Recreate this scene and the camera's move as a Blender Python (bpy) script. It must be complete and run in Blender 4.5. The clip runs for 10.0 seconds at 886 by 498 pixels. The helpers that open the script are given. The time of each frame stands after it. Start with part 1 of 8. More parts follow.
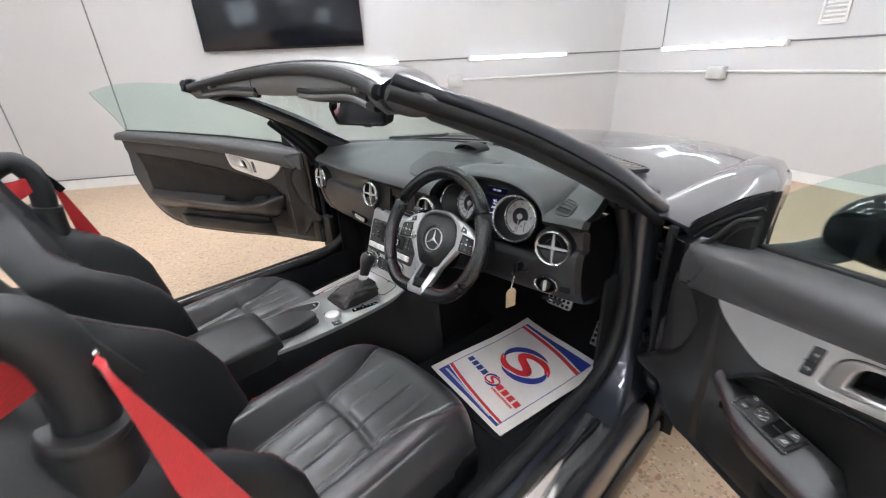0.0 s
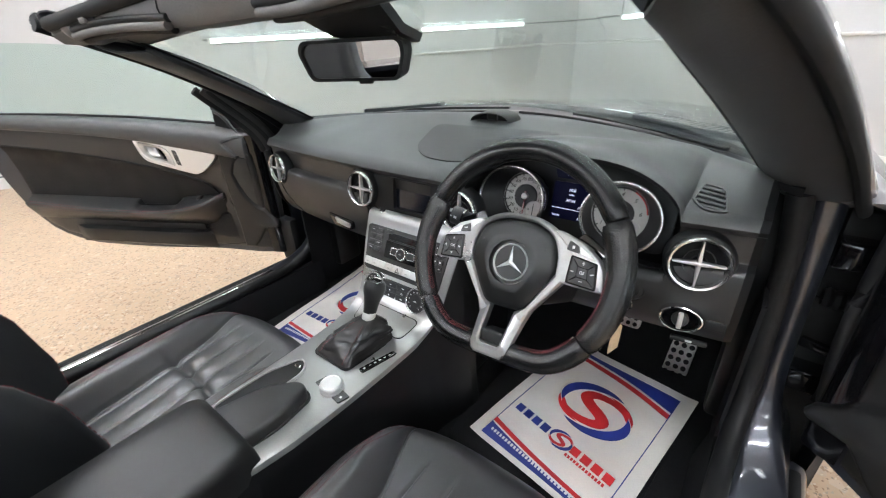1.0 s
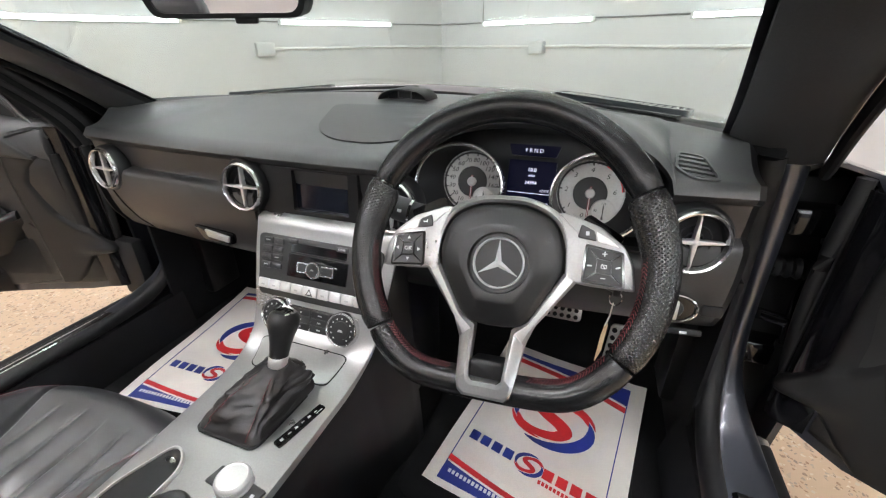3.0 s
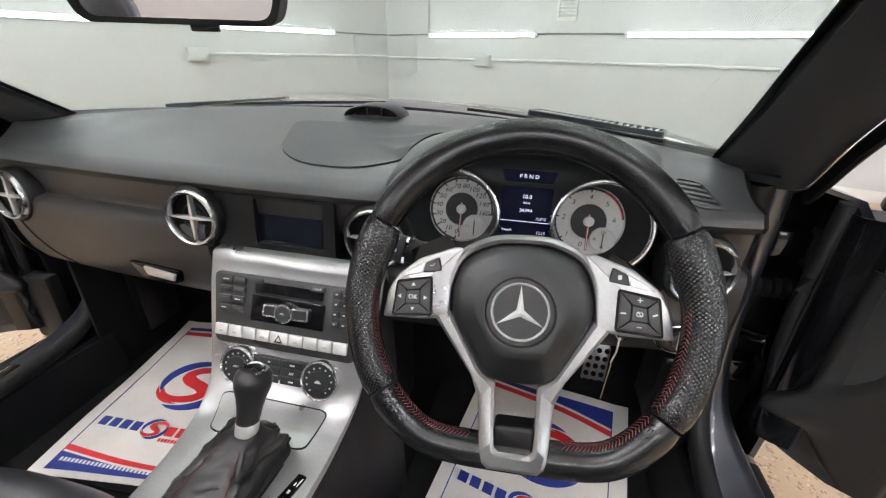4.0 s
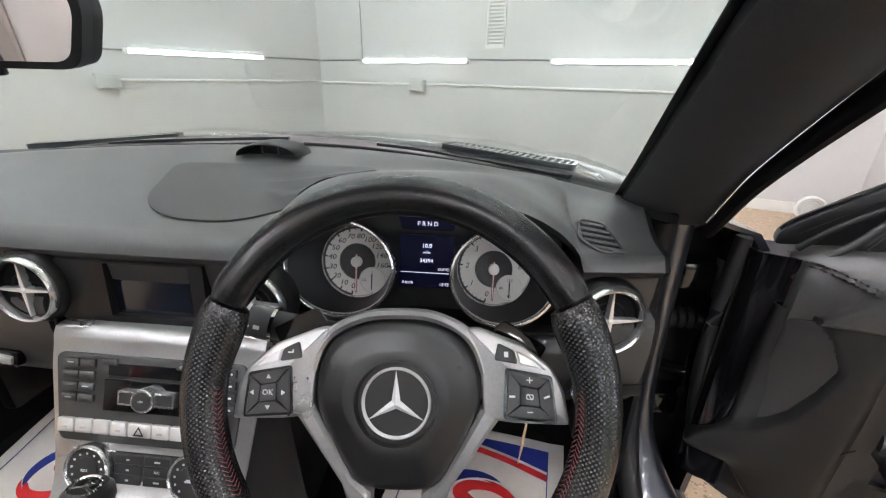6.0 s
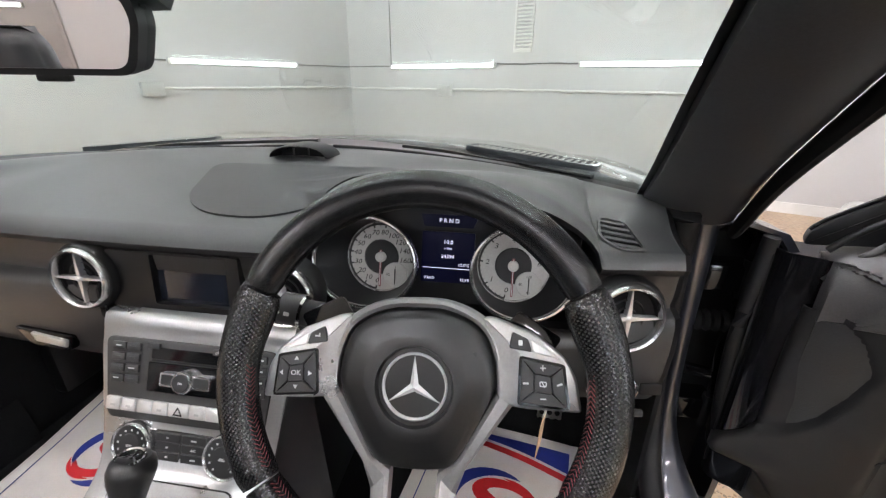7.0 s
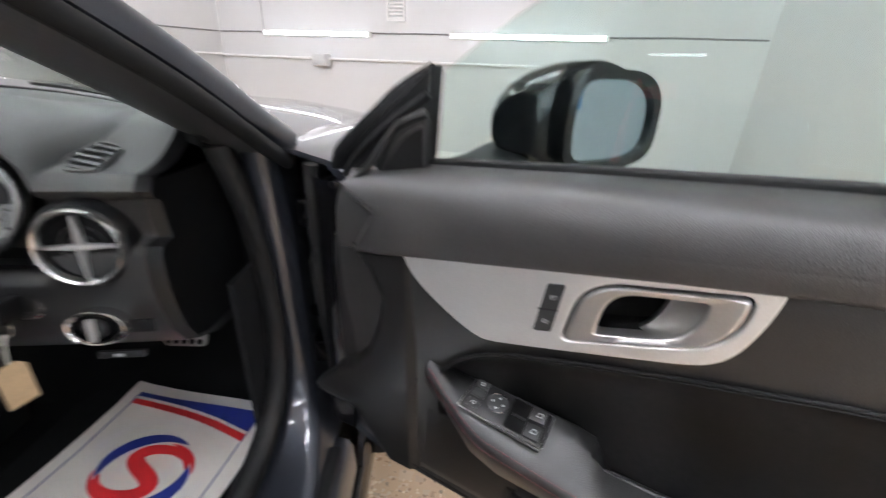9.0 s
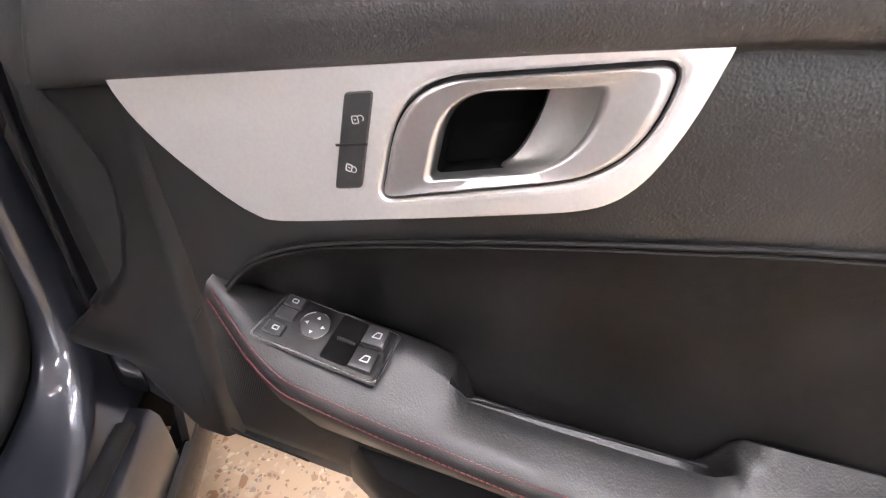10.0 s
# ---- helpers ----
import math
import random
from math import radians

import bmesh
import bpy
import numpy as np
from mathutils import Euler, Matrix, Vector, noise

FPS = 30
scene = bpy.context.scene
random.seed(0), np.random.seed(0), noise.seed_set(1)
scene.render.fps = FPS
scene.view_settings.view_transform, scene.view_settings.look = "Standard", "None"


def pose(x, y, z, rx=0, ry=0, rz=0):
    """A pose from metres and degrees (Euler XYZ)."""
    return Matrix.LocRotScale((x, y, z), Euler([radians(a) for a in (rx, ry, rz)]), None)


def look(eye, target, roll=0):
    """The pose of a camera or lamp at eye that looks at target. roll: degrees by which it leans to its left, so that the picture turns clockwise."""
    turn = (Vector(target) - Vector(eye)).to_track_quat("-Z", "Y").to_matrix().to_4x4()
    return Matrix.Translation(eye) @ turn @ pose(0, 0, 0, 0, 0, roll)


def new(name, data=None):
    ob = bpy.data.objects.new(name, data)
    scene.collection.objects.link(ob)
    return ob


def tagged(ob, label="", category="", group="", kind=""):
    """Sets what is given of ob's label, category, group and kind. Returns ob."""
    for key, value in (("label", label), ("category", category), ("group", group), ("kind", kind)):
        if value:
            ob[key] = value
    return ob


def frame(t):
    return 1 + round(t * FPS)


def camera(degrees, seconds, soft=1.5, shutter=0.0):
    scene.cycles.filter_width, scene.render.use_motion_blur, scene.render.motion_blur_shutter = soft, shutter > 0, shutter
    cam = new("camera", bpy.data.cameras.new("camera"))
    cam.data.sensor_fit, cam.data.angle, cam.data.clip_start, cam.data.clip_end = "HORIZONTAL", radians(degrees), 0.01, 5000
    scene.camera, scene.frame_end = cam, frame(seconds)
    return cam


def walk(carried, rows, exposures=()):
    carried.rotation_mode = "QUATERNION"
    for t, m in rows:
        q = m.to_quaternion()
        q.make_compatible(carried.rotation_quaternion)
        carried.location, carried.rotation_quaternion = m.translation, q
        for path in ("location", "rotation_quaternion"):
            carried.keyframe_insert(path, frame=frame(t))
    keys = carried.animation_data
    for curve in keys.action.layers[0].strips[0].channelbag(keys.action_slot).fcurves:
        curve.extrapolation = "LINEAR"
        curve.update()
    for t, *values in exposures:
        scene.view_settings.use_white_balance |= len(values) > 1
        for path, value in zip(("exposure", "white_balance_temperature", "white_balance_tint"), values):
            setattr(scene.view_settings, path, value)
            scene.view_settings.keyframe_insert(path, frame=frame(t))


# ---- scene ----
cam = camera(94.8, 10.0, soft=1.15, shutter=0.3)
PATH = [
    (0, (1.104, -0.654, 1.25), (-0.232, 0.582, 0.421), -2.8),
    (0.5, (0.808, -0.567, 1.185), (-0.426, 0.734, 0.299), -3.0),
    (1, (0.633, -0.501, 1.147), (-0.489, 0.881, 0.236), -3.2),
    (1.5, (0.557, -0.487, 1.112), (-0.458, 0.962, 0.179), -3.0),
    (2, (0.516, -0.458, 1.089), (-0.368, 1.086, 0.174), -2.3),
    (2.5, (0.48, -0.428, 1.066), (-0.275, 1.186, 0.157), -1.4),
    (2.7, (0.465, -0.418, 1.053), (-0.235, 1.222, 0.147), -1.0),
    (3.8, (0.37, -0.363, 1.06), (-0.049, 1.389, 0.189), 1.3),
    (4, (0.354, -0.352, 1.062), (-0.022, 1.414, 0.201), 1.5),
    (4.5, (0.353, -0.342, 1.057), (0.06, 1.454, 0.227), 1.5),
    (5, (0.394, -0.289, 1.077), (0.192, 1.537, 0.285), 1.7),
    (5.5, (0.418, -0.264, 1.084), (0.261, 1.574, 0.309), 1.3),
    (5.7, (0.418, -0.263, 1.085), (0.277, 1.576, 0.313), 1.4),
    (6.8, (0.422, -0.27, 1.078), (0.188, 1.567, 0.324), 0.8),
    (7, (0.427, -0.283, 1.08), (0.154, 1.55, 0.33), 0.6),
    (7.5, (0.504, -0.359, 1.08), (0.099, 1.464, 0.365), 0.7),
    (8, (0.649, -0.42, 1.097), (0.079, 1.389, 0.463), 1.9),
    (8.4, (0.764, -0.403, 1.1), (0.365, 1.441, 0.437), 2.4),
    (8.5, (0.803, -0.382, 1.107), (0.461, 1.456, 0.397), 2.2),
    (9, (1.005, -0.234, 1.011), (1.054, 1.588, 0.189), 2.4),
    (9.5, (1.111, -0.144, 0.895), (1.457, 1.592, -0.036), 4.5),
    (10, (1.119, -0.121, 0.854), (1.597, 1.553, -0.129), 5.9),
]
walk(cam, [(t, look(eye, target, roll)) for t, eye, target, roll in PATH],
     ((0.0, -0.1, 6400, 10), (1.5, 0.1, 6500, 8), (2.5, 0.1, 6750, 11), (5.5, 0.0, 6650, 12), (7.0, 0.0, 6700, 14), (8.5, 0.0, 6650, 16), (9.0, -0.1, 6500, 12), (9.5, 0.35, 6700, 16), (10.0, 0.70, 6900, 20)))

# ---- light: a closed showroom, lit by its tube lamps and by the windows behind ----
TUBE, CEILING_TUBE = 7.0, 90.0            # strength of the lamp tubes on walls and ceiling
scene.view_settings.exposure = 0.0
world = bpy.data.worlds.new("world")
scene.world = world
world.use_nodes = True
wnodes = world.node_tree.nodes
sky = wnodes.new("ShaderNodeTexSky")
sky.sky_type, sky.sun_disc, sky.sun_elevation, sky.sun_rotation = "NISHITA", False, radians(35), radians(200)
world.node_tree.links.new(sky.outputs[0], wnodes["Background"].inputs[0])
wnodes["Background"].inputs[1].default_value = 0.1


# ---- materials ----
def material(name, color, rough=0.5, metal=0.0, grain=0.0, grain_scale=400.0, bump=0.0, bump_scale=900.0, cells=False,
             mottle=0.0, mottle_scale=6.0, coat=0.0, spec=0.5, rough_var=0.0, emit=0.0, emit_color=None, sheen=0.0):
    """A principled material with a fine grain, a broad mottle and a relief, in metres of the world."""
    m = bpy.data.materials.new(name)
    m.use_nodes = True
    nt = m.node_tree
    n, l = nt.nodes, nt.links
    b = n["Principled BSDF"]
    b.inputs["Base Color"].default_value = (*color, 1)
    b.inputs["Roughness"].default_value = rough
    b.inputs["Metallic"].default_value = metal
    b.inputs["Specular IOR Level"].default_value = spec
    b.inputs["Coat Weight"].default_value = coat
    b.inputs["Coat Roughness"].default_value = 0.04
    b.inputs["Sheen Weight"].default_value = sheen
    if emit:
        b.inputs["Emission Color"].default_value = (*(emit_color or color), 1)
        b.inputs["Emission Strength"].default_value = emit
    geo = n.new("ShaderNodeNewGeometry")
    if grain or mottle:
        fine = n.new("ShaderNodeTexNoise")
        fine.inputs["Scale"].default_value, fine.inputs["Detail"].default_value = grain_scale, 3
        broad = n.new("ShaderNodeTexNoise")
        broad.inputs["Scale"].default_value, broad.inputs["Detail"].default_value = mottle_scale, 5
        last = None
        for tex, amount in ((fine, grain), (broad, mottle)):
            l.new(geo.outputs["Position"], tex.inputs["Vector"])
            ramp = n.new("ShaderNodeMapRange")
            ramp.inputs["From Min"].default_value, ramp.inputs["From Max"].default_value = 0.3, 0.7
            ramp.inputs["To Min"].default_value, ramp.inputs["To Max"].default_value = 1 - amount, 1 + amount
            l.new(tex.outputs["Fac"], ramp.inputs["Value"])
            mul = n.new("ShaderNodeVectorMath")
            mul.operation = "MULTIPLY"
            if last is None:
                mul.inputs[0].default_value = color
            else:
                l.new(last.outputs[0], mul.inputs[0])
            l.new(ramp.outputs["Result"], mul.inputs[1])
            last = mul
        l.new(last.outputs[0], b.inputs["Base Color"])
        if rough_var:
            rr = n.new("ShaderNodeMapRange")
            rr.inputs["From Min"].default_value, rr.inputs["From Max"].default_value = 0.3, 0.7
            rr.inputs["To Min"].default_value, rr.inputs["To Max"].default_value = rough - rough_var, rough + rough_var
            l.new(broad.outputs["Fac"], rr.inputs["Value"])
            l.new(rr.outputs["Result"], b.inputs["Roughness"])
    if bump:
        if cells:
            tex = n.new("ShaderNodeTexVoronoi")
            tex.feature = "SMOOTH_F1"
            tex.inputs["Smoothness"].default_value = 0.4
            out = tex.outputs["Distance"]
        else:
            tex = n.new("ShaderNodeTexNoise")
            tex.inputs["Detail"].default_value = 2
            out = tex.outputs["Fac"]
        tex.inputs["Scale"].default_value = bump_scale
        l.new(geo.outputs["Position"], tex.inputs["Vector"])
        bp = n.new("ShaderNodeBump")
        bp.inputs["Strength"].default_value, bp.inputs["Distance"].default_value = bump, 0.0006
        l.new(out, bp.inputs["Height"])
        l.new(bp.outputs[0], b.inputs["Normal"])
    return m


LEATHER = material("black_leather", (0.0112, 0.0110, 0.0112), 0.38, grain=0.15, mottle=0.1, bump=0.22, bump_scale=650, cells=True, rough_var=0.03)
RIMLEATHER = material("worn_rim_leather", (0.0105, 0.0105, 0.0108), 0.24, grain=0.1, mottle=0.08, mottle_scale=14, rough_var=0.02, spec=0.42)
PEBBLE = material("pebbled_leather", (0.0340, 0.0328, 0.0326), 0.42, grain=0.15, mottle=0.12, bump=0.32, bump_scale=800, cells=True, rough_var=0.05)
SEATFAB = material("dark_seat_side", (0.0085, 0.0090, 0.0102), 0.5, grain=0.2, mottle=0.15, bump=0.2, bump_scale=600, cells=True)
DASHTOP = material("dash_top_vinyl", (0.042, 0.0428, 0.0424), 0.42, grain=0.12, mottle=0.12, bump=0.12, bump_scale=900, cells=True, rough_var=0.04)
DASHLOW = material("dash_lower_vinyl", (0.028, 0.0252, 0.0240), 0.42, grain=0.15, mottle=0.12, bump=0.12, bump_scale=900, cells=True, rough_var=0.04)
PLASTIC = material("black_plastic", (0.0058, 0.0058, 0.0064), 0.42, grain=0.2, mottle=0.15, bump=0.08, bump_scale=1500, rough_var=0.04, spec=0.32)
GREYPLASTIC = material("dark_grey_plastic", (0.022, 0.0215, 0.0215), 0.5, grain=0.15, mottle=0.1, bump=0.15, bump_scale=1500)
BUTTON = material("button_plastic", (0.020, 0.0200, 0.0205), 0.42, grain=0.15, bump=0.1, bump_scale=2000)
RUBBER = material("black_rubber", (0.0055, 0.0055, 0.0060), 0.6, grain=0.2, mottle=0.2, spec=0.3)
GLOSS = material("gloss_black", (0.0035, 0.0035, 0.0040), 0.08, grain=0.1, mottle=0.1)
CARPET = material("black_carpet", (0.008, 0.008, 0.009), 0.95, grain=0.6, grain_scale=900, mottle=0.3, bump=1.0, bump_scale=1300, spec=0.2)
SILVER = material("silver_trim", (0.40, 0.40, 0.398), 0.30, metal=0.85, grain=0.05, mottle=0.05, mottle_scale=12, rough_var=0.04)
BRUSHED = material("satin_aluminium", (0.75, 0.745, 0.735), 0.42, metal=0.82, grain=0.03, mottle=0.02, mottle_scale=14, rough_var=0.015)
VENTCHROME = material("satin_chrome", (0.78, 0.78, 0.78), 0.24, metal=1.0, grain=0.03, mottle=0.05, mottle_scale=20)
CHROME = material("chrome", (0.82, 0.82, 0.82), 0.09, metal=1.0, grain=0.03, mottle=0.05, mottle_scale=20)
PAINT = material("dark_grey_paint", (0.029, 0.032, 0.042), 0.29, metal=0.6, grain=0.25, grain_scale=2500, mottle=0.06, coat=1.0)
REDBELT = material("red_webbing", (0.48, 0.012, 0.016), 0.6, grain=0.3, grain_scale=700, mottle=0.12, bump=0.6, bump_scale=900, sheen=0.3)
REDTHREAD = material("red_thread", (0.12, 0.012, 0.017), 0.7, grain=0.3, grain_scale=1500)
PAPER = material("white_paper", (0.76, 0.72, 0.67), 0.65, grain=0.04, mottle=0.07, mottle_scale=9, bump=0.25, bump_scale=40)
PRINTBLUE = material("blue_print", (0.016, 0.030, 0.22), 0.5, grain=0.08, mottle=0.08)
PRINTRED = material("red_print", (0.60, 0.022, 0.028), 0.5, grain=0.08, mottle=0.08)
PRINTWHITE = material("white_print", (0.7, 0.7, 0.7), 0.5, grain=0.05)
GLYPH = material("white_marking", (0.55, 0.55, 0.55), 0.5, grain=0.05)
DIAL = material("silver_dial", (0.46, 0.455, 0.44), 0.4, metal=0.2, grain=0.06, mottle=0.05)
DIALINK = material("dial_ink", (0.012, 0.012, 0.013), 0.5, grain=0.1)
SCREEN = material("dark_screen", (0.008, 0.010, 0.016), 0.12, grain=0.1, mottle=0.1)
LCD = material("lit_display", (0.002, 0.0022, 0.010), 0.35, emit=0.010, emit_color=(0.05, 0.06, 0.5), spec=0.08)
LCDTEXT = material("display_text", (0.5, 0.5, 0.7), 0.4, emit=1.1, emit_color=(0.78, 0.80, 1.0))
MIRROR = material("mirror_glass", (0.66, 0.65, 0.64), 0.012, metal=1.0)
STEELPEDAL = material("pedal_steel", (0.55, 0.54, 0.52), 0.32, metal=0.9, grain=0.1, mottle=0.1, mottle_scale=30)
TAGCARD = material("manila_tag", (0.62, 0.45, 0.27), 0.7, grain=0.06, mottle=0.1, mottle_scale=40)
STRING = material("white_string", (0.6, 0.58, 0.52), 0.8, grain=0.2)
REDPLASTIC = material("red_plastic", (0.6, 0.02, 0.02), 0.35, grain=0.1)
WHITEPLASTIC = material("white_plastic", (0.72, 0.72, 0.70), 0.4, grain=0.04, mottle=0.05)
WALLPAINT = material("white_wall_paint", (0.535, 0.528, 0.526), 0.55, grain=0.015, grain_scale=120, mottle=0.025, mottle_scale=1.3, bump=0.06, bump_scale=150)
CEILPAINT = material("white_ceiling_paint", (0.78, 0.78, 0.77), 0.7, grain=0.02, mottle=0.03, mottle_scale=1.0)
CONDUIT = material("white_conduit", (0.68, 0.67, 0.65), 0.45, grain=0.04, mottle=0.05)
GREYBOX = material("grey_box_plastic", (0.50, 0.50, 0.49), 0.45, grain=0.04, mottle=0.06)
TUBELIGHT = material("lamp_tube", (0.9, 0.9, 0.9), 0.4, emit=TUBE, emit_color=(0.945, 0.985, 1.05))
CEILTUBE = material("ceiling_lamp_tube", (0.9, 0.9, 0.9), 0.4, emit=CEILING_TUBE, emit_color=(0.945, 0.985, 1.05))
SKIRTING = material("white_skirting", (0.72, 0.71, 0.69), 0.4, grain=0.03, mottle=0.06)
TVBLACK = material("television_screen", (0.004, 0.005, 0.008), 0.14, grain=0.1)


def glass_material(name, tint, rough=0.0):
    m = bpy.data.materials.new(name)
    m.use_nodes = True
    b = m.node_tree.nodes["Principled BSDF"]
    b.inputs["Base Color"].default_value = (*tint, 1)
    b.inputs["Roughness"].default_value = rough
    b.inputs["Transmission Weight"].default_value = 1.0
    b.inputs["IOR"].default_value = 1.45
    return m


GLASS = glass_material("green_tinted_glass", (0.77, 0.92, 0.875))
SCREENGLASS = glass_material("windscreen_glass", (0.872, 0.985, 0.936))
CLEAR = glass_material("clear_glass", (0.97, 0.98, 0.98))


def perforated():
    """Black leather with rows of pin holes, drawn lighter for the glints at them."""
    m = material("perforated_leather", (0.0100, 0.0100, 0.0105), 0.24, grain=0.1, mottle=0.08, spec=0.5)
    nt = m.node_tree
    n, l = nt.nodes, nt.links
    uv = n.new("ShaderNodeUVMap")
    uv.uv_map = "uv"
    tex = n.new("ShaderNodeTexVoronoi")
    tex.inputs["Scale"].default_value, tex.inputs["Randomness"].default_value = 1.0, 0.0
    l.new(uv.outputs[0], tex.inputs["Vector"])
    ramp = n.new("ShaderNodeMapRange")
    ramp.inputs["From Min"].default_value, ramp.inputs["From Max"].default_value = 0.18, 0.34
    l.new(tex.outputs["Distance"], ramp.inputs["Value"])
    tint = n.new("ShaderNodeMix")
    tint.data_type = "RGBA"
    # holes lighter than the leather: their glints are in the colour
    tint.inputs[6].default_value, tint.inputs[7].default_value = (0.030, 0.0298, 0.0292, 1), (0.0070, 0.0070, 0.0073, 1)
    l.new(ramp.outputs["Result"], tint.inputs[0])
    l.new(tint.outputs[2], n["Principled BSDF"].inputs["Base Color"])
    bp = n.new("ShaderNodeBump")
    bp.inputs["Strength"].default_value, bp.inputs["Distance"].default_value = 0.25, 0.0004
    l.new(ramp.outputs["Result"], bp.inputs["Height"])
    l.new(bp.outputs[0], n["Principled BSDF"].inputs["Normal"])
    return m


PERFORATED = perforated()


def terrazzo():
    """Ground terrazzo: sandy matrix with stone chips of several browns and greys."""
    m = bpy.data.materials.new("terrazzo")
    m.use_nodes = True
    nt = m.node_tree
    n, l = nt.nodes, nt.links
    b = n["Principled BSDF"]
    geo = n.new("ShaderNodeNewGeometry")
    warp = n.new("ShaderNodeTexNoise")
    warp.inputs["Scale"].default_value = 30
    add = n.new("ShaderNodeVectorMath")
    add.operation = "MULTIPLY_ADD"
    l.new(geo.outputs["Position"], warp.inputs["Vector"])
    l.new(warp.outputs["Color"], add.inputs[0])
    add.inputs[1].default_value = (0.012, 0.012, 0.012)
    l.new(geo.outputs["Position"], add.inputs[2])
    last = None
    base = n.new("ShaderNodeTexNoise")
    base.inputs["Scale"].default_value, base.inputs["Detail"].default_value = 3.0, 8
    l.new(geo.outputs["Position"], base.inputs["Vector"])
    ramp = n.new("ShaderNodeValToRGB")
    ramp.color_ramp.elements[0].color, ramp.color_ramp.elements[1].color = (0.50, 0.35, 0.225, 1), (0.66, 0.49, 0.34, 1)
    l.new(base.outputs["Fac"], ramp.inputs[0])
    last = ramp.outputs[0]
    for scale, low, share, tones_of in ((30, 0.10, 0.84, ((0.42, 0.28, 0.18), (0.51, 0.385, 0.275), (0.66, 0.52, 0.39))), (58, 0.11, 0.78, ((0.36, 0.20, 0.11), (0.45, 0.345, 0.245), (0.74, 0.61, 0.45))),
                                        (110, 0.12, 0.72, ((0.36, 0.21, 0.12), (0.28, 0.22, 0.17), (0.78, 0.66, 0.50)))):
        cell = n.new("ShaderNodeTexVoronoi")
        edge = n.new("ShaderNodeTexVoronoi")
        edge.feature = "DISTANCE_TO_EDGE"
        for tex in (cell, edge):
            tex.inputs["Scale"].default_value = scale
            l.new(add.outputs[0], tex.inputs["Vector"])
        mask = n.new("ShaderNodeMapRange")
        mask.inputs["From Min"].default_value, mask.inputs["From Max"].default_value = low, low + 0.05
        l.new(edge.outputs["Distance"], mask.inputs["Value"])
        pick = n.new("ShaderNodeSeparateColor")
        l.new(cell.outputs["Color"], pick.inputs[0])
        some = n.new("ShaderNodeMath")
        some.operation = "GREATER_THAN"
        some.inputs[1].default_value = share
        l.new(pick.outputs[0], some.inputs[0])
        both = n.new("ShaderNodeMath")
        both.operation = "MULTIPLY"
        l.new(mask.outputs["Result"], both.inputs[0])
        l.new(some.outputs[0], both.inputs[1])
        tones = n.new("ShaderNodeValToRGB")
        tones.color_ramp.elements[0].color, tones.color_ramp.elements[1].color = (*tones_of[0], 1), (*tones_of[2], 1)
        tones.color_ramp.elements.new(0.5).color = (*tones_of[1], 1)
        l.new(pick.outputs[1], tones.inputs[0])
        mix = n.new("ShaderNodeMix")
        mix.data_type = "RGBA"
        l.new(both.outputs[0], mix.inputs[0])
        l.new(last, mix.inputs[6])
        l.new(tones.outputs[0], mix.inputs[7])
        last = mix.outputs[2]
    l.new(last, b.inputs["Base Color"])
    rr = n.new("ShaderNodeMapRange")
    rr.inputs["To Min"].default_value, rr.inputs["To Max"].default_value = 0.3, 0.5
    l.new(base.outputs["Fac"], rr.inputs["Value"])
    l.new(rr.outputs["Result"], b.inputs["Roughness"])
    return m


TERRAZZO = terrazzo()


# ---- building helpers ----
def V(*a):
    return Vector(a)


def basis(origin, xa, ya):
    """A matrix with its x along xa, its y near ya and its z across both."""
    x = Vector(xa).normalized()
    z = x.cross(Vector(ya)).normalized()
    y = z.cross(x)
    return Matrix(((x.x, y.x, z.x, origin[0]), (x.y, y.y, z.y, origin[1]), (x.z, y.z, z.z, origin[2]), (0, 0, 0, 1)))


def thing(name, at, label, category, group="", kind=""):
    ob = new(name)
    ob.empty_display_size = 0.1
    ob.location = at
    bpy.context.view_layer.update()
    return tagged(ob, label, category, group, kind)


FINE = ("stitching", "speaker_ribs", "knurl", "dots", "marks", "ticks", "numerals", "symbols")      # too small to pick apart


def link(name, bm, mat, parent=None, label="", smooth=38):
    bmesh.ops.recalc_face_normals(bm, faces=bm.faces)
    mesh = bpy.data.meshes.new(name)
    pts = [v.co for v in bm.verts]
    lo = Vector([min(p[i] for p in pts) for i in range(3)])
    hi = Vector([max(p[i] for p in pts) for i in range(3)])
    mid = (lo + hi) / 2
    for v in bm.verts:
        v.co -= mid
    bm.to_mesh(mesh)
    bm.free()
    if smooth:
        mesh.polygons.foreach_set("use_smooth", [True] * len(mesh.polygons))
        mesh.set_sharp_from_angle(angle=radians(smooth))
    if mat:
        mesh.materials.append(mat)
    ob = new(name, mesh)
    ob.location = mid
    if parent:
        ob.parent = parent
        up = Matrix.Identity(4)
        chain = parent
        while chain:
            up = Matrix.Translation(chain.location) @ up
            chain = chain.parent
        ob.location = mid - up.translation
    if label:
        ob["label"] = label
    if name in FINE:
        ob["kind"] = "stuff"
    return ob


def part(name, bm, mat, parent, label="", smooth=38):
    """One mesh under a thing or under a part."""
    return link(name, bm, mat, parent, label, smooth)


def structure(name, bm, mat, label="", smooth=38):
    return tagged(link(name, bm, mat, None, label, smooth), label, name.split("_")[0], "", "structure")


def joined(*bms):
    out = bmesh.new()
    for b in bms:
        tmp = bpy.data.meshes.new("tmp")
        b.to_mesh(tmp)
        b.free()
        out.from_mesh(tmp)
        bpy.data.meshes.remove(tmp)
    return out


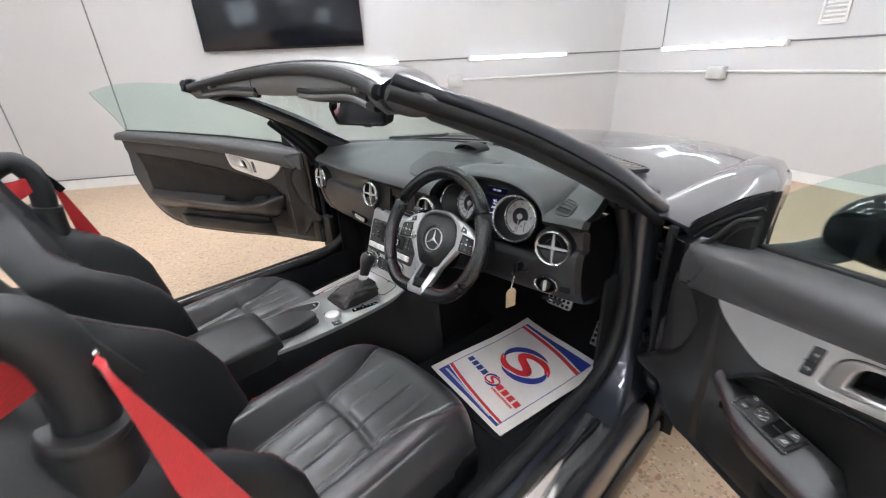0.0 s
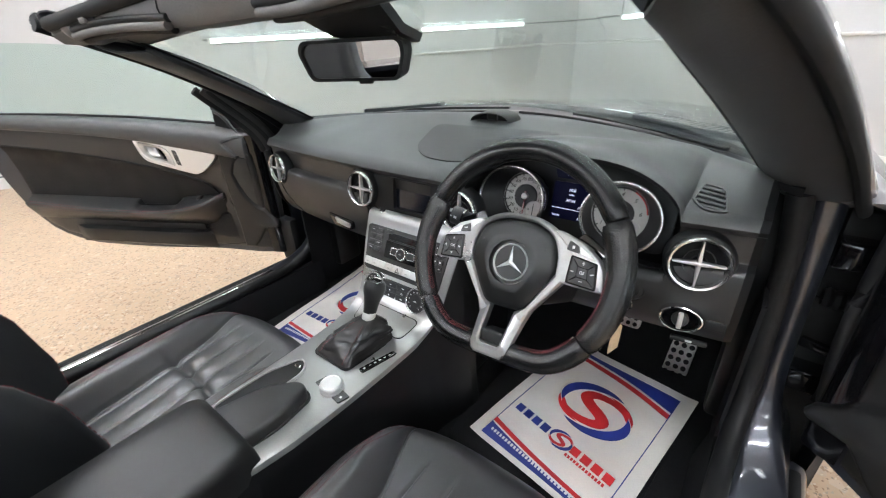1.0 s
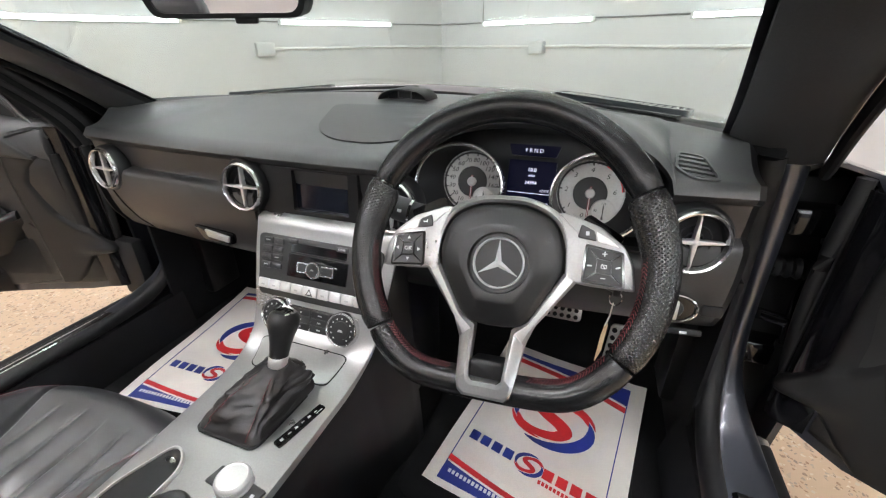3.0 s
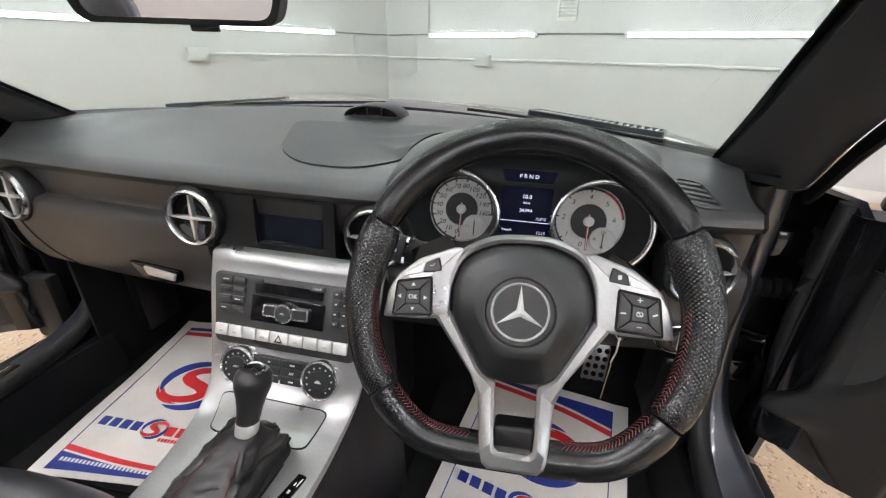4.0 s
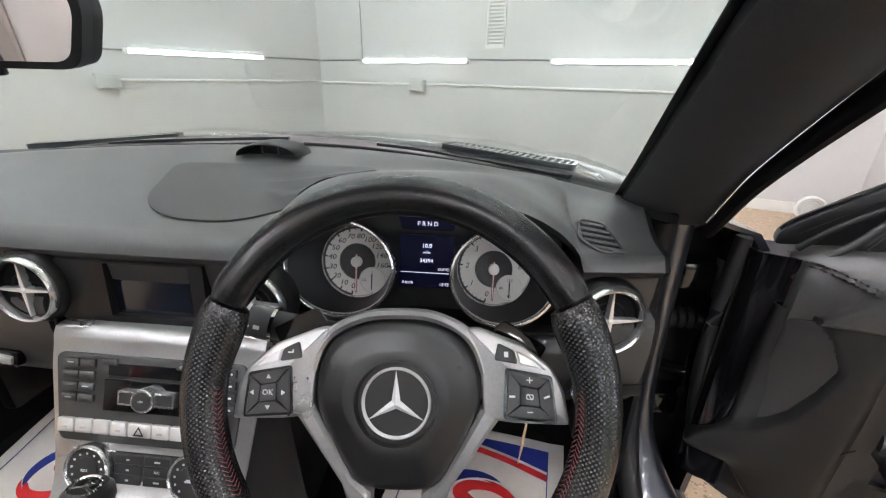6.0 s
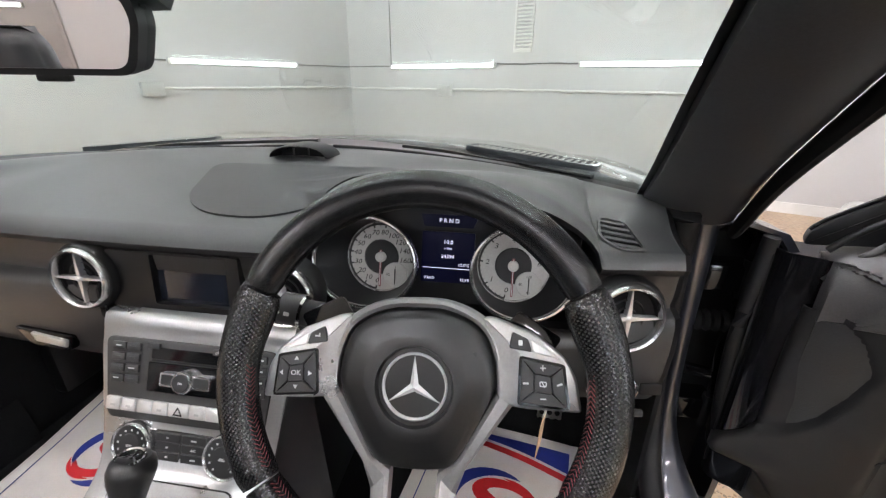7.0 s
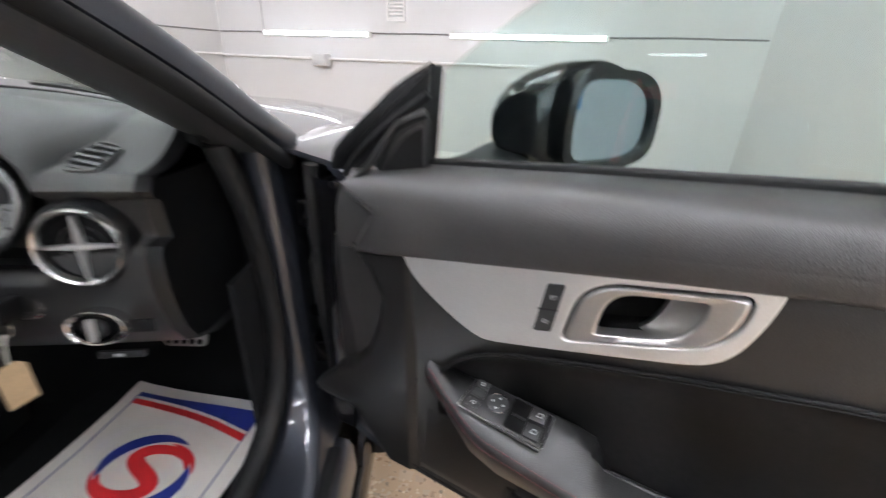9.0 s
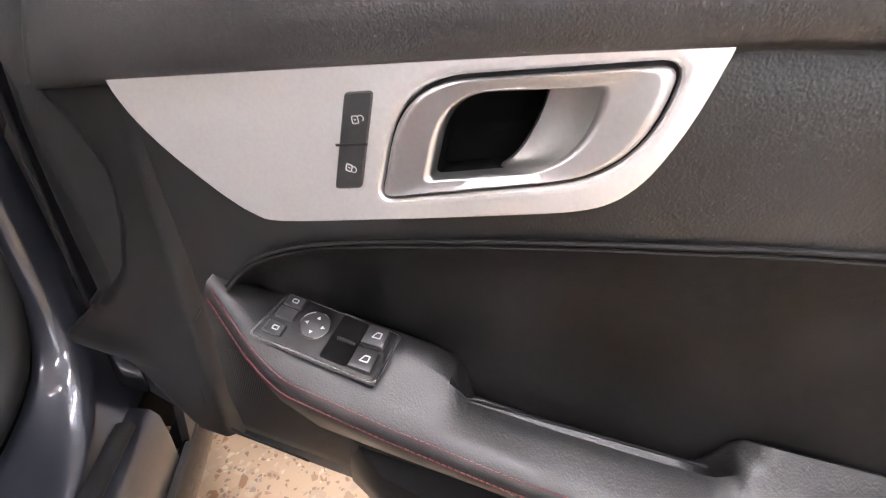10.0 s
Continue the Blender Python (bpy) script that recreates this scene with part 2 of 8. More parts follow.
def sheet(rows, close_u=False, close_v=False, cap=False):
    """Quads over rows of points; close_u joins the last row to the first, close_v each row's end to its start."""
    bm = bmesh.new()
    grid = [[bm.verts.new(p) for p in row] for row in rows]
    nu, nv = len(grid), len(grid[0])
    for i in range(nu if close_u else nu - 1):
        for j in range(nv if close_v else nv - 1):
            a, b = grid[i], grid[(i + 1) % nu]
            bm.faces.new((a[j], a[(j + 1) % nv], b[(j + 1) % nv], b[j]))
    if cap and close_v:
        bm.faces.new(grid[0])
        bm.faces.new(grid[-1])
    return bm


def thick(rows, depth):
    """A sheet of rows with a thickness: depth is a vector, or a function of the row and column."""
    push = depth if callable(depth) else (lambda i, j: Vector(depth))
    back = [[Vector(p) + push(i, j) for j, p in enumerate(row)] for i, row in enumerate(rows)]
    bm = bmesh.new()
    a = [[bm.verts.new(p) for p in row] for row in rows]
    b = [[bm.verts.new(p) for p in row] for row in back]
    nu, nv = len(a), len(a[0])
    for g, flip in ((a, False), (b, True)):
        for i in range(nu - 1):
            for j in range(nv - 1):
                q = (g[i][j], g[i][j + 1], g[i + 1][j + 1], g[i + 1][j])
                bm.faces.new(q[::-1] if flip else q)
    for i in range(nu - 1):
        for j in (0, nv - 1):
            bm.faces.new((a[i][j], a[i + 1][j], b[i + 1][j], b[i][j]))
    for j in range(nv - 1):
        for i in (0, nu - 1):
            bm.faces.new((a[i][j], a[i][j + 1], b[i][j + 1], b[i][j]))
    return bm


def spline(pts, n=8, closed=False):
    """Catmull-Rom points through pts, of any dimension."""
    p = [np.array(q, float) for q in pts]
    k = len(p)
    out = []
    for i in range(k if closed else k - 1):
        a, b, c, d = (p[(i + o) % k] if closed else p[min(max(i + o, 0), k - 1)] for o in (-1, 0, 1, 2))
        for s in range(n):
            t = s / n
            out.append(tuple(0.5 * (2 * b + (c - a) * t + (2 * a - 5 * b + 4 * c - d) * t * t + (3 * b - a - 3 * c + d) * t ** 3)))
    if not closed:
        out.append(tuple(p[-1]))
    return out


def rounded(pts, r, n=5):
    """A polygon with its corners rounded."""
    out = []
    k = len(pts)
    for i in range(k):
        a, b, c = (np.array(pts[(i + o) % k], float) for o in (-1, 0, 1))
        ua, uc = (a - b), (c - b)
        la, lc = np.linalg.norm(ua), np.linalg.norm(uc)
        q = min(r, 0.48 * la, 0.48 * lc)
        s, e = b + ua / la * q, b + uc / lc * q
        for j in range(n + 1):
            t = j / n
            out.append(tuple((1 - t) ** 2 * s + 2 * t * (1 - t) * b + t * t * e))
    return out


def rounded_each(pts, radii, n=10):
    """A polygon with a rounding of its own at each corner."""
    out = []
    k = len(pts)
    for i in range(k):
        a, b, c = (np.array(pts[(i + o) % k], float) for o in (-1, 0, 1))
        s, e = (b + (q - b) / np.linalg.norm(q - b) * radii[i] for q in (a, c))
        out += [tuple((1 - t) ** 2 * s + 2 * t * (1 - t) * b + t * t * e) for t in np.linspace(0, 1, n + 1)]
    return out


def rect(w, h, r=0.0, cx=0.0, cy=0.0):
    pts = [(cx - w / 2, cy - h / 2), (cx + w / 2, cy - h / 2), (cx + w / 2, cy + h / 2), (cx - w / 2, cy + h / 2)]
    return rounded(pts, r) if r else pts


def prism(outline, lo, hi, m=None, bevel=0.0, seg=2):
    """An outline in x, y drawn out from lo to hi along z, with its upper edge rounded over, laid by m."""
    m = m or Matrix.Identity(4)
    bm = bmesh.new()
    pts = [np.array(p, float) for p in outline]
    mid = sum(pts) / len(pts)
    k = len(pts)

    def inset(p, i, q):
        a, c = pts[i - 1], pts[(i + 1) % k]
        t = c - a
        t = t / (np.linalg.norm(t) + 1e-9)
        nrm = np.array([-t[1], t[0]])
        if area < 0:
            nrm = -nrm
        return p + nrm * q

    area = sum(pts[i][0] * pts[(i + 1) % k][1] - pts[(i + 1) % k][0] * pts[i][1] for i in range(k))
    levels = [(lo, 0.0)]
    if bevel:
        for s in range(seg + 1):
            an = s / seg * math.pi / 2
            levels.append((hi - bevel + bevel * math.sin(an), bevel * (1 - math.cos(an))))
    else:
        levels.append((hi, 0.0))
    rings = [[bm.verts.new(m @ Vector((*inset(p, i, q), z))) for i, p in enumerate(pts)] for z, q in levels]
    for a, b in zip(rings, rings[1:]):
        for i in range(k):
            bm.faces.new((a[i], a[(i + 1) % k], b[(i + 1) % k], b[i]))
    bm.faces.new(rings[0][::-1])
    bm.faces.new(rings[-1])
    return bm


def ringplate(outer, inner, lo, hi, m=None):
    """A plate with a hole: outer and inner outlines with the same number of points."""
    m = m or Matrix.Identity(4)
    rows = [[m @ Vector((*p, z)) for p in o] for o, z in ((outer, lo), (outer, hi), (inner, hi), (inner, lo))]
    return sheet(rows, close_u=True, close_v=True)


def block(size, m=None, bevel=0.004, seg=2):
    """A box about m's origin, with all its edges rounded."""
    bm = bmesh.new()
    bmesh.ops.create_cube(bm, size=1.0, matrix=Matrix.Diagonal((*size, 1)))
    if bevel:
        bmesh.ops.bevel(bm, geom=bm.edges[:], offset=bevel, segments=seg, profile=0.5, affect="EDGES")
    bm.transform(m or Matrix.Identity(4))
    return bm


def lathe(profile, m=None, seg=32):
    """Radius and height pairs, turned about z."""
    m = m or Matrix.Identity(4)
    rows = [[m @ Vector((r * math.cos(2 * math.pi * i / seg), r * math.sin(2 * math.pi * i / seg), z)) for i in range(seg)] for r, z in profile]
    bm = sheet(rows, close_v=True)
    if profile[0][0] < 1e-4 or profile[-1][0] < 1e-4:
        bmesh.ops.remove_doubles(bm, verts=bm.verts, dist=1e-6)
    return bm


def sweep(path, shape, closed=False, cap=True, up=(0, 0, 1), scale=None):
    """A cross-section (x across, y up) drawn along a path."""
    pts = [Vector(p) for p in path]
    n = len(pts)
    rows = []
    for i, p in enumerate(pts):
        t = (pts[(i + 1) % n] - pts[i - 1]) if closed else (pts[min(i + 1, n - 1)] - pts[max(i - 1, 0)])
        t.normalize()
        side = t.cross(Vector(up))
        if side.length < 1e-4:
            side = t.cross(Vector((1, 0, 0)))
        side.normalize()
        top = side.cross(t)
        k = scale(i / max(n - 1, 1)) if scale else 1.0
        sec = shape(i / max(n - 1, 1)) if callable(shape) else shape
        rows.append([p + side * (a * k) + top * (b * k) for a, b in sec])
    return sheet(rows, close_u=closed, close_v=True, cap=cap and not closed)


def ellipse(a, b, n=16):
    return [(a * math.cos(2 * math.pi * i / n), b * math.sin(2 * math.pi * i / n)) for i in range(n)]


def text_bm(words, size, m, depth=0.0004, align="CENTER"):
    """Lettering in the built-in font, as a thin mesh."""
    cu = bpy.data.curves.new("lettering", "FONT")
    cu.body, cu.size, cu.extrude, cu.align_x, cu.align_y, cu.resolution_u = words, size, depth, align, "CENTER", 2
    ob = new("lettering", cu)
    bpy.context.view_layer.update()
    mesh = bpy.data.meshes.new_from_object(ob.evaluated_get(bpy.context.evaluated_depsgraph_get()))
    bm = bmesh.new()
    bm.from_mesh(mesh)
    bm.transform(m)
    bpy.data.objects.remove(ob)
    bpy.data.meshes.remove(mesh)
    bpy.data.curves.remove(cu)
    return bm


def smoothstep(a, b, x):
    t = min(max((x - a) / (b - a), 0.0), 1.0)
    return t * t * (3 - 2 * t)


def lerp_table(table, x):
    return float(np.interp(x, [r[0] for r in table], [r[1] for r in table]))


# ---- the showroom ----
ANG_B = radians(-20.77)
BU, BN = V(math.cos(ANG_B), math.sin(ANG_B), 0), V(-math.sin(ANG_B), math.cos(ANG_B), 0)
B0 = V(0, 4.954, 0)
CORNER = B0 + BU * -1.90
ANG_A = radians(57)
AU = V(-math.cos(ANG_A), -math.sin(ANG_A), 0)
AN = V(AU.y, -AU.x, 0)        # out of the room
CORNER_R = B0 + BU * 4.02
BACK_Y, HIGH = -6.5, 3.4
END_A = CORNER + AU * 13.2
END_R = V(4.9, BACK_Y, 0)


def wall_slab(a, b, out, height=HIGH, t=0.16):
    return thick([[a, a + V(0, 0, height)], [b, b + V(0, 0, height)]], Vector(out) * t)


structure("floor", thick([[V(-12, -8, 0), V(-12, 8, 0)], [V(7, -8, 0), V(7, 8, 0)]], V(0, 0, -0.2)), TERRAZZO, "polished sandy terrazzo floor with brown stone chips", 0)
structure("ceiling", thick([[V(-12, -8, HIGH), V(-12, 8, HIGH)], [V(7, -8, HIGH), V(7, 8, HIGH)]], V(0, 0, 0.2)), CEILPAINT, "plain white painted ceiling", 0)
structure("wall_north", wall_slab(CORNER, CORNER_R, BN), WALLPAINT, "white painted wall with tube lamps and conduit", 0)
structure("wall_west", wall_slab(CORNER, END_A, AN), WALLPAINT, "white panelled wall with a television", 0)
dirc = (END_R - CORNER_R).normalized()
EU, EN = dirc, V(-dirc.y, dirc.x, 0)


def wall_piece(o, along, out, s0, s1, z0, z1):
    return thick([[o + along * q + V(0, 0, z) for z in (z0, z1)] for q in (s0, s1)], out * 0.16)


def pierced(o, along, out, length, holes):
    """A wall with rectangular openings (from, to, bottom, top), in order along it."""
    bits, at = [], 0.0
    for s0, s1, z0, z1 in holes:
        bits += [wall_piece(o, along, out, at, s0, 0, HIGH), wall_piece(o, along, out, s0, s1, 0, z0), wall_piece(o, along, out, s0, s1, z1, HIGH)]
        at = s1
    return joined(*bits, wall_piece(o, along, out, at, length, 0, HIGH))


FRAMEBLUE = material("blue_window_frame", (0.10, 0.22, 0.36), 0.4, grain=0.05, mottle=0.08)


def window(name, o, along, out, s0, s1, z0, z1):
    m = basis(o + along * ((s0 + s1) / 2) + out * 0.08 + V(0, 0, (z0 + z1) / 2), along, V(0, 0, 1))
    wide, high = s1 - s0, z1 - z0
    w = thing(name, m @ V(0, -high / 2, 0), "tall window with blue glazing bars", "window", "", "structure")
    bars = [block((0.06, high, 0.08), m @ pose(wide * k, 0, 0), 0.004) for k in (-0.5 + 0.03 / wide, -0.17, 0.17, 0.5 - 0.03 / wide)]
    bars += [block((wide - 0.12, 0.05, 0.07), m @ pose(0, high * k, 0), 0.004) for k in (-0.5 + 0.025 / high, -0.17, 0.17, 0.5 - 0.025 / high)]
    part("window_frame", joined(*bars), FRAMEBLUE, w)
    pane = part("pane", block((wide, high, 0.006), m @ pose(0, 0, 0.02), 0), CLEAR, w, "", 0)
    pane.visible_shadow = False


EAST_HOLES = [(4.5, 5.8, 0.7, 2.3)]
structure("wall_east", pierced(CORNER_R, EU, EN, (END_R - CORNER_R).length, EAST_HOLES), WALLPAINT, "white painted wall with one window", 0)
SOUTH0, SU, SN = V(END_A.x - 0.3, BACK_Y, 0), V(1, 0, 0), V(0, -1, 0)
# the first two, high up, are added out of sight for more daylight
SOUTH_HOLES = [(x0 - SOUTH0.x, x1 - SOUTH0.x, z0, z1) for x0, x1, z0, z1 in ((-7.4, -5.4, 2.45, 3.25), (-5.0, -3.7, 2.45, 3.25), (0.2, 2.6, 0.9, 2.9))]
structure("wall_south", pierced(SOUTH0, SU, SN, END_R.x + 0.2 - SOUTH0.x, SOUTH_HOLES), WALLPAINT, "white wall with windows and a wide grey door", 0)
window("window_1", CORNER_R, EU, EN, *EAST_HOLES[0])
for i, hole in enumerate(SOUTH_HOLES):
    window(f"window_{i + 2}", SOUTH0, SU, SN, *hole)
GREYDOOR = material("grey_door_paint", (0.33, 0.31, 0.295), 0.5, grain=0.04, mottle=0.06, mottle_scale=2.0)
gd_at = V(-2.52, BACK_Y + 0.03, 0)
door_1 = thing("door_1", gd_at, "wide plain grey door in the back wall", "door", "", "structure")
part("leaf", block((1.62, 0.05, 2.4), pose(gd_at.x, gd_at.y, 1.21), 0.004), GREYDOOR, door_1)
for x in (-0.835, 0.835):
    part("frame", block((0.05, 0.06, 2.45), pose(gd_at.x + x, gd_at.y, 1.225), 0.004), GREYDOOR, door_1)
DAYLIGHT = material("daylight_backdrop", (0.8, 0.85, 0.9), 0.9, emit=5.0, emit_color=(0.86, 0.94, 1.0))
structure("backdrop", sheet([[V(-11, BACK_Y - 1.2, -0.2), V(-11, BACK_Y - 1.2, 4.5)], [V(7, BACK_Y - 1.2, -0.2), V(7, BACK_Y - 1.2, 4.5)]]), DAYLIGHT, "bright overcast daylight outside the windows", 0)
structure("backdrop_east", sheet([[V(6.2, -5.0, -0.2), V(6.2, -5.0, 4.5)], [V(6.2, 2.5, -0.2), V(6.2, 2.5, 4.5)]]), DAYLIGHT, "bright overcast daylight outside the window", 0)


def on_b(s, z, out=0.0):
    return B0 + BU * s - BN * out + V(0, 0, z)


def on_a(s, z, out=0.0):
    return CORNER + AU * s - AN * out + V(0, 0, z)


# skirting and panel seams
structure("baseboard_north", thick([[on_b(-1.88, 0, 0.0), on_b(-1.88, 0.10, 0.0)], [on_b(4.0, 0, 0.0), on_b(4.0, 0.10, 0.0)]], -BN * 0.015), SKIRTING, "low white skirting along the wall", 0)
structure("baseboard_west", thick([[on_a(0.03, 0, 0.0), on_a(0.03, 0.12, 0.0)], [on_a(12.5, 0, 0.0), on_a(12.5, 0.12, 0.0)]], -AN * 0.02), SKIRTING, "white skirting with a dark top line", 0)
SEAM = material("dark_panel_joint", (0.16, 0.16, 0.16), 0.7, grain=0.1)
structure("trim_west", joined(*[block((0.014, 0.008, 3.4), basis(on_a(s, 1.76, 0.001), AU, AN), 0) for s in (6.57, 7.78)],
                              block((6.5, 0.010, 0.014), basis(on_a(9.0, 0.125, 0.021), AU, V(0, 0, 1)) @ pose(0, 0, 0, 90), 0)), SEAM, "dark vertical panel joints in the white wall", 0)


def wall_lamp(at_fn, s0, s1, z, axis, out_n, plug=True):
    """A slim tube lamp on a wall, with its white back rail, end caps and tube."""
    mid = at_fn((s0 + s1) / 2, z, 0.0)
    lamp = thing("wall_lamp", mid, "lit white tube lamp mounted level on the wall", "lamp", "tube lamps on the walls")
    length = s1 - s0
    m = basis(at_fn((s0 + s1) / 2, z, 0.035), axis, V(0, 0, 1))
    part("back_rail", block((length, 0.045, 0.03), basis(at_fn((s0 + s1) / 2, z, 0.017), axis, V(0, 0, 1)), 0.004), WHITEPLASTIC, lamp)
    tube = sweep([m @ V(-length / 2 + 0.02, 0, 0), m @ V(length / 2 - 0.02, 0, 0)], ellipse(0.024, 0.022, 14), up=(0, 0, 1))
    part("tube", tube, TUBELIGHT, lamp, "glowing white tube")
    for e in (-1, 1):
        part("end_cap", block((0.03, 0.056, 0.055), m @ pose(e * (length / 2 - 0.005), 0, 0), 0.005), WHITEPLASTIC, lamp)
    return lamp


for s0, s1 in ((-1.17, 0.27), (1.21, 2.74)):
    wall_lamp(on_b, s0, s1, 1.287, BU, BN)
for s0, s1 in ((0.83, 2.23), (3.17, 4.54)):
    wall_lamp(on_a, s0, s1, 1.29, AU, AN)
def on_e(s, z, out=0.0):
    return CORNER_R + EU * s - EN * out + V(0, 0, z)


# two unseen lamps added on the east wall to brighten the room
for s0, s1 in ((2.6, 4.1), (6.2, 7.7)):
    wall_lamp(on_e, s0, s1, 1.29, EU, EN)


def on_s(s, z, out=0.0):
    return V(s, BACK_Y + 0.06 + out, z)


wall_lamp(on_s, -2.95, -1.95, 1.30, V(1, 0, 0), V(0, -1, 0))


def ceiling_lamp(x, y, along):
    lamp = thing("ceiling_lamp", (x, y, HIGH), "lit twin tube lamp on the ceiling", "lamp", "tube lamps on the ceiling")
    m = pose(x, y, HIGH - 0.06, 0, 0, along)
    part("housing", block((1.5, 0.16, 0.05), m @ pose(0, 0, 0.034), 0.006), WHITEPLASTIC, lamp)
    for k in (-0.045, 0.045):
        part("tube", sweep([m @ V(-0.72, k, -0.02), m @ V(0.72, k, -0.02)], ellipse(0.016, 0.016, 10)), CEILTUBE, lamp, "glowing white tube")


for x, y in ((-3.2, 1.9), (-0.9, 2.9), (0.9, 1.1), (-3.0, -0.4), (-0.9, 0.5), (1.3, -0.5), (-2.8, -2.4), (-0.6, -1.6), (1.8, -1.8), (-2.8, -4.6), (0.4, -4.4), (3.4, -3.9)):
    ceiling_lamp(x, y, -20)


def pipe(name, pts, r, mat, label):
    return structure(name, sweep(pts, ellipse(r, r, 10)), mat, label)


def jitter(fn, a, b, z, out, seed):
    rng = random.Random(seed)
    n = max(2, int(abs(b - a) / 0.7))
    return [fn(a + (b - a) * i / n, z + rng.uniform(-0.004, 0.004), out) for i in range(n + 1)]


GREYCABLE = material("grey_cable", (0.19, 0.185, 0.18), 0.5, grain=0.05)
pipe("trim_lamp_cable", jitter(on_b, -1.87, 4.0, 1.30, 0.008, 3), 0.008, GREYCABLE, "grey lamp cable along the wall")
pipe("trim_lamp_cable_west", jitter(on_a, 0.02, 4.6, 1.30, 0.008, 4), 0.008, GREYCABLE, "grey lamp cable along the wall")
pipe("trim_conduit", jitter(on_b, -1.87, 2.55, 1.025, 0.020, 5), 0.014, CONDUIT, "white conduit along the wall")
pipe("trim_conduit_west", jitter(on_a, 0.02, 2.4, 1.035, 0.020, 6), 0.014, CONDUIT, "white conduit along the wall")
pipe("trim_drop_cable", [on_b(-1.20, 3.38, 0.006), on_b(-1.203, 2.2, 0.006), on_b(-1.197, 1.30, 0.006)], 0.005, GREYCABLE, "thin grey cable dropping to a lamp")


def junction_box(fn, s, z, axis):
    m = basis(fn(s, z, 0.05), axis, V(0, 0, 1))
    box = thing("junction_box", fn(s, z, 0.0), "square grey junction box on the wall conduit", "junction box", "junction boxes")
    part("body", block((0.19, 0.13, 0.09), m, 0.008), GREYBOX, box)
    part("lid", block((0.175, 0.115, 0.012), m @ pose(0, 0, 0.051), 0.004), GREYBOX, box)
    for x in (-0.075, 0.075):
        part("screw", lathe([(0.006, 0), (0.006, 0.003), (0.0, 0.0035)], m @ pose(x, 0.045, 0.056), 10), CONDUIT, box)


junction_box(on_b, -0.372, 1.015, BU)
junction_box(on_b, 2.62, 0.965, BU)
junction_box(on_a, 2.43, 1.025, AU)

# louvred vent high on the wall
vent = thing("wall_vent", on_b(0.575, 1.43, 0), "white louvred vent grille on the wall", "vent")
m = basis(on_b(0.575, 1.75, 0.012), BU, V(0, 0, 1))
part("frame", ringplate(rect(0.21, 0.66, 0.006), rect(0.17, 0.62, 0.006), -0.01, 0.01, m), CONDUIT, vent)
part("backing", block((0.18, 0.63, 0.004), m @ pose(0, 0, -0.008), 0), GREYBOX, vent)
for k in range(18):
    part("slat", block((0.172, 0.02, 0.004), m @ pose(0, -0.30 + 0.035 * k, 0.0, -35), 0), CONDUIT, vent, "", 0)

# television
tv = thing("television", on_a(4.51, 1.50, 0), "large black wall-mounted television, switched off", "television")
m = basis(on_a(4.51, 2.02, 0.06), -AU, V(0, 0, 1))
part("body", block((1.86, 1.05, 0.05), m, 0.008), PLASTIC, tv)
part("screen", block((1.83, 1.01, 0.006), m @ pose(0, 0.005, 0.026), 0.002), TVBLACK, tv, "glossy black screen")
part("bracket", block((0.5, 0.3, 0.04), m @ pose(0, 0, -0.04), 0.004), PLASTIC, tv)

# small white fan on the floor by the wall
fan = thing("desk_fan", on_b(3.62, 0, 0.35), "small round white fan heater standing on the floor", "fan")
m = basis(on_b(3.62, 0.135, 0.35), BU, V(0, 0, 1))
part("body", lathe([(0.0, -0.06), (0.07, -0.06), (0.105, -0.03), (0.11, 0.02), (0.10, 0.03), (0.09, 0.03)], m, 28), WHITEPLASTIC, fan)
part("grille", joined(*[lathe([(r, 0.026), (r + 0.004, 0.03), (r + 0.008, 0.026)], m, 24) for r in (0.015, 0.035, 0.055, 0.075)]), CONDUIT, fan)
part("foot", block((0.16, 0.03, 0.12), m @ pose(0, -0.118, 0), 0.008), WHITEPLASTIC, fan)

# ---- the car: body ----
car = thing("convertible_car", (0, 0.3, 0), "dark grey two-seat convertible with its roof down and both doors open", "car")


def base_y(x):
    """Where dash and windscreen meet, seen from above."""
    return 0.615 - 0.62 * x * x


def hood_z(x, y):
    z = 0.952 - 0.036 * (x / 0.6) ** 2 - 0.02 * max(abs(x) - 0.6, 0) / 0.2
    return z - 0.055 * (y - 0.7) - 0.05 * max(y - 0.9, 0) ** 2 - 0.5 * max(y - 1.9, 0) ** 2


# bonnet, with a lip at the windscreen and a raised ridge down each side
rows = []
for i in range(41):
    x = -0.74 + 1.48 * i / 40
    ya = base_y(x) + 0.11
    row = []
    for j in range(41):
        y = ya + (2.15 - ya) * (j / 40) ** 1.6
        lip = (0.020 * smoothstep(0.0, 0.12, y - ya) - 0.008) * (1 - smoothstep(0.15, 0.60, y - ya)) * (1 - smoothstep(0.66, 0.73, abs(x)))
        ridge = 0.005 * math.exp(-((abs(x) - 0.42 - 0.04 * (y - 0.7)) / 0.05) ** 2)
        row.append(V(x, y, hood_z(x, y) - 0.012 + ridge + lip))
    rows.append(row)
bonnet = part("bonnet", thick(rows, V(0, 0, -0.02)), PAINT, car, "dark grey metallic bonnet")

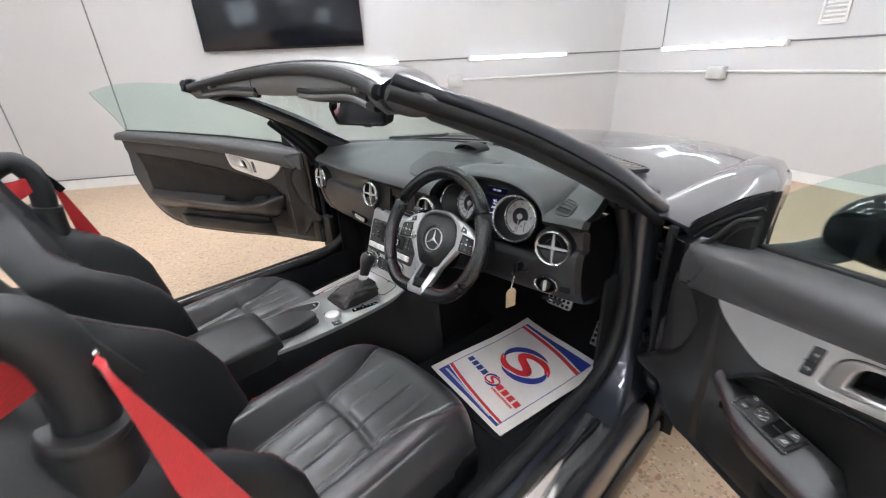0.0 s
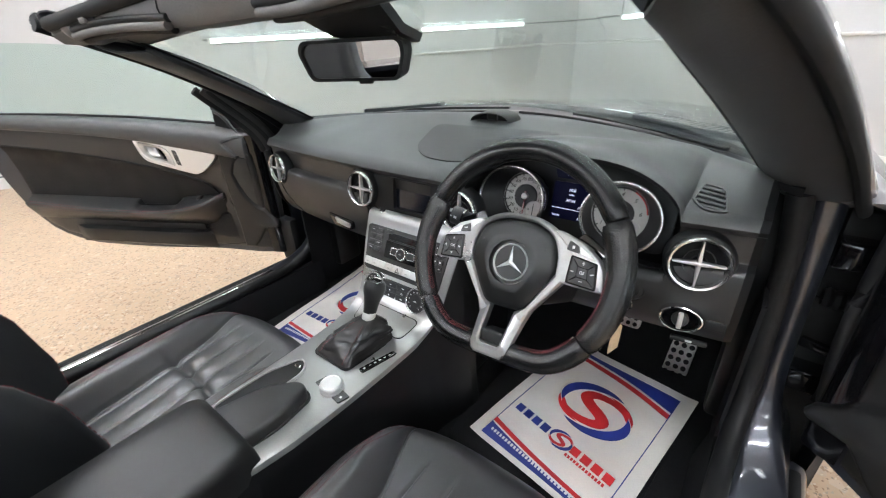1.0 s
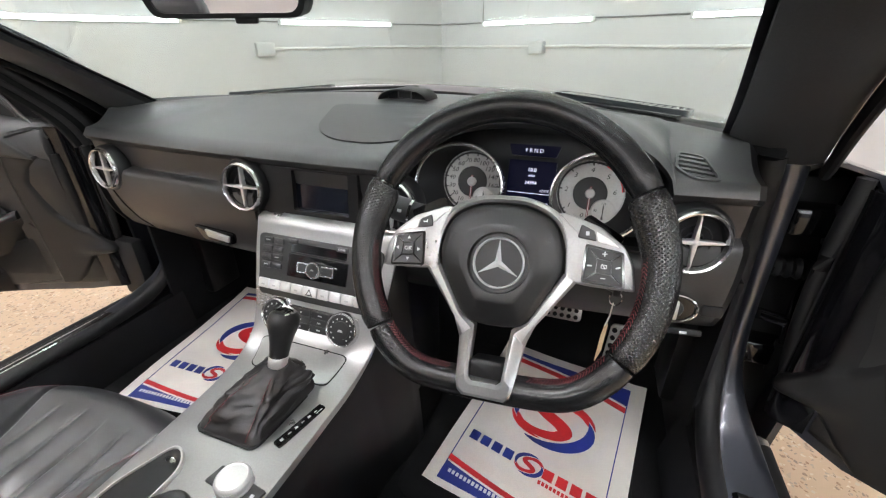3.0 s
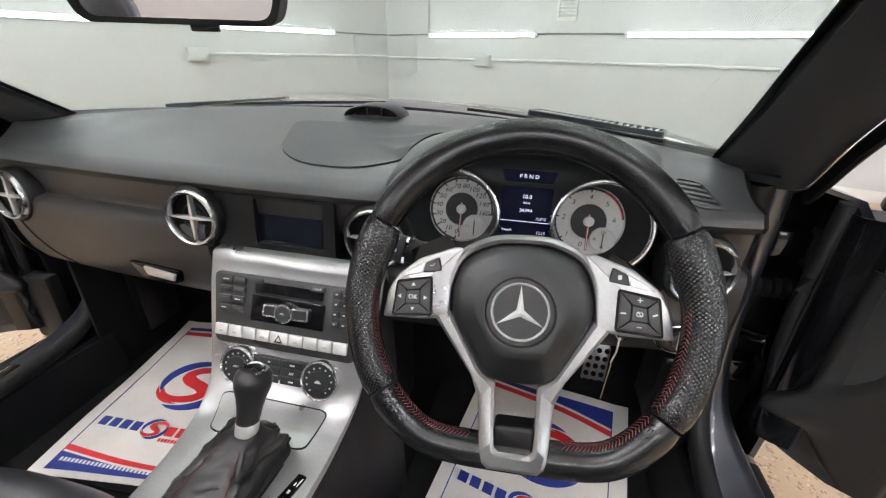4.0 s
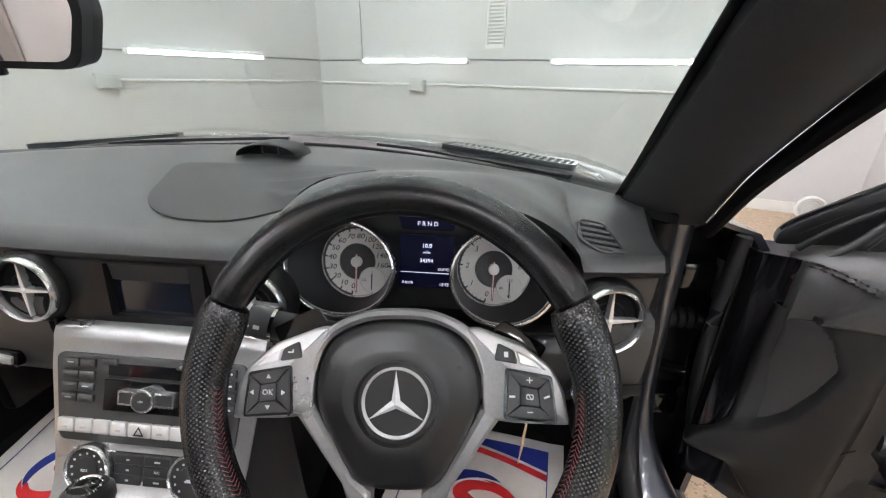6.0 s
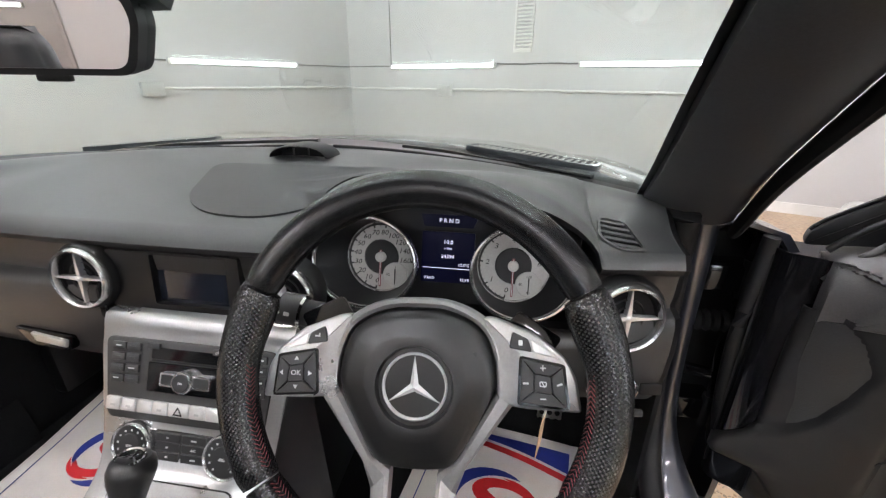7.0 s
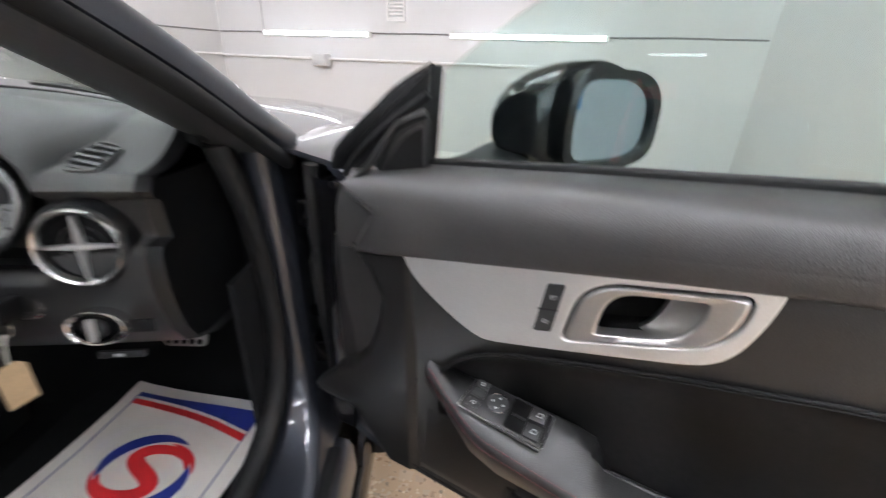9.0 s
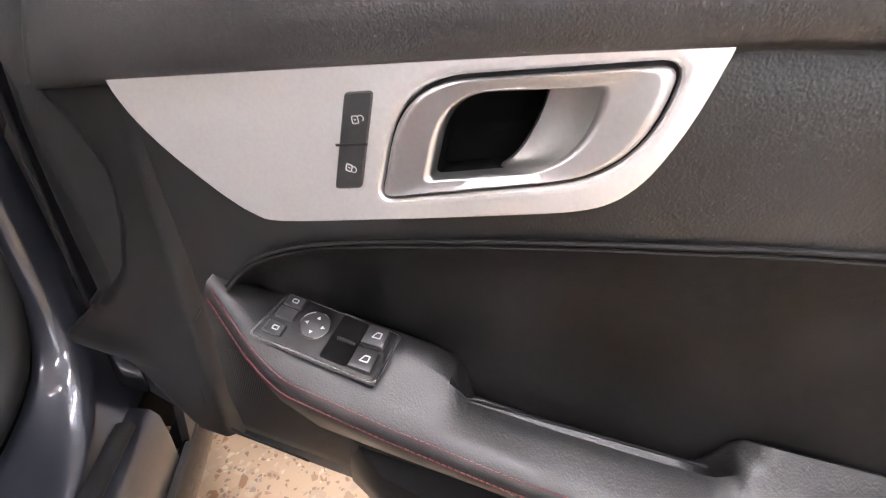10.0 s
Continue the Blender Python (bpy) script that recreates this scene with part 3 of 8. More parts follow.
# bonnet vents with bright fins
for sx in (1, -1):
    c = V(sx * 0.485, 0.690, 0)
    m = basis(V(c.x, c.y, hood_z(0.475, c.y) + 0.002), V(1, -0.40 * sx, -0.07 * sx), V(0.38 * sx, 1, -0.05))
    vent_frame = part("bonnet_vent", ringplate(rect(0.312, 0.078, 0.02), rect(0.298, 0.064, 0.016), -0.006, 0.006, m), PAINT, car, "dark bonnet vent with bright fins")
    part("backing", prism(rect(0.30, 0.065, 0.016), -0.006, -0.002, m), GLOSS, vent_frame)
    for k in range(18):
        part("fin", block((0.005, 0.062, 0.010), m @ pose(-0.136 + 0.016 * k, 0, 0.001, 0, 35, 0), 0), VENTCHROME, vent_frame, "", 0)

# wings: crown line, flank and wheel arch in one skin on each side
for sx in (1, -1):
    rows = []
    for j in range(33):
        y = 0.36 + 1.75 * j / 32
        pinch = 1 - 0.06 * smoothstep(1.2, 2.1, y)
        inner = 0.7425 + 0.0025 * smoothstep(0.36, 0.5, y)
        top = hood_z(0.74, max(y, 0.42)) - 0.010
        arch = math.sqrt(max(0.0, 0.335 ** 2 - (y - 1.42) ** 2)) + 0.315 if abs(y - 1.42) < 0.335 else 0.22
        sec = [(inner, top), (0.80, top + 0.004), (0.855, top - 0.012), (0.893, top - 0.06), (0.905, top - 0.13), (0.90, top - 0.25), (0.885, max(arch, 0.45)), (0.872, arch), (0.84, arch)]
        rows.append([V(sx * x * pinch, y, z) for x, z in sec])
    part("wing", thick(rows, V(-sx * 0.012, 0, -0.004)), PAINT, car, "dark grey front wing")

# front bumper and grille panel, low and plain
rows = []
for i in range(25):
    x = -0.85 + 1.70 * i / 24
    y = 2.26 - 0.28 * (x / 0.85) ** 4
    rows.append([V(x, y - 0.10, hood_z(min(abs(x), 0.74), 2.1) - 0.005), V(x, y - 0.02, 0.62), V(x, y, 0.50), V(x, y - 0.01, 0.34), V(x, y - 0.06, 0.18)])
part("front_bumper", thick(rows, V(0, -0.02, 0)), PAINT, car)
# rear tub: deck behind the seats and rear flanks
for sx in (1, -1):
    rows = []
    for j in range(25):
        y = -1.02 - 1.05 * j / 24
        top = 0.93 - 0.10 * smoothstep(-1.3, -2.1, y)
        arch = math.sqrt(max(0.0, 0.335 ** 2 - (y + 1.02) ** 2)) + 0.315 if abs(y + 1.02) < 0.335 else 0.24
        pinch = 1 - 0.12 * smoothstep(-1.5, -2.07, y)
        rows.append([V(sx * x * pinch, y, z) for x, z in ((0.60, top), (0.78, top), (0.86, top - 0.05), (0.90, top - 0.16), (0.90, max(arch, 0.6)), (0.88, arch), (0.85, arch))])
    part("rear_wing", thick(rows, V(-sx * 0.012, 0, -0.004)), PAINT, car)
part("boot_lid", thick([[V(x, y, 0.925 - 0.10 * smoothstep(-1.3, -2.1, y) + 0.02 * (1 - (x / 0.6) ** 2)) for y in np.linspace(-1.12, -2.05, 9)] for x in np.linspace(-0.6, 0.6, 13)], V(0, 0, -0.02)), PAINT, car)
part("rear_bumper", thick([[V(x, -2.08 + 0.1 * (x / 0.8) ** 4, z) for z in (0.84, 0.6, 0.4, 0.24)] for x in np.linspace(-0.79, 0.79, 17)], V(0, 0.02, 0)), PAINT, car)
part("rear_bulkhead", block((1.40, 0.10, 0.62), pose(0, -1.03, 0.58), 0.02), CARPET, car, "black carpeted bulkhead")

# wheels
TYRE = material("tyre_rubber", (0.012, 0.012, 0.012), 0.8, grain=0.2)
for sx in (1, -1):
    for y in (1.42, -1.02):
        m = pose(sx * 0.77, y, 0.316, 0, 90 * sx, 0)
        wheel_ob = part("wheel", lathe([(0.22, -0.10), (0.29, -0.105), (0.312, -0.085), (0.316, 0), (0.312, 0.085), (0.29, 0.105), (0.22, 0.10)], m, 40), TYRE, car, "black tyre on an alloy rim")
        part("rim", lathe([(0.0, 0.06), (0.05, 0.062), (0.06, 0.05), (0.19, 0.075), (0.222, 0.10), (0.225, -0.09)], m, 40), BRUSHED, wheel_ob)

# underbody, cabin floor, toe board and tunnel
part("underbody", block((1.50, 4.0, 0.05), pose(0, 0.05, 0.20), 0.02), RUBBER, car)
part("cabin_floor", block((1.44, 1.75, 0.02), pose(0, -0.25, 0.235), 0.004), CARPET, car, "black carpeted floor")
part("toe_board", thick([[V(x, 0.50, 0.244), V(x, 0.62, 0.27), V(x, 0.74, 0.40), V(x, 0.78, 0.62)] for x in (-0.72, -0.3, 0.3, 0.72)], V(0, 0.02, -0.01)), CARPET, car)

# sills: carpeted inner wall, seal, bright sill plate, painted outer step
for sx in (1, -1):
    inner = [(0.675, 0.24), (0.690, 0.33), (0.700, 0.365), (0.712, 0.372)]
    plate = [(0.728, 0.368), (0.80, 0.362)]
    outer = [(0.805, 0.360), (0.838, 0.356), (0.853, 0.350), (0.862, 0.335), (0.866, 0.29), (0.868, 0.20), (0.850, 0.175)]
    ys = [-1.00, -0.6, -0.2, 0.1, 0.25, 0.33]
    part("sill_carpet", thick([[V(sx * x, y, z) for x, z in inner] for y in ys], V(sx * 0.01, 0, -0.01)), CARPET, car)
    part("sill_plate", thick([[V(sx * x, y, z) for x, z in ((0.752, 0.368), (0.758, 0.374), (0.775, 0.372), (0.777, 0.369), (0.780, 0.372), (0.822, 0.366), (0.830, 0.358))] for y in (-0.62, -0.3, 0.0, 0.17)], V(0, 0, -0.006)), CHROME, car, "bright polished steel sill plate")
    part("sill", thick([[V(sx * x, y, z) for x, z in [(0.712, 0.362), (0.80, 0.352)] + outer] for y in ys], V(0, 0, -0.02)), PAINT, car, "dark grey painted sill")
    part("sill_skirt", sweep([V(sx * 0.868, -1.0, 0.19), V(sx * 0.868, 0.5, 0.19)], ellipse(0.016, 0.05, 12)), GLOSS, car)
    part("sill_gap", sweep([V(sx * 0.836, y, 0.357) for y in (-1.0, -0.4, 0.1, 0.30)], ellipse(0.013, 0.009, 10)), RUBBER, car)
    # door seal running up the jamb
    seal = spline([(0.716, -0.95, 0.384), (0.716, -0.2, 0.384), (0.716, 0.10, 0.384), (0.722, 0.25, 0.398), (0.728, 0.335, 0.455), (0.727, 0.380, 0.58), (0.718, 0.378, 0.76), (0.700, 0.345, 0.90)], 6)
    part("door_seal", sweep([V(sx * x, y, z) for x, y, z in seal], ellipse(0.017, 0.020, 12), up=(sx, 0, 0.1)), RUBBER, car, "black rubber door seal")
    # hinge post: painted jamb that curves up out of the sill
    post = []
    for z, y0, xi, xo in spline([(0.343, -0.02, 0.733, 0.832), (0.357, 0.11, 0.733, 0.830), (0.366, 0.180, 0.734, 0.826), (0.380, 0.240, 0.736, 0.819), (0.402, 0.290, 0.738, 0.808), (0.435, 0.328, 0.740, 0.796), (0.48, 0.352, 0.740, 0.787), (0.54, 0.364, 0.740, 0.782), (0.62, 0.368, 0.738, 0.778), (0.75, 0.366, 0.730, 0.774), (0.90, 0.355, 0.715, 0.767)], 5):
        sec = rounded([(xi, 0.47), (xi, y0 + 0.012), (xi + 0.012, y0), (xo - 0.014, y0 + 0.004), (xo, y0 + 0.022), (xo, 0.47)], 0.012, 5)
        post.append([V(sx * x, y, z) for x, y in sec])
    part("hinge_post", sheet(post, close_v=True, cap=True), PAINT, car, "dark grey painted door jamb", 60)
    if sx < 0:
        part("hinge_cover", block((0.11, 0.04, 0.20), pose(-0.875, 0.325, 0.425), 0.012), RUBBER, car, "black cover below the door hinge")
    part("wing_liner", block((0.155, 0.012, 0.50), pose(sx * 0.828, 0.452, 0.42), 0.003), RUBBER, car, "black liner behind the door hinges")
    part("jamb_trim", block((0.060, 0.12, 0.60), pose(sx * 0.700, 0.470, 0.61), 0.014), PLASTIC, car)
    # black block added so the hinge gap stays dark, as in shade
    part("hinge_pocket", block((0.10, 0.02, 0.54), pose(sx * 0.835, 0.475, 0.575), 0.004), RUBBER, car)
    for z in (0.50, 0.78):
        hinge = part("hinge", block((0.075, 0.05, 0.05), pose(sx * 0.815, 0.425, z), 0.006), GLOSS, car)
        part("pin", sweep([V(sx * 0.842, 0.405, z - 0.035), V(sx * 0.842, 0.405, z + 0.035)], ellipse(0.011, 0.011, 10), up=(1, 0, 0)), RUBBER, hinge)
    part("wiring_boot", lathe([(0.016, 0.0), (0.021, 0.008), (0.016, 0.016), (0.021, 0.024), (0.016, 0.032), (0.021, 0.040), (0.016, 0.048), (0.021, 0.056), (0.016, 0.064)], pose(sx * 0.79, 0.435, 0.68, 0, 90 * sx, 0), 14), RUBBER, car, "black ribbed wiring boot")
    part("door_check", block((0.11, 0.014, 0.02), pose(sx * 0.835, 0.40, 0.585, 0, 0, -20 * sx), 0.003), GLOSS, car)

for sx in (1, -1):
    part("kick_panel", thick([[V(sx * 0.708, y, z) for z in (0.235, 0.40, 0.58, 0.70)] for y in (0.30, 0.45, 0.62, 0.80)], V(-sx * 0.008, 0, 0)), CARPET, car, "black carpeted footwell side")

# windscreen pillars and header
PILLARTRIM = material("pillar_vinyl", (0.043, 0.0432, 0.0450), 0.38, grain=0.15, mottle=0.12, bump=0.08, bump_scale=1200, rough_var=0.05)
PILLAR = [((0.655, 0.43, 0.890), (0.782, 0.390, 0.880)), ((0.641, 0.366, 0.925), (0.770, 0.355, 0.903)), ((0.615, 0.247, 0.988), (0.734, 0.246, 0.984)), ((0.585, 0.124, 1.053), (0.690, 0.108, 1.065)), ((0.557, 0.012, 1.109), (0.642, -0.038, 1.138)), ((0.530, -0.096, 1.160), (0.584, -0.210, 1.207)), ((0.518, -0.14, 1.180), (0.572, -0.25, 1.222))]
for sx in (1, -1):
    rows, skin = [], []
    for g, o in zip(spline([p[0] for p in PILLAR], 5), spline([p[1] for p in PILLAR], 5)):
        g, o = Vector(g), Vector(o)
        tall = 0.024 + 0.016 * smoothstep(1.20, 1.02, o.z)
        along = V(0.20, 0.62, -0.36).normalized()
        w = (o - g)
        out = w.cross(along).normalized()
        if out.z < 0:
            out = -out
        inn = -out
        rows.append([V(sx * p.x, p.y, p.z) for p in (g + out * 0.004, g + inn * 0.004, g + w * 0.08 + inn * 0.010, g + w * 0.22 + inn * 0.018, g + w * 0.42 + inn * 0.024, g + w * 0.62 + inn * 0.023, g + w * 0.80 + inn * 0.018, g + w * 0.93 + inn * 0.011, o + inn * 0.004, o + out * 0.004)])
        skin.append([V(sx * p.x, p.y, p.z) for p in (g + out * 0.006 - w * 0.05, g + w * 0.25 + out * 0.022, g + w * 0.50 + out * tall, g + w * 0.78 + out * (tall + 0.002), o - w * 0.05 + out * tall, o + w * 0.04 + out * tall * 0.75, o + w * 0.07 + out * tall * 0.4, o + w * 0.05 + out * 0.003)])
    part("pillar_trim", thick(rows[:-5], V(0, 0, 0.004)), PILLARTRIM, car, "black windscreen pillar trim")
    part("pillar", thick(skin, V(-sx * 0.004, 0, -0.003)), PAINT, car, "dark grey painted windscreen pillar")
    edge = [V(sx * (p[0] + 0.004), p[1] - 0.014, p[2] - 0.008) for p in spline([p[1] for p in PILLAR], 5)]
    part("pillar_seal", sweep(edge, ellipse(0.009, 0.012, 10)), RUBBER, car)
    if sx < 0:
        strip = [V(sx * (p[0] + 0.026), p[1] - 0.004, p[2] + 0.004) for p in spline([p[1] for p in PILLAR], 5)]
        part("weatherstrip", sweep(strip, ellipse(0.022, 0.013, 12)), RUBBER, car, "black rubber weatherstrip")
    frit = [V(sx * (p[0] + 0.004), p[1] + 0.008, p[2] + 0.010) for p in spline([p[0] for p in PILLAR], 5)]
    part("glass_edge", sweep(frit, ellipse(0.008, 0.004, 10)), RUBBER, car)

# layered seals between the passenger side pillar and the open door
for k in range(4):
    inner = spline([(0.140, 1.045), (0.166, 1.018), (0.241, 0.944), (0.286, 0.887), (0.31, 0.83)], 5)
    outer = spline([(0.070, 1.050), (0.096, 1.022), (0.180, 0.940), (0.225, 0.882), (0.245, 0.83)], 5)
    path = [V(-0.765 - 0.004 * k, a[0] + (b[0] - a[0]) * (k + 0.5) / 4, a[1] + (b[1] - a[1]) * (k + 0.5) / 4) for a, b in zip(inner, outer)]
    part("corner_seal", sweep(path, ellipse(0.013, 0.009, 10), up=(1, 0, 0)), RUBBER if k % 2 else GREYPLASTIC, car, "black layered corner seal")

seal_top = spline([(0.140, 1.045), (0.166, 1.018), (0.241, 0.944), (0.286, 0.887), (0.31, 0.83)], 4)
post_edge = spline([p[1] for p in PILLAR[:4]][::-1] + [(0.79, 0.42, 0.83)], 4)
rows = [[V(-p[0], p[1], p[2]).lerp(V(-0.768, y, z), q) for q in (0.0, 0.35, 0.7, 1.0)] for p, (y, z) in zip(post_edge, seal_top)]
part("corner_filler", thick(rows, V(0, 0.004, 0)), RUBBER, car, "black rubber between pillar and corner seals")

HEADER_W = 0.535


def header_y(x):
    return -0.045 - 0.10 * (x / HEADER_W) ** 2


def header_z(x):
    return 1.238 - 0.040 * (x / HEADER_W) ** 2


def header_lift(x):
    """The underside rises towards the pillars."""
    return 0.028 * smoothstep(0.10, 0.46, abs(x))


rows = []
for i in range(33):
    x = -HEADER_W - 0.015 + 2 * (HEADER_W + 0.015) * i / 32
    y, z = header_y(x), header_z(x)
    rows.append([V(x, y + 0.055, z - 0.028), V(x, y + 0.03, z + 0.006), V(x, y - 0.03, z + 0.030), V(x, y - 0.085, z + 0.036), V(x, y - 0.105, z + 0.028), V(x, y - 0.108, z + 0.012), V(x, y - 0.10, z + 0.004), V(x, y - 0.04, z - 0.004)])
part("windscreen_header", sheet(rows, close_v=True, cap=True), PAINT, car, "dark grey painted windscreen header")
# header trim underneath, with latch recesses
rows = []
for i in range(49):
    x = -HEADER_W + 2 * HEADER_W * i / 48
    y, z = header_y(x), header_z(x)
    lift = header_lift(x)
    rows.append([V(x, y + 0.045, z - 0.034 + 0.3 * lift), V(x, y - 0.01, z - 0.046 + lift), V(x, y - 0.06, z - 0.052 + lift), V(x, y - 0.092, z - 0.049 + lift), V(x, y - 0.103, z - 0.038 + lift), V(x, y - 0.107, z - 0.018 + 0.5 * lift), V(x, y - 0.104, z + 0.008)])
HEADGREY = material("grey_header_trim", (0.088, 0.083, 0.079), 0.50, grain=0.15, mottle=0.12, bump=0.2, bump_scale=900)
part("header_trim", thick(rows, V(0, 0.006, 0.006)), HEADGREY, car, "grey plastic windscreen header trim")
part("header_seal", sweep([V(x, header_y(x) - 0.108, header_z(x) + 0.014) for x in np.linspace(-HEADER_W, HEADER_W, 33)], ellipse(0.010, 0.013, 10)), RUBBER, car)


def along_header(x0, x1, back, up, n=18):
    return [V(x, header_y(x) - back, header_z(x) + up + header_lift(x)) for x in np.linspace(x0, x1, n)]


# long recesses with a padded bar in each, and the roof's latch pockets: black tubes and blocks give their shade
for x0, x1 in ((0.05, 0.475), (-0.20, -0.475)):
    bar = part("roof_catch", sweep(along_header(x0 + 0.006 * (1 if x1 > 0 else -1), x1, 0.104, -0.046), ellipse(0.0085, 0.0075, 12)), HEADGREY, car, "padded grey bar in the header's recess")
    part("recess", sweep(along_header(x0, x1, 0.1025, -0.0345), ellipse(0.009, 0.0075, 12)), RUBBER, bar, "black tube for the shaded recess above the bar")
    part("recess", sweep(along_header(x0 + 0.02 * (1 if x1 > 0 else -1), x1, 0.088, -0.053), ellipse(0.008, 0.006, 12)), RUBBER, bar, "black tube for the shaded recess below the bar")
for x0 in (-0.215, 0.385):
    part("trim_joint", sweep([V(x0, header_y(x0) - b, header_z(x0) + u + header_lift(x0) * q) for b, u, q in ((0.1055, 0.006, 0), (0.1085, -0.018, 0.5), (0.1045, -0.036, 1))], ellipse(0.0012, 0.0012, 6), up=(1, 0, 0)), RUBBER, car)
for sx in (1, -1):
    x = sx * 0.435
    pocket = part("latch_pocket", block((0.066, 0.012, 0.022), basis(V(x, header_y(x) - 0.103, header_z(x) + 0.004), V(1, -0.30 * sx, -0.1 * sx), V(0.30 * sx, 1, 0)), 0.004), RUBBER, car, "dark roof latch pocket")
    part("tongue", block((0.018, 0.012, 0.012), basis(V(x - sx * 0.008, header_y(x) - 0.107, header_z(x) + 0.002), V(1, -0.30 * sx, -0.1 * sx), V(0.30 * sx, 1, 0)), 0.003), HEADGREY, pocket)
    # rounded end cap where header meets pillar, with its socket
    wide = 0.062 if sx > 0 else 0.036
    c = V(sx * (0.538 if sx > 0 else 0.500), -0.190, 1.209)
    ball = [(math.sin(math.pi * k / 18), -math.cos(math.pi * k / 18)) for k in range(19)]
    cap = part("header_cap", lathe(ball, Matrix.Translation(c) @ Matrix.Rotation(radians(20 * sx), 4, "Y") @ Matrix.Diagonal((wide, 0.052, 0.036, 1)), 32), HEADGREY, car, "rounded grey cap on the header's end", 60)
    part("cap_socket", lathe(ball, Matrix.Translation(c + V(sx * 0.050, -0.022, -0.012)) @ Matrix.Diagonal((0.009, 0.012, 0.014, 1)), 18), RUBBER, cap)

# windscreen
rows = []
gl = spline([p[0] for p in PILLAR], 4)
for i in range(25):
    k = -1 + 2 * i / 24
    row = []
    for j in range(13):
        t = j / 12
        g = Vector(gl[round(t * (len(gl) - 1))])
        x = k * (g.x + 0.004)
        bow = (1 - k * k)
        yc = base_y(0) + 0.02 + (header_y(0) + 0.035 - base_y(0) - 0.02) * t
        zc = 0.950 + (header_z(0) - 0.030 - 0.950) * t + 0.020 * math.sin(math.pi * t)
        row.append(V(x, g.y + (yc - g.y) * bow, g.z + 0.012 + (zc - g.z) * bow))
    rows.append(row)
ws = part("windscreen", thick(rows, V(0, 0.004, 0.004)), SCREENGLASS, car, "clear windscreen with a faint green tint", 60)
ws.visible_shadow = False
# black plenum below the glass and wipers on it
part("scuttle", thick([[V(x, base_y(x) - 0.01, 0.930 - 0.02 * abs(x)), V(x, base_y(x) + 0.05, 0.940 - 0.03 * abs(x) + 0.010 * smoothstep(0.30, 0.62, abs(x))), V(x, base_y(x) + 0.085, 0.940 - 0.03 * abs(x) + 0.011 * smoothstep(0.30, 0.62, abs(x))), V(x, base_y(x) + 0.125, hood_z(x, base_y(x) + 0.1) - 0.024)] for x in np.linspace(-0.70, 0.70, 29)], V(0, 0, -0.012)), PLASTIC, car, "black plastic scuttle panel")
for x0, x1 in ((-0.55, -0.02), (0.02, 0.58)):
    path = [V(x, base_y(x) + 0.045 + 0.01 * math.sin(9 * x), 0.940 - 0.028 * abs(x)) for x in np.linspace(x0, x1, 14)]
    wiper = part("wiper", sweep(path, rect(0.012, 0.010, 0.003)), RUBBER, car, "black windscreen wiper")
    part("arm", sweep([p + V(0, 0.012, 0.012) for p in path[4:]], rect(0.014, 0.007, 0.002)), PLASTIC, wiper)

# interior mirror and the sensor housing behind it
MC = V(-0.028, 0.072, 1.122)
mm = basis(MC, V(0.957, 0.29, 0.0), V(0.03, -0.10, 1))
mirror_outline = rounded([(-0.105, 0.036), (-0.118, 0.018), (-0.098, -0.036), (0.098, -0.036), (0.114, 0.012), (0.108, 0.036)], 0.014)
im = part("interior_mirror", prism(mirror_outline, -0.030, 0.0, mm, 0.006, 3), PLASTIC, car, "black framed interior mirror")
part("frame_rim", ringplate([(x * 1.012, y * 1.03) for x, y in mirror_outline], [(x * 0.945, y * 0.87) for x, y in mirror_outline], -0.010, 0.0075, mm), PLASTIC, im, "black mirror frame", 30)
part("glass", prism([(x * 0.955, y * 0.89) for x, y in mirror_outline], 0.0, 0.0025, mm @ pose(0, 0, 0.0012, -3.0)), MIRROR, im, "silvered mirror glass", 20)
part("mount", sweep([V(-0.02, 0.11, 1.125), V(-0.015, 0.14, 1.150), V(-0.01, 0.15, 1.185)], ellipse(0.014, 0.012, 12), up=(1, 0, 0)), PLASTIC, im)
part("tab", block((0.030, 0.008, 0.008), mm @ pose(0.02, -0.040, -0.004), 0.002), PLASTIC, im)
hs = [V(x, y, z) for x, y, z in ((-0.110, 0.0, 1.208), (0.125, 0.0, 1.206), (0.085, 0.140, 1.146), (-0.035, 0.140, 1.146))]
part("sensor_housing", thick([[hs[0].lerp(hs[1], t) for t in (0, .25, .5, .75, 1)], [hs[0].lerp(hs[3], .5).lerp(hs[1].lerp(hs[2], .5), t) + V(0, 0, -0.014) for t in (0, .25, .5, .75, 1)], [hs[3].lerp(hs[2], t) for t in (0, .25, .5, .75, 1)]], V(0, 0.01, 0.014)), PLASTIC, car, "black slotted sensor housing on the windscreen")
for k in range(5):
    at = hs[1].lerp(hs[2], 0.35 + 0.11 * k) + V(-0.022, 0, -0.011 - 0.002 * math.sin(math.pi * (0.35 + 0.11 * k)))
    part("slot", block((0.024, 0.005, 0.003), Matrix.Translation(at) @ pose(0, 0, 0, -22, 10, -14), 0), GREYPLASTIC, car, "", 0)


# ---- dashboard ----
BX, BW = 0.352, 0.205        # middle and half width of the instrument binnacle


def arch(x):
    """1 over the binnacle, falling to 0 at its sides."""
    q = abs(x - BX) / BW
    return max(0.0, 1 - q ** 2.6) ** 0.62 if q < 1 else 0.0


def face_y(x):
    return 0.181 + 0.038 * (abs(x) / 0.65) ** 2.2


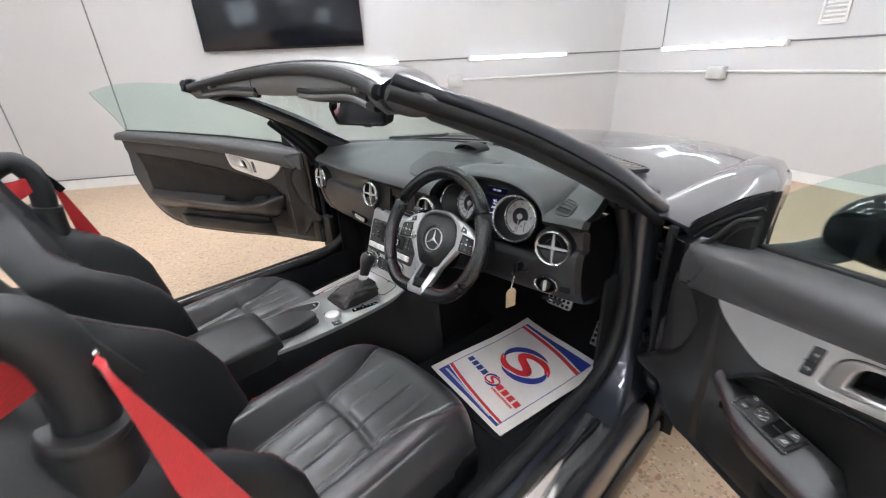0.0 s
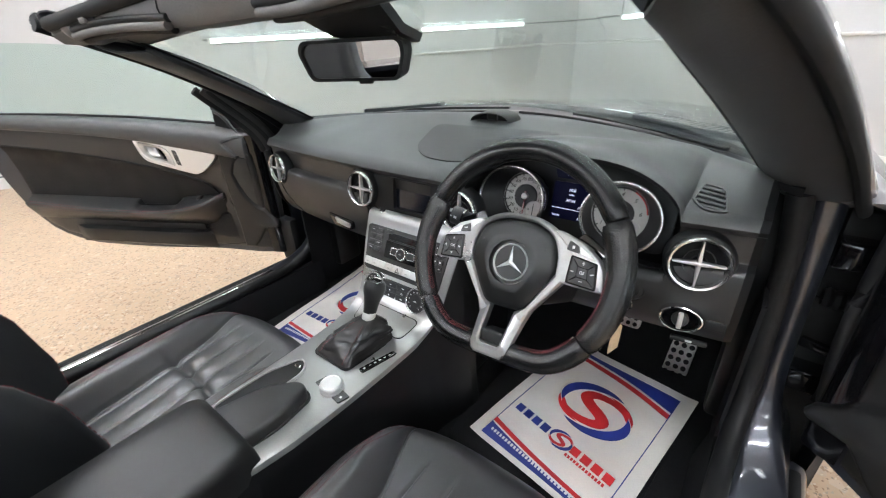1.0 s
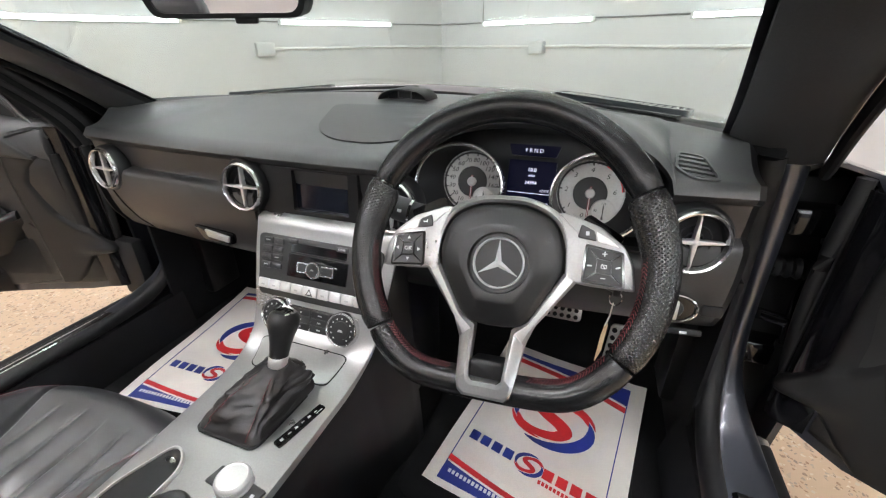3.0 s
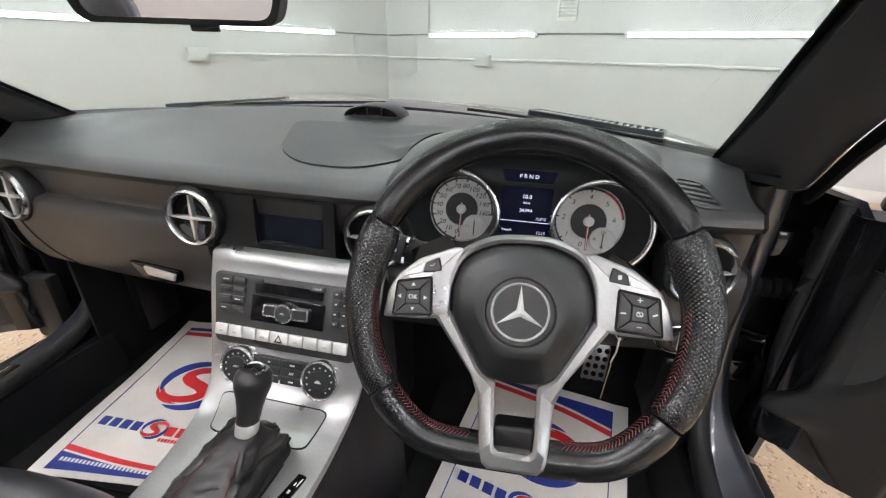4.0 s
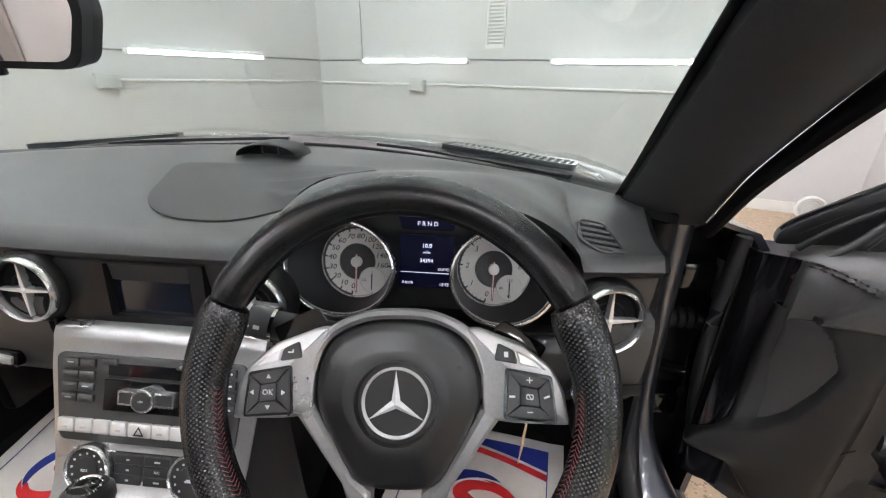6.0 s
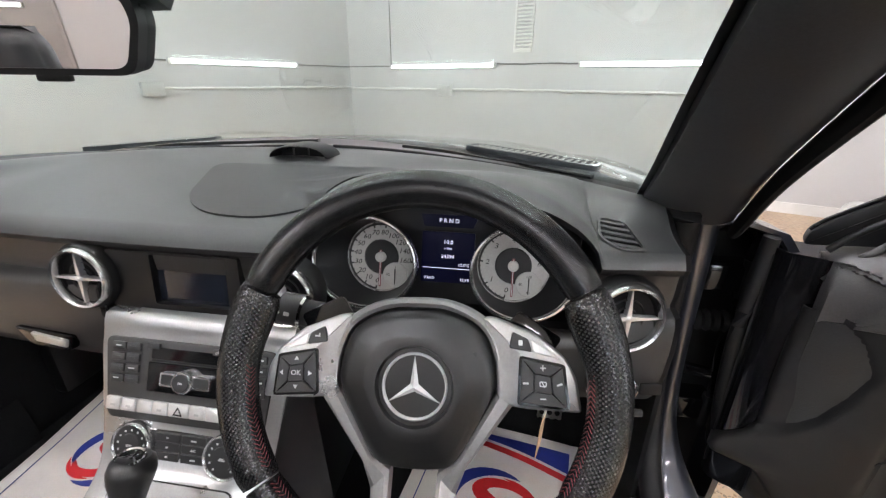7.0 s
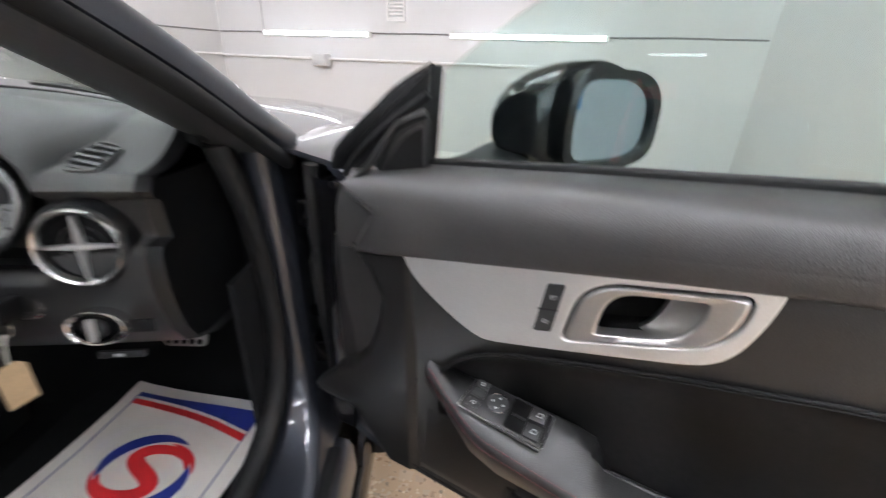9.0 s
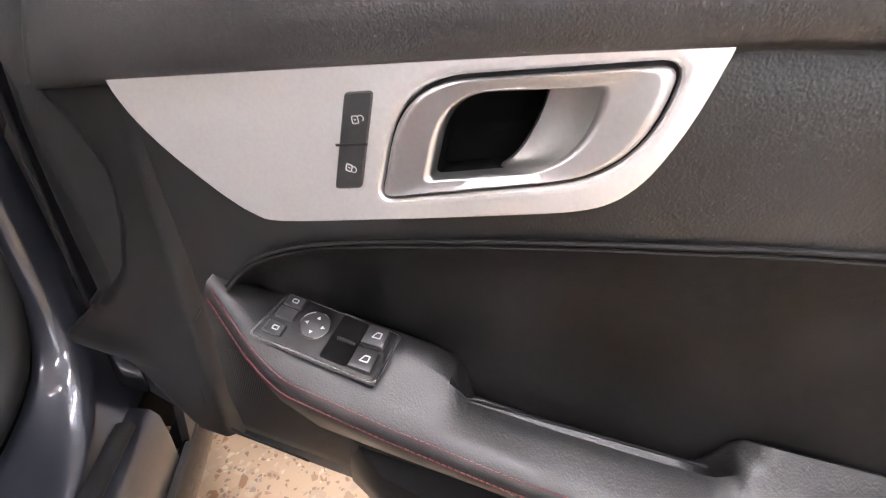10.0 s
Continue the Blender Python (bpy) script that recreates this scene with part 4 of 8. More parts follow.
def top_z(x, y):
    """Height of the dash top."""
    yb = base_y(x)
    f = face_y(x)
    t = min(max((y - f) / (yb - f), 0), 1)
    z = 0.874 + 0.066 * t ** 0.62 - 0.018 * (abs(x) / 0.66) ** 3 * t
    z -= 0.016 * smoothstep(0.42, 0.60, abs(x)) * math.sin(math.pi * min(t * 1.2, 1.0))
    swell = max(arch(x), 0.0) * (1 - smoothstep(0.23, 0.50, y))
    return z + 0.072 * swell


def dash_section(x):
    """Points of the dash from the windscreen back over the top, down the face and under: (y, z)."""
    f, a = face_y(x), arch(x)
    lip = f + 0.022 * a
    yb = base_y(x) + 0.015
    top = [(yb + (lip + 0.012 - yb) * t, 0) for t in np.linspace(0, 1, 20)]
    top = [(y, top_z(x, y)) for y, _ in top]
    zc = top_z(x, lip)
    top.append((lip + 0.004, zc - 0.002))
    top.append((lip, zc - 0.008))
    deep = 0.095 * smoothstep(0.0, 0.25, a)
    floor_z = 0.772
    band = [(lip, zc - 0.008), (lip + 0.004, zc - 0.016), (lip + 0.012 + deep * 0.9, zc - 0.020 - 0.012 * a), (f + 0.014 + deep, 0.850 - 0.02 * a), (f + 0.016 + deep, 0.820 - 0.03 * a), (f + 0.020 + deep * 0.4, floor_z + 0.034 * (1 - min(1, deep / 0.095))), (f + 0.018, floor_z - 0.004 + 0.034 * (1 - min(1, deep / 0.095)))]
    z0 = band[-1][1]
    low = [(f + 0.018, z0), (f - 0.004, z0 - 0.004), (f - 0.010, z0 - 0.014), (f - 0.012, 0.750), (f - 0.007, 0.712), (f + 0.003, 0.675), (f + 0.022, 0.643), (f + 0.07, 0.622), (f + 0.14, 0.615), (f + 0.30, 0.613)]
    return top, band, low


xs_dash = sorted(set([round(v, 4) for v in np.linspace(-0.695, 0.660, 70)] + [round(BX + BW * s, 4) for s in (-1.0, -0.97, -0.93, -0.87, 0.87, 0.93, 0.97, 1.0)]))
secs = [dash_section(x) for x in xs_dash]


def dash_rows(k, lo=None, hi=None):
    return [[V(x, y, z) for y, z in s[k]] for x, s in zip(xs_dash, secs) if (lo is None or x >= lo) and (hi is None or x <= hi)]


dash = part("dashboard", thick(dash_rows(0), V(0, 0.004, -0.006)), DASHTOP, car, "soft black dashboard top", 50)
for lo, hi in ((None, BX - BW + 0.001), (BX + BW - 0.001, None)):
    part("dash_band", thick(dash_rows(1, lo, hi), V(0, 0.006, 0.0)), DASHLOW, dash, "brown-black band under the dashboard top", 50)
part("binnacle", thick(dash_rows(1, BX - BW - 0.001, BX + BW + 0.001), V(0, 0.006, 0.0)), PLASTIC, dash, "black binnacle round the instruments", 50)
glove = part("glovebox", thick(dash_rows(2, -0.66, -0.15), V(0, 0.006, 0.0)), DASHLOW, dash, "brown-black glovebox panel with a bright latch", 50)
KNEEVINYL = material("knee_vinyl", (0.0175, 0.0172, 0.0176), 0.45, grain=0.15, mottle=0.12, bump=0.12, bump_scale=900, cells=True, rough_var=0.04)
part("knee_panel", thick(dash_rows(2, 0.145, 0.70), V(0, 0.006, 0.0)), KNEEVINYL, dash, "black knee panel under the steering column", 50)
part("centre_panel", thick([[V(x, face_y(x) + y, z) for y, z in ((0.022, 0.760), (0.0, 0.757), (-0.006, 0.750), (-0.008, 0.735), (-0.003, 0.700), (0.020, 0.643))] for x in np.linspace(-0.15, 0.145, 9)], V(0, 0.006, 0)), PLASTIC, dash)
# outer ends of the dash, which fall to the jambs
for sx in (1, -1):
    end = secs[-1] if sx > 0 else secs[0]
    x = xs_dash[-1] if sx > 0 else xs_dash[0]
    outline = [(y, z) for y, z in end[0][2:] + end[1][1:] + end[2][1:]]
    part("dash_end", thick([[V(x, y, z) for y, z in outline], [V(x + sx * 0.012, y + 0.012, z - 0.004) for y, z in outline]], V(0, 0.004, 0)), PLASTIC, dash)
    rows = [[V(x, y, z), V(x, 0.56, max(z - 0.02, 0.63))] for y, z in outline[18:]]
    part("dash_side", thick(rows, V(-sx * 0.004, 0, 0)), PLASTIC, dash)

# dark insert on the dash top
ins = rounded([(-0.150, 0.470), (-0.085, 0.295), (-0.02, 0.245), (0.085, 0.240), (0.160, 0.300), (0.25, 0.430), (0.22, 0.475)], 0.045, 6)
c0 = (0.03, 0.38)
rows = []
for k in (0.0, 0.35, 0.7, 1.0):
    rows.append([V(c0[0] + (x - c0[0]) * k, c0[1] + (y - c0[1]) * k, top_z(c0[0] + (x - c0[0]) * k, c0[1] + (y - c0[1]) * k) + 0.0030) for x, y in ins])
rows.append([V(x, y, top_z(x, y) - 0.003) for x, y in ins])
bm = sheet(rows, close_v=True)
bmesh.ops.remove_doubles(bm, verts=bm.verts, dist=1e-6)
INSERT = material("dark_insert", (0.0085, 0.0088, 0.0092), 0.46, grain=0.2, mottle=0.1, bump=0.2, bump_scale=1500)
part("insert", bm, INSERT, dash, "smooth dark grey insert panel", 30)

# sensor dome at the windscreen
rows = []
for i in range(13):
    an = math.pi * i / 12
    rows.append([V(0.004 + 0.066 * math.cos(an) * k, 0.515 + q, 0.936 + 0.026 * math.sin(an) * k) for k, q in ((1.0, 0.06), (1.0, 0.0), (0.93, -0.006), (0.86, 0.004), (0.80, 0.03))])
dome = part("sensor_dome", sheet(rows), PLASTIC, dash, "small black hooded sensor dome")
part("lens", block((0.100, 0.010, 0.018), pose(0.004, 0.545, 0.944), 0.002), RUBBER, dome)
part("lens_frame", ringplate(rect(0.036, 0.020, 0.003), rect(0.030, 0.015, 0.002), 0, 0.003, basis(V(0.004, 0.530, 0.946), V(1, 0, 0), V(0, 0, 1))), GREYPLASTIC, dome)


# Near-black for shallow vent floors: the shade of their depth is in the colour.
DARKCUP = material("dark_cup", (0.0035, 0.0035, 0.0040), 0.7, grain=0.2, spec=0.15)
VANE = material("vane_silver", (0.72, 0.72, 0.72), 0.32, metal=0.8, grain=0.03)


def round_vent(x, y, z, turn, r=0.0475):
    """A round air vent: bright ring, black cup, inner ring and a bright four-armed vane."""
    m = basis(V(x, y, z), V(math.cos(radians(turn)), math.sin(radians(turn)), 0), V(0, 0.08, 1))
    vt = part("air_vent", lathe([(r - 0.001, -0.035), (r, -0.004), (r - 0.001, 0.004), (r - 0.003, 0.0065), (r - 0.006, 0.005), (r - 0.0080, -0.002), (r - 0.0083, -0.006)], m, 40), VENTCHROME, dash, "round air vent with a bright ring and cross vane")
    part("cup", lathe([(r - 0.0080, -0.003), (r - 0.0105, -0.0075), (0.0, -0.0085)], m, 32), DARKCUP, vt)
    part("housing", lathe([(r + 0.006, -0.03), (r + 0.006, -0.010), (r + 0.002, -0.003), (r - 0.002, -0.002)], m, 40), PLASTIC, vt)
    for ri in (0.0125, 0.0235):
        part("inner_ring", lathe([(ri - 0.0012, -0.0085), (ri, -0.0050), (ri + 0.0012, -0.0085)], m, 28), GREYPLASTIC, vt)
    for k in range(4):
        arm = [(-0.0036, 0.002), (0.0036, 0.002), (0.0011, r - 0.0090), (-0.0011, r - 0.0090)]
        part("vane", prism(arm, -0.0085, 0.0015, m @ pose(0, 0, 0, 0, 0, 90 * k), 0.0010, 2), VANE, vt)
    part("hub", lathe([(0.0050, -0.006), (0.0050, 0.0010), (0.0034, 0.0028), (0.0, 0.0036)], m, 16), VANE, vt)
    return vt


round_vent(-0.618, 0.198, 0.798, -4)
round_vent(-0.182, 0.171, 0.809, 0)
round_vent(0.136, 0.171, 0.809, 0)
round_vent(0.597, 0.199, 0.803, 10)

# side window vent in the dash top
vc = V(0.587, 0.272, top_z(0.587, 0.272) + 0.003)
m = basis(vc, V(1, 0, top_z(0.60, 0.272) / 0.013 - top_z(0.587, 0.272) / 0.013), V(0, 1, top_z(0.587, 0.30) / 0.028 - top_z(0.587, 0.272) / 0.028))
out = [(a * 0.9, b * 0.9) for a, b in rounded([(-0.024, 0.052), (0.018, 0.038), (0.033, -0.046), (-0.007, -0.048), (-0.032, -0.014)], 0.014, 6)]
sv = part("demister_vent", ringplate(out, [(a * 0.86, b * 0.90) for a, b in out], -0.012, 0.0035, m), DASHTOP, dash, "small black slatted demister vent")
part("backing", prism([(a * 0.88, b * 0.92) for a, b in out], -0.008, -0.0004, m), DARKCUP, sv)
for k in range(5):
    sy = -0.030 + 0.0150 * k
    cross = [p[0] + (q[0] - p[0]) * (sy - p[1]) / (q[1] - p[1]) for p, q in zip(out, out[1:] + out[:1]) if (p[1] - sy) * (q[1] - sy) < 0]
    x0, x1 = min(cross) * 0.86, max(cross) * 0.86
    part("slat", block((x1 - x0, 0.0042, 0.0030), m @ pose((x0 + x1) / 2, sy, 0.0010, 20, 0, -14), 0), DASHTOP, sv, "", 0)

# display in the middle of the dash
m = basis(V(-0.010, 0.186, 0.810), V(1, 0, 0), V(0, 0.12, 1))
disp = part("centre_display", ringplate(rect(0.212, 0.088, 0.004, -0.030, -0.003), rect(0.120, 0.076, 0.003, -0.004, 0.0), -0.02, 0.0015, m), PLASTIC, dash, "dark switched-off display in a black surround")
part("screen", prism(rect(0.128, 0.079, 0.002, -0.004, 0.0), -0.018, -0.010, m), SCREEN, disp, "dark blue-black glass screen")

# cut lines of the glovebox
for gx0, gx1, gz0, gz1 in ((-0.625, -0.550, 0.750, 0.640), (-0.152, -0.152, 0.768, 0.640)):
    line = []
    for t in np.linspace(0, 1, 12):
        gx, gz = gx0 + (gx1 - gx0) * t ** 1.4, gz0 + (gz1 - gz0) * t
        low = dash_section(gx)[2]
        line.append(V(gx, float(np.interp(gz, [q[1] for q in low[::-1]], [q[0] for q in low[::-1]])) - 0.0006, gz))
    part("cut_line", sweep(line, ellipse(0.0018, 0.0018, 6), up=(1, 0, 0)), RUBBER, dash)

# glovebox latch
m = basis(V(-0.296, face_y(-0.30) - 0.009, 0.688), V(1, -0.02, -0.05), V(0, 0.15, 1))
latch = part("latch_recess", prism(rounded([(-0.062, 0.012), (-0.030, -0.016), (0.045, -0.016), (0.052, 0.012)], 0.006), -0.01, 0.002, m, 0.001), GLOSS, dash)
part("latch", prism(rounded([(-0.026, 0.009), (-0.018, -0.007), (0.040, -0.010), (0.043, 0.004)], 0.003), 0.0, 0.0060, m @ pose(0, 0, 0, 6, 0, 0), 0.002), BRUSHED, latch, "bright pull latch")

# ---- instruments ----
cluster_y = 0.262
GT = V(0, 0.28, 0.96).normalized()
gm = basis(V(BX, cluster_y + 0.008, 0.838), V(1, 0, 0), GT)
cluster = part("instrument_panel", prism(rect(0.38, 0.150, 0.03, 0, 0.010), -0.012, 0.0, gm), PLASTIC, car, "instrument cluster with two silver-faced dials")


def gauge(x, side, marks, start, sweep_deg, minor, needle, red_from=None, small=()):
    """A dial in a bright conical ring: silver face with a black middle, ticks, numbers, a needle and a small inset dial."""
    m = basis(V(x, cluster_y, 0.838), V(1, 0, 0), GT) @ Matrix.Diagonal((0.92, 0.92, 1, 1))
    rx = 0.0765 if side > 0 else 0.0695
    mo = basis(V(x - side * (0.0125 if side > 0 else 0.012), 0.214, 0.848), V(1, -0.06 * side, 0), GT)
    n = 56

    def circle(mm2, a, b, h):
        return [mm2 @ V(a * math.cos(2 * math.pi * i / n), b * math.sin(2 * math.pi * i / n), h) for i in range(n)]

    g = part("gauge", sheet([circle(m, 0.0570, 0.0575, 0.004), circle(mo, rx - 0.004, 0.0610, -0.002)], close_v=True), PLASTIC, cluster, "round silver dial in a bright ring")
    part("bezel", sheet([circle(mo, rx + q, 0.0645 + q, h) for q, h in ((-0.0040, -0.004), (-0.0034, 0.0015), (-0.0015, 0.0035), (0.0010, 0.0030), (0.0024, 0.0), (0.0026, -0.007))], close_v=True), VENTCHROME, cluster, "bright gauge ring")
    part("inner_ring", sheet([circle(m, 0.0545, 0.0553, 0.0), circle(m, 0.0548, 0.0556, 0.003), circle(m, 0.0565, 0.0573, 0.0048), circle(m, 0.0580, 0.0588, 0.003)], close_v=True), VENTCHROME, cluster)
    dial = part("dial_face", lathe([(0.0, 0.0), (0.029, 0.0), (0.0550, 0.0)], m, n), DIAL, cluster, "silver dial with black numerals")
    part("dial_middle", lathe([(0.0, 0.0012), (0.0272, 0.0012), (0.0278, 0.0)], m, n), DIALINK, cluster)
    part("dial_line", lathe([(0.0278, 0.0004), (0.0284, 0.0014), (0.0292, 0.0004)], m, n), VENTCHROME, cluster)
    rim_arc = [[m @ V(r * math.cos(q), r * math.sin(q), 0.0009) for q in np.linspace(radians(start), radians(start - sweep_deg), 60)] for r in (0.0518, 0.0548)]
    part("rim_band", sheet(rim_arc), DIALINK, dial, "", 0)
    ticks, words, reds = [], [], []
    total = (len(marks) - 1) * minor
    for k in range(total + 1):
        an = radians(start - sweep_deg * k / total)
        big = k % minor == 0
        b = block((0.0060 if big else 0.0034, 0.0024 if big else 0.0012, 0.0012), m @ pose(0, 0, 0.001, 0, 0, math.degrees(an)) @ pose(0.0508 if big else 0.0518, 0, 0), 0)
        (reds if red_from is not None and k / minor >= red_from else ticks).append(b)
    for k, w in enumerate(marks):
        an = radians(start - sweep_deg * k / (len(marks) - 1))
        words.append(text_bm(w, 0.0116, m @ pose(0.0402 * math.cos(an), 0.0402 * math.sin(an), 0.001) @ Matrix(((1.1, 0.22, 0, 0), (0, 1, 0, 0), (0, 0, 1, 0), (0, 0, 0, 1)))))
    part("ticks", joined(*ticks), DIALINK, dial, "", 0)
    for w in words:
        part("numeral", w, DIALINK, dial, "", 0)
    if reds:
        ring = [m @ V(r * math.cos(a), r * math.sin(a), 0.0012) for r in (0.0512, 0.0530) for a in np.linspace(radians(start - sweep_deg * red_from / (len(marks) - 1)), radians(start - sweep_deg), 14)]
        part("red_band", sheet([ring[:14], ring[14:]]), PRINTRED, dial, "red warning band", 0)
        for b in reds:
            b.free()
    part("needle", prism([(-0.0021, 0.012), (0.0021, 0.012), (0.0016, -0.048), (-0.0016, -0.048)], 0.005, 0.0062, m @ pose(0, 0, 0, 0, 0, needle)), NEEDLE, dial, "thin red needle with a white line", 0)
    part("needle_line", prism([(-0.0005, 0.011), (0.0005, 0.011), (0.0004, -0.046), (-0.0004, -0.046)], 0.0062, 0.0066, m @ pose(0, 0, 0, 0, 0, needle)), PRINTWHITE, dial, "", 0)
    part("needle_hub", lathe([(0.0085, 0.001), (0.0085, 0.007), (0.007, 0.009), (0.0, 0.0095)], m, 20), DIAL, dial)
    ms = m @ pose(0.025, -0.028, 0.0015)
    sub = part("sub_dial", lathe([(0.0, 0.002), (0.0185, 0.002), (0.0195, 0.003), (0.0205, 0.0025), (0.0205, -0.001)], ms, 32), DIAL, dial, "small inset dial")
    for w, an in small:
        part("sub_numeral", text_bm(w, 0.0058, ms @ pose(0.0125 * math.cos(radians(an)), 0.0125 * math.sin(radians(an)), 0.0028)), DIALINK, dial, "", 0)
    part("sub_needle", prism([(-0.0010, 0.010), (0.0010, 0.010), (0.0007, -0.015), (-0.0007, -0.015)], 0.004, 0.005, ms), DIALINK, dial, "", 0)
    return g


NEEDLE = material("needle_red", (0.20, 0.045, 0.050), 0.4, grain=0.1)
gauge(0.2525, 1, ["0", "10", "20", "30", "40", "50", "60", "70", "80", "100", "120", "140", "160"], 262, 268, 2, 0, None, (("1", 90), ("1/2", 180)))
gauge(0.4485, -1, ["0", "1", "2", "3", "4", "5", "6"], 258, 250, 5, 0, 4.6, (("120", 90), ("80", 180), ("40", 270)))
dm = basis(V(0.3535, cluster_y - 0.004, 0.848), V(1, 0, 0), GT)
info = part("information_display", prism(rect(0.077, 0.074, 0.002, 0, -0.002), -0.004, 0.0, dm), LCD, cluster, "dark blue lit display with white figures")
part("gear_window", prism(rounded([(-0.042, 0.060), (0.042, 0.060), (0.036, 0.042), (-0.036, 0.042)], 0.003), -0.004, 0.0, dm), LCD, cluster, "lit gear indicator")
for w, size, x, y in (("P R N D", 0.0085, 0, 0.051), ("10.0", 0.0085, 0.0, 0.020), ("miles", 0.0052, 0.0, 0.011), ("34394", 0.0078, 0.0, -0.001), ("12.5°C", 0.0058, 0.024, -0.0125), ("0 km/h", 0.0056, -0.026, -0.033), ("12:15", 0.0062, 0.026, -0.034)):
    part("readout", text_bm(w, size, dm @ pose(x, y, 0.0006), 0.0002), LCDTEXT, info, "white lit figures", 0)
part("divider", block((0.072, 0.0008, 0.0004), dm @ pose(0, -0.018, 0.0006), 0), LCDTEXT, info, "", 0)
glass = part("cluster_shade", thick([[V(BX - 0.19 + 0.38 * i / 16, 0.205, 0.775), V(BX - 0.19 + 0.38 * i / 16, 0.240, 0.768)] for i in range(17)], V(0, 0, -0.004)), PLASTIC, cluster)

# light switch, parking brake release and small fittings right of the column
m = basis(V(0.591, face_y(0.59) - 0.020, 0.698), V(1, 0.12, 0), V(0, 0.12, 1))
lsw = part("light_switch", lathe([(0.0350, -0.01), (0.0352, 0.002), (0.0340, 0.0055), (0.0320, 0.0065), (0.0300, 0.0050), (0.0290, 0.001)], m @ Matrix.Diagonal((1, 0.68, 1, 1)), 40), CHROME, dash, "rotary light switch in an oval bright ring")
part("face", lathe([(0.0, 0.001), (0.028, 0.003)], m @ Matrix.Diagonal((1, 0.68, 1, 1)), 36), GLOSS, lsw)
part("dial", lathe([(0.0135, 0.0), (0.0130, 0.006), (0.0115, 0.008), (0.0, 0.008)], m, 28), BUTTON, lsw)
part("pointer", block((0.0080, 0.030, 0.008), m @ pose(0, 0, 0.010), 0.002), BRUSHED, lsw)
part("height_adjuster", block((0.030, 0.018, 0.006), m @ pose(0.052, 0.0, 0.0), 0.003), PLASTIC, dash)
part("brake_release", block((0.056, 0.010, 0.008), m @ pose(0.02, -0.040, -0.002, -12), 0.003), PLASTIC, dash)
part("brake_mark", block((0.010, 0.0035, 0.0012), m @ pose(0.02, -0.038, 0.0050, -12), 0), GLYPH, dash, "", 0)
km = basis(V(0.506, face_y(0.5) - 0.002, 0.726), V(1, 0.05, 0), V(0, 0.1, 1))
ign = part("ignition_lock", lathe([(0.022, -0.02), (0.022, 0.004), (0.019, 0.008), (0.013, 0.008), (0.012, 0.002), (0.0, 0.002)], km, 28), BUTTON, dash, "ignition lock with a bright ring")
part("ring", lathe([(0.0225, 0.0), (0.0240, 0.003), (0.0225, 0.006)], km, 28), CHROME, ign)
# the key with its manila tag
key = thing("car_key", km @ V(0, 0, 0.01), "black car key in the ignition with a blank manila tag", "key")
part("key_body", block((0.012, 0.028, 0.034), km @ pose(0, 0, 0.022), 0.004), PLASTIC, key)
part("key_ring", sweep([km @ V(0.009 * math.cos(a), -0.018 + 0.011 * math.sin(a), 0.034) for a in np.linspace(0, 2 * math.pi, 19)[:-1]], ellipse(0.0009, 0.0009, 6), closed=True), CHROME, key)
tag_top = km @ V(-0.008, -0.068, 0.035)
part("string", sweep([km @ V(-0.002, -0.026, 0.034), km @ V(-0.004, -0.048, 0.037), tag_top], ellipse(0.0022, 0.0012, 6), up=(1, 0, 0)), STRING, key, "white string")
tm = basis(tag_top + V(0, 0, -0.028), V(0.30, 0.95, 0), V(0.04, 0, 1))
part("tag", prism(rounded([(-0.016, -0.030), (0.016, -0.030), (0.016, 0.022), (0.008, 0.031), (-0.008, 0.031), (-0.016, 0.022)], 0.002, 2), -0.0006, 0.0006, tm), TAGCARD, key, "blank manila card tag", 20)

# pedals
am = basis(V(0.585, 0.590, 0.290), V(1, 0, 0), V(0, 0.30, 1)) @ Matrix.Diagonal((1.15, 1.2, 1, 1))
acc = part("accelerator_pedal", prism(rounded([(-0.030, -0.062), (0.026, -0.062), (0.034, 0.062), (-0.018, 0.062)], 0.012), -0.008, 0.0, am, 0.003), STEELPEDAL, car, "drilled steel accelerator pedal with rubber studs")
for i in range(3):
    for j in range(6):
        part("stud", lathe([(0.006, -0.001), (0.006, 0.003), (0.0045, 0.0045), (0.0, 0.0045)], am @ pose(-0.017 + 0.017 * i + 0.002 * j - 0.003, -0.047 + 0.019 * j, 0), 10), RUBBER, acc)
bm_ = basis(V(0.43, 0.56, 0.415), V(1, 0, 0), V(0, 0.45, 1))
brk = part("brake_pedal", prism(rect(0.10, 0.060, 0.014), -0.010, 0.0, bm_, 0.003), STEELPEDAL, car, "drilled steel brake pedal with rubber studs")
for i in range(5):
    for j in range(3):
        part("stud", lathe([(0.006, -0.001), (0.006, 0.003), (0.0045, 0.0045), (0.0, 0.0045)], bm_ @ pose(-0.036 + 0.018 * i, -0.018 + 0.018 * j, 0), 10), RUBBER, brk)
part("lever", sweep([V(0.43, 0.575, 0.42), V(0.43, 0.64, 0.50), V(0.42, 0.70, 0.60)], rect(0.02, 0.012), up=(1, 0, 0)), PLASTIC, brk)

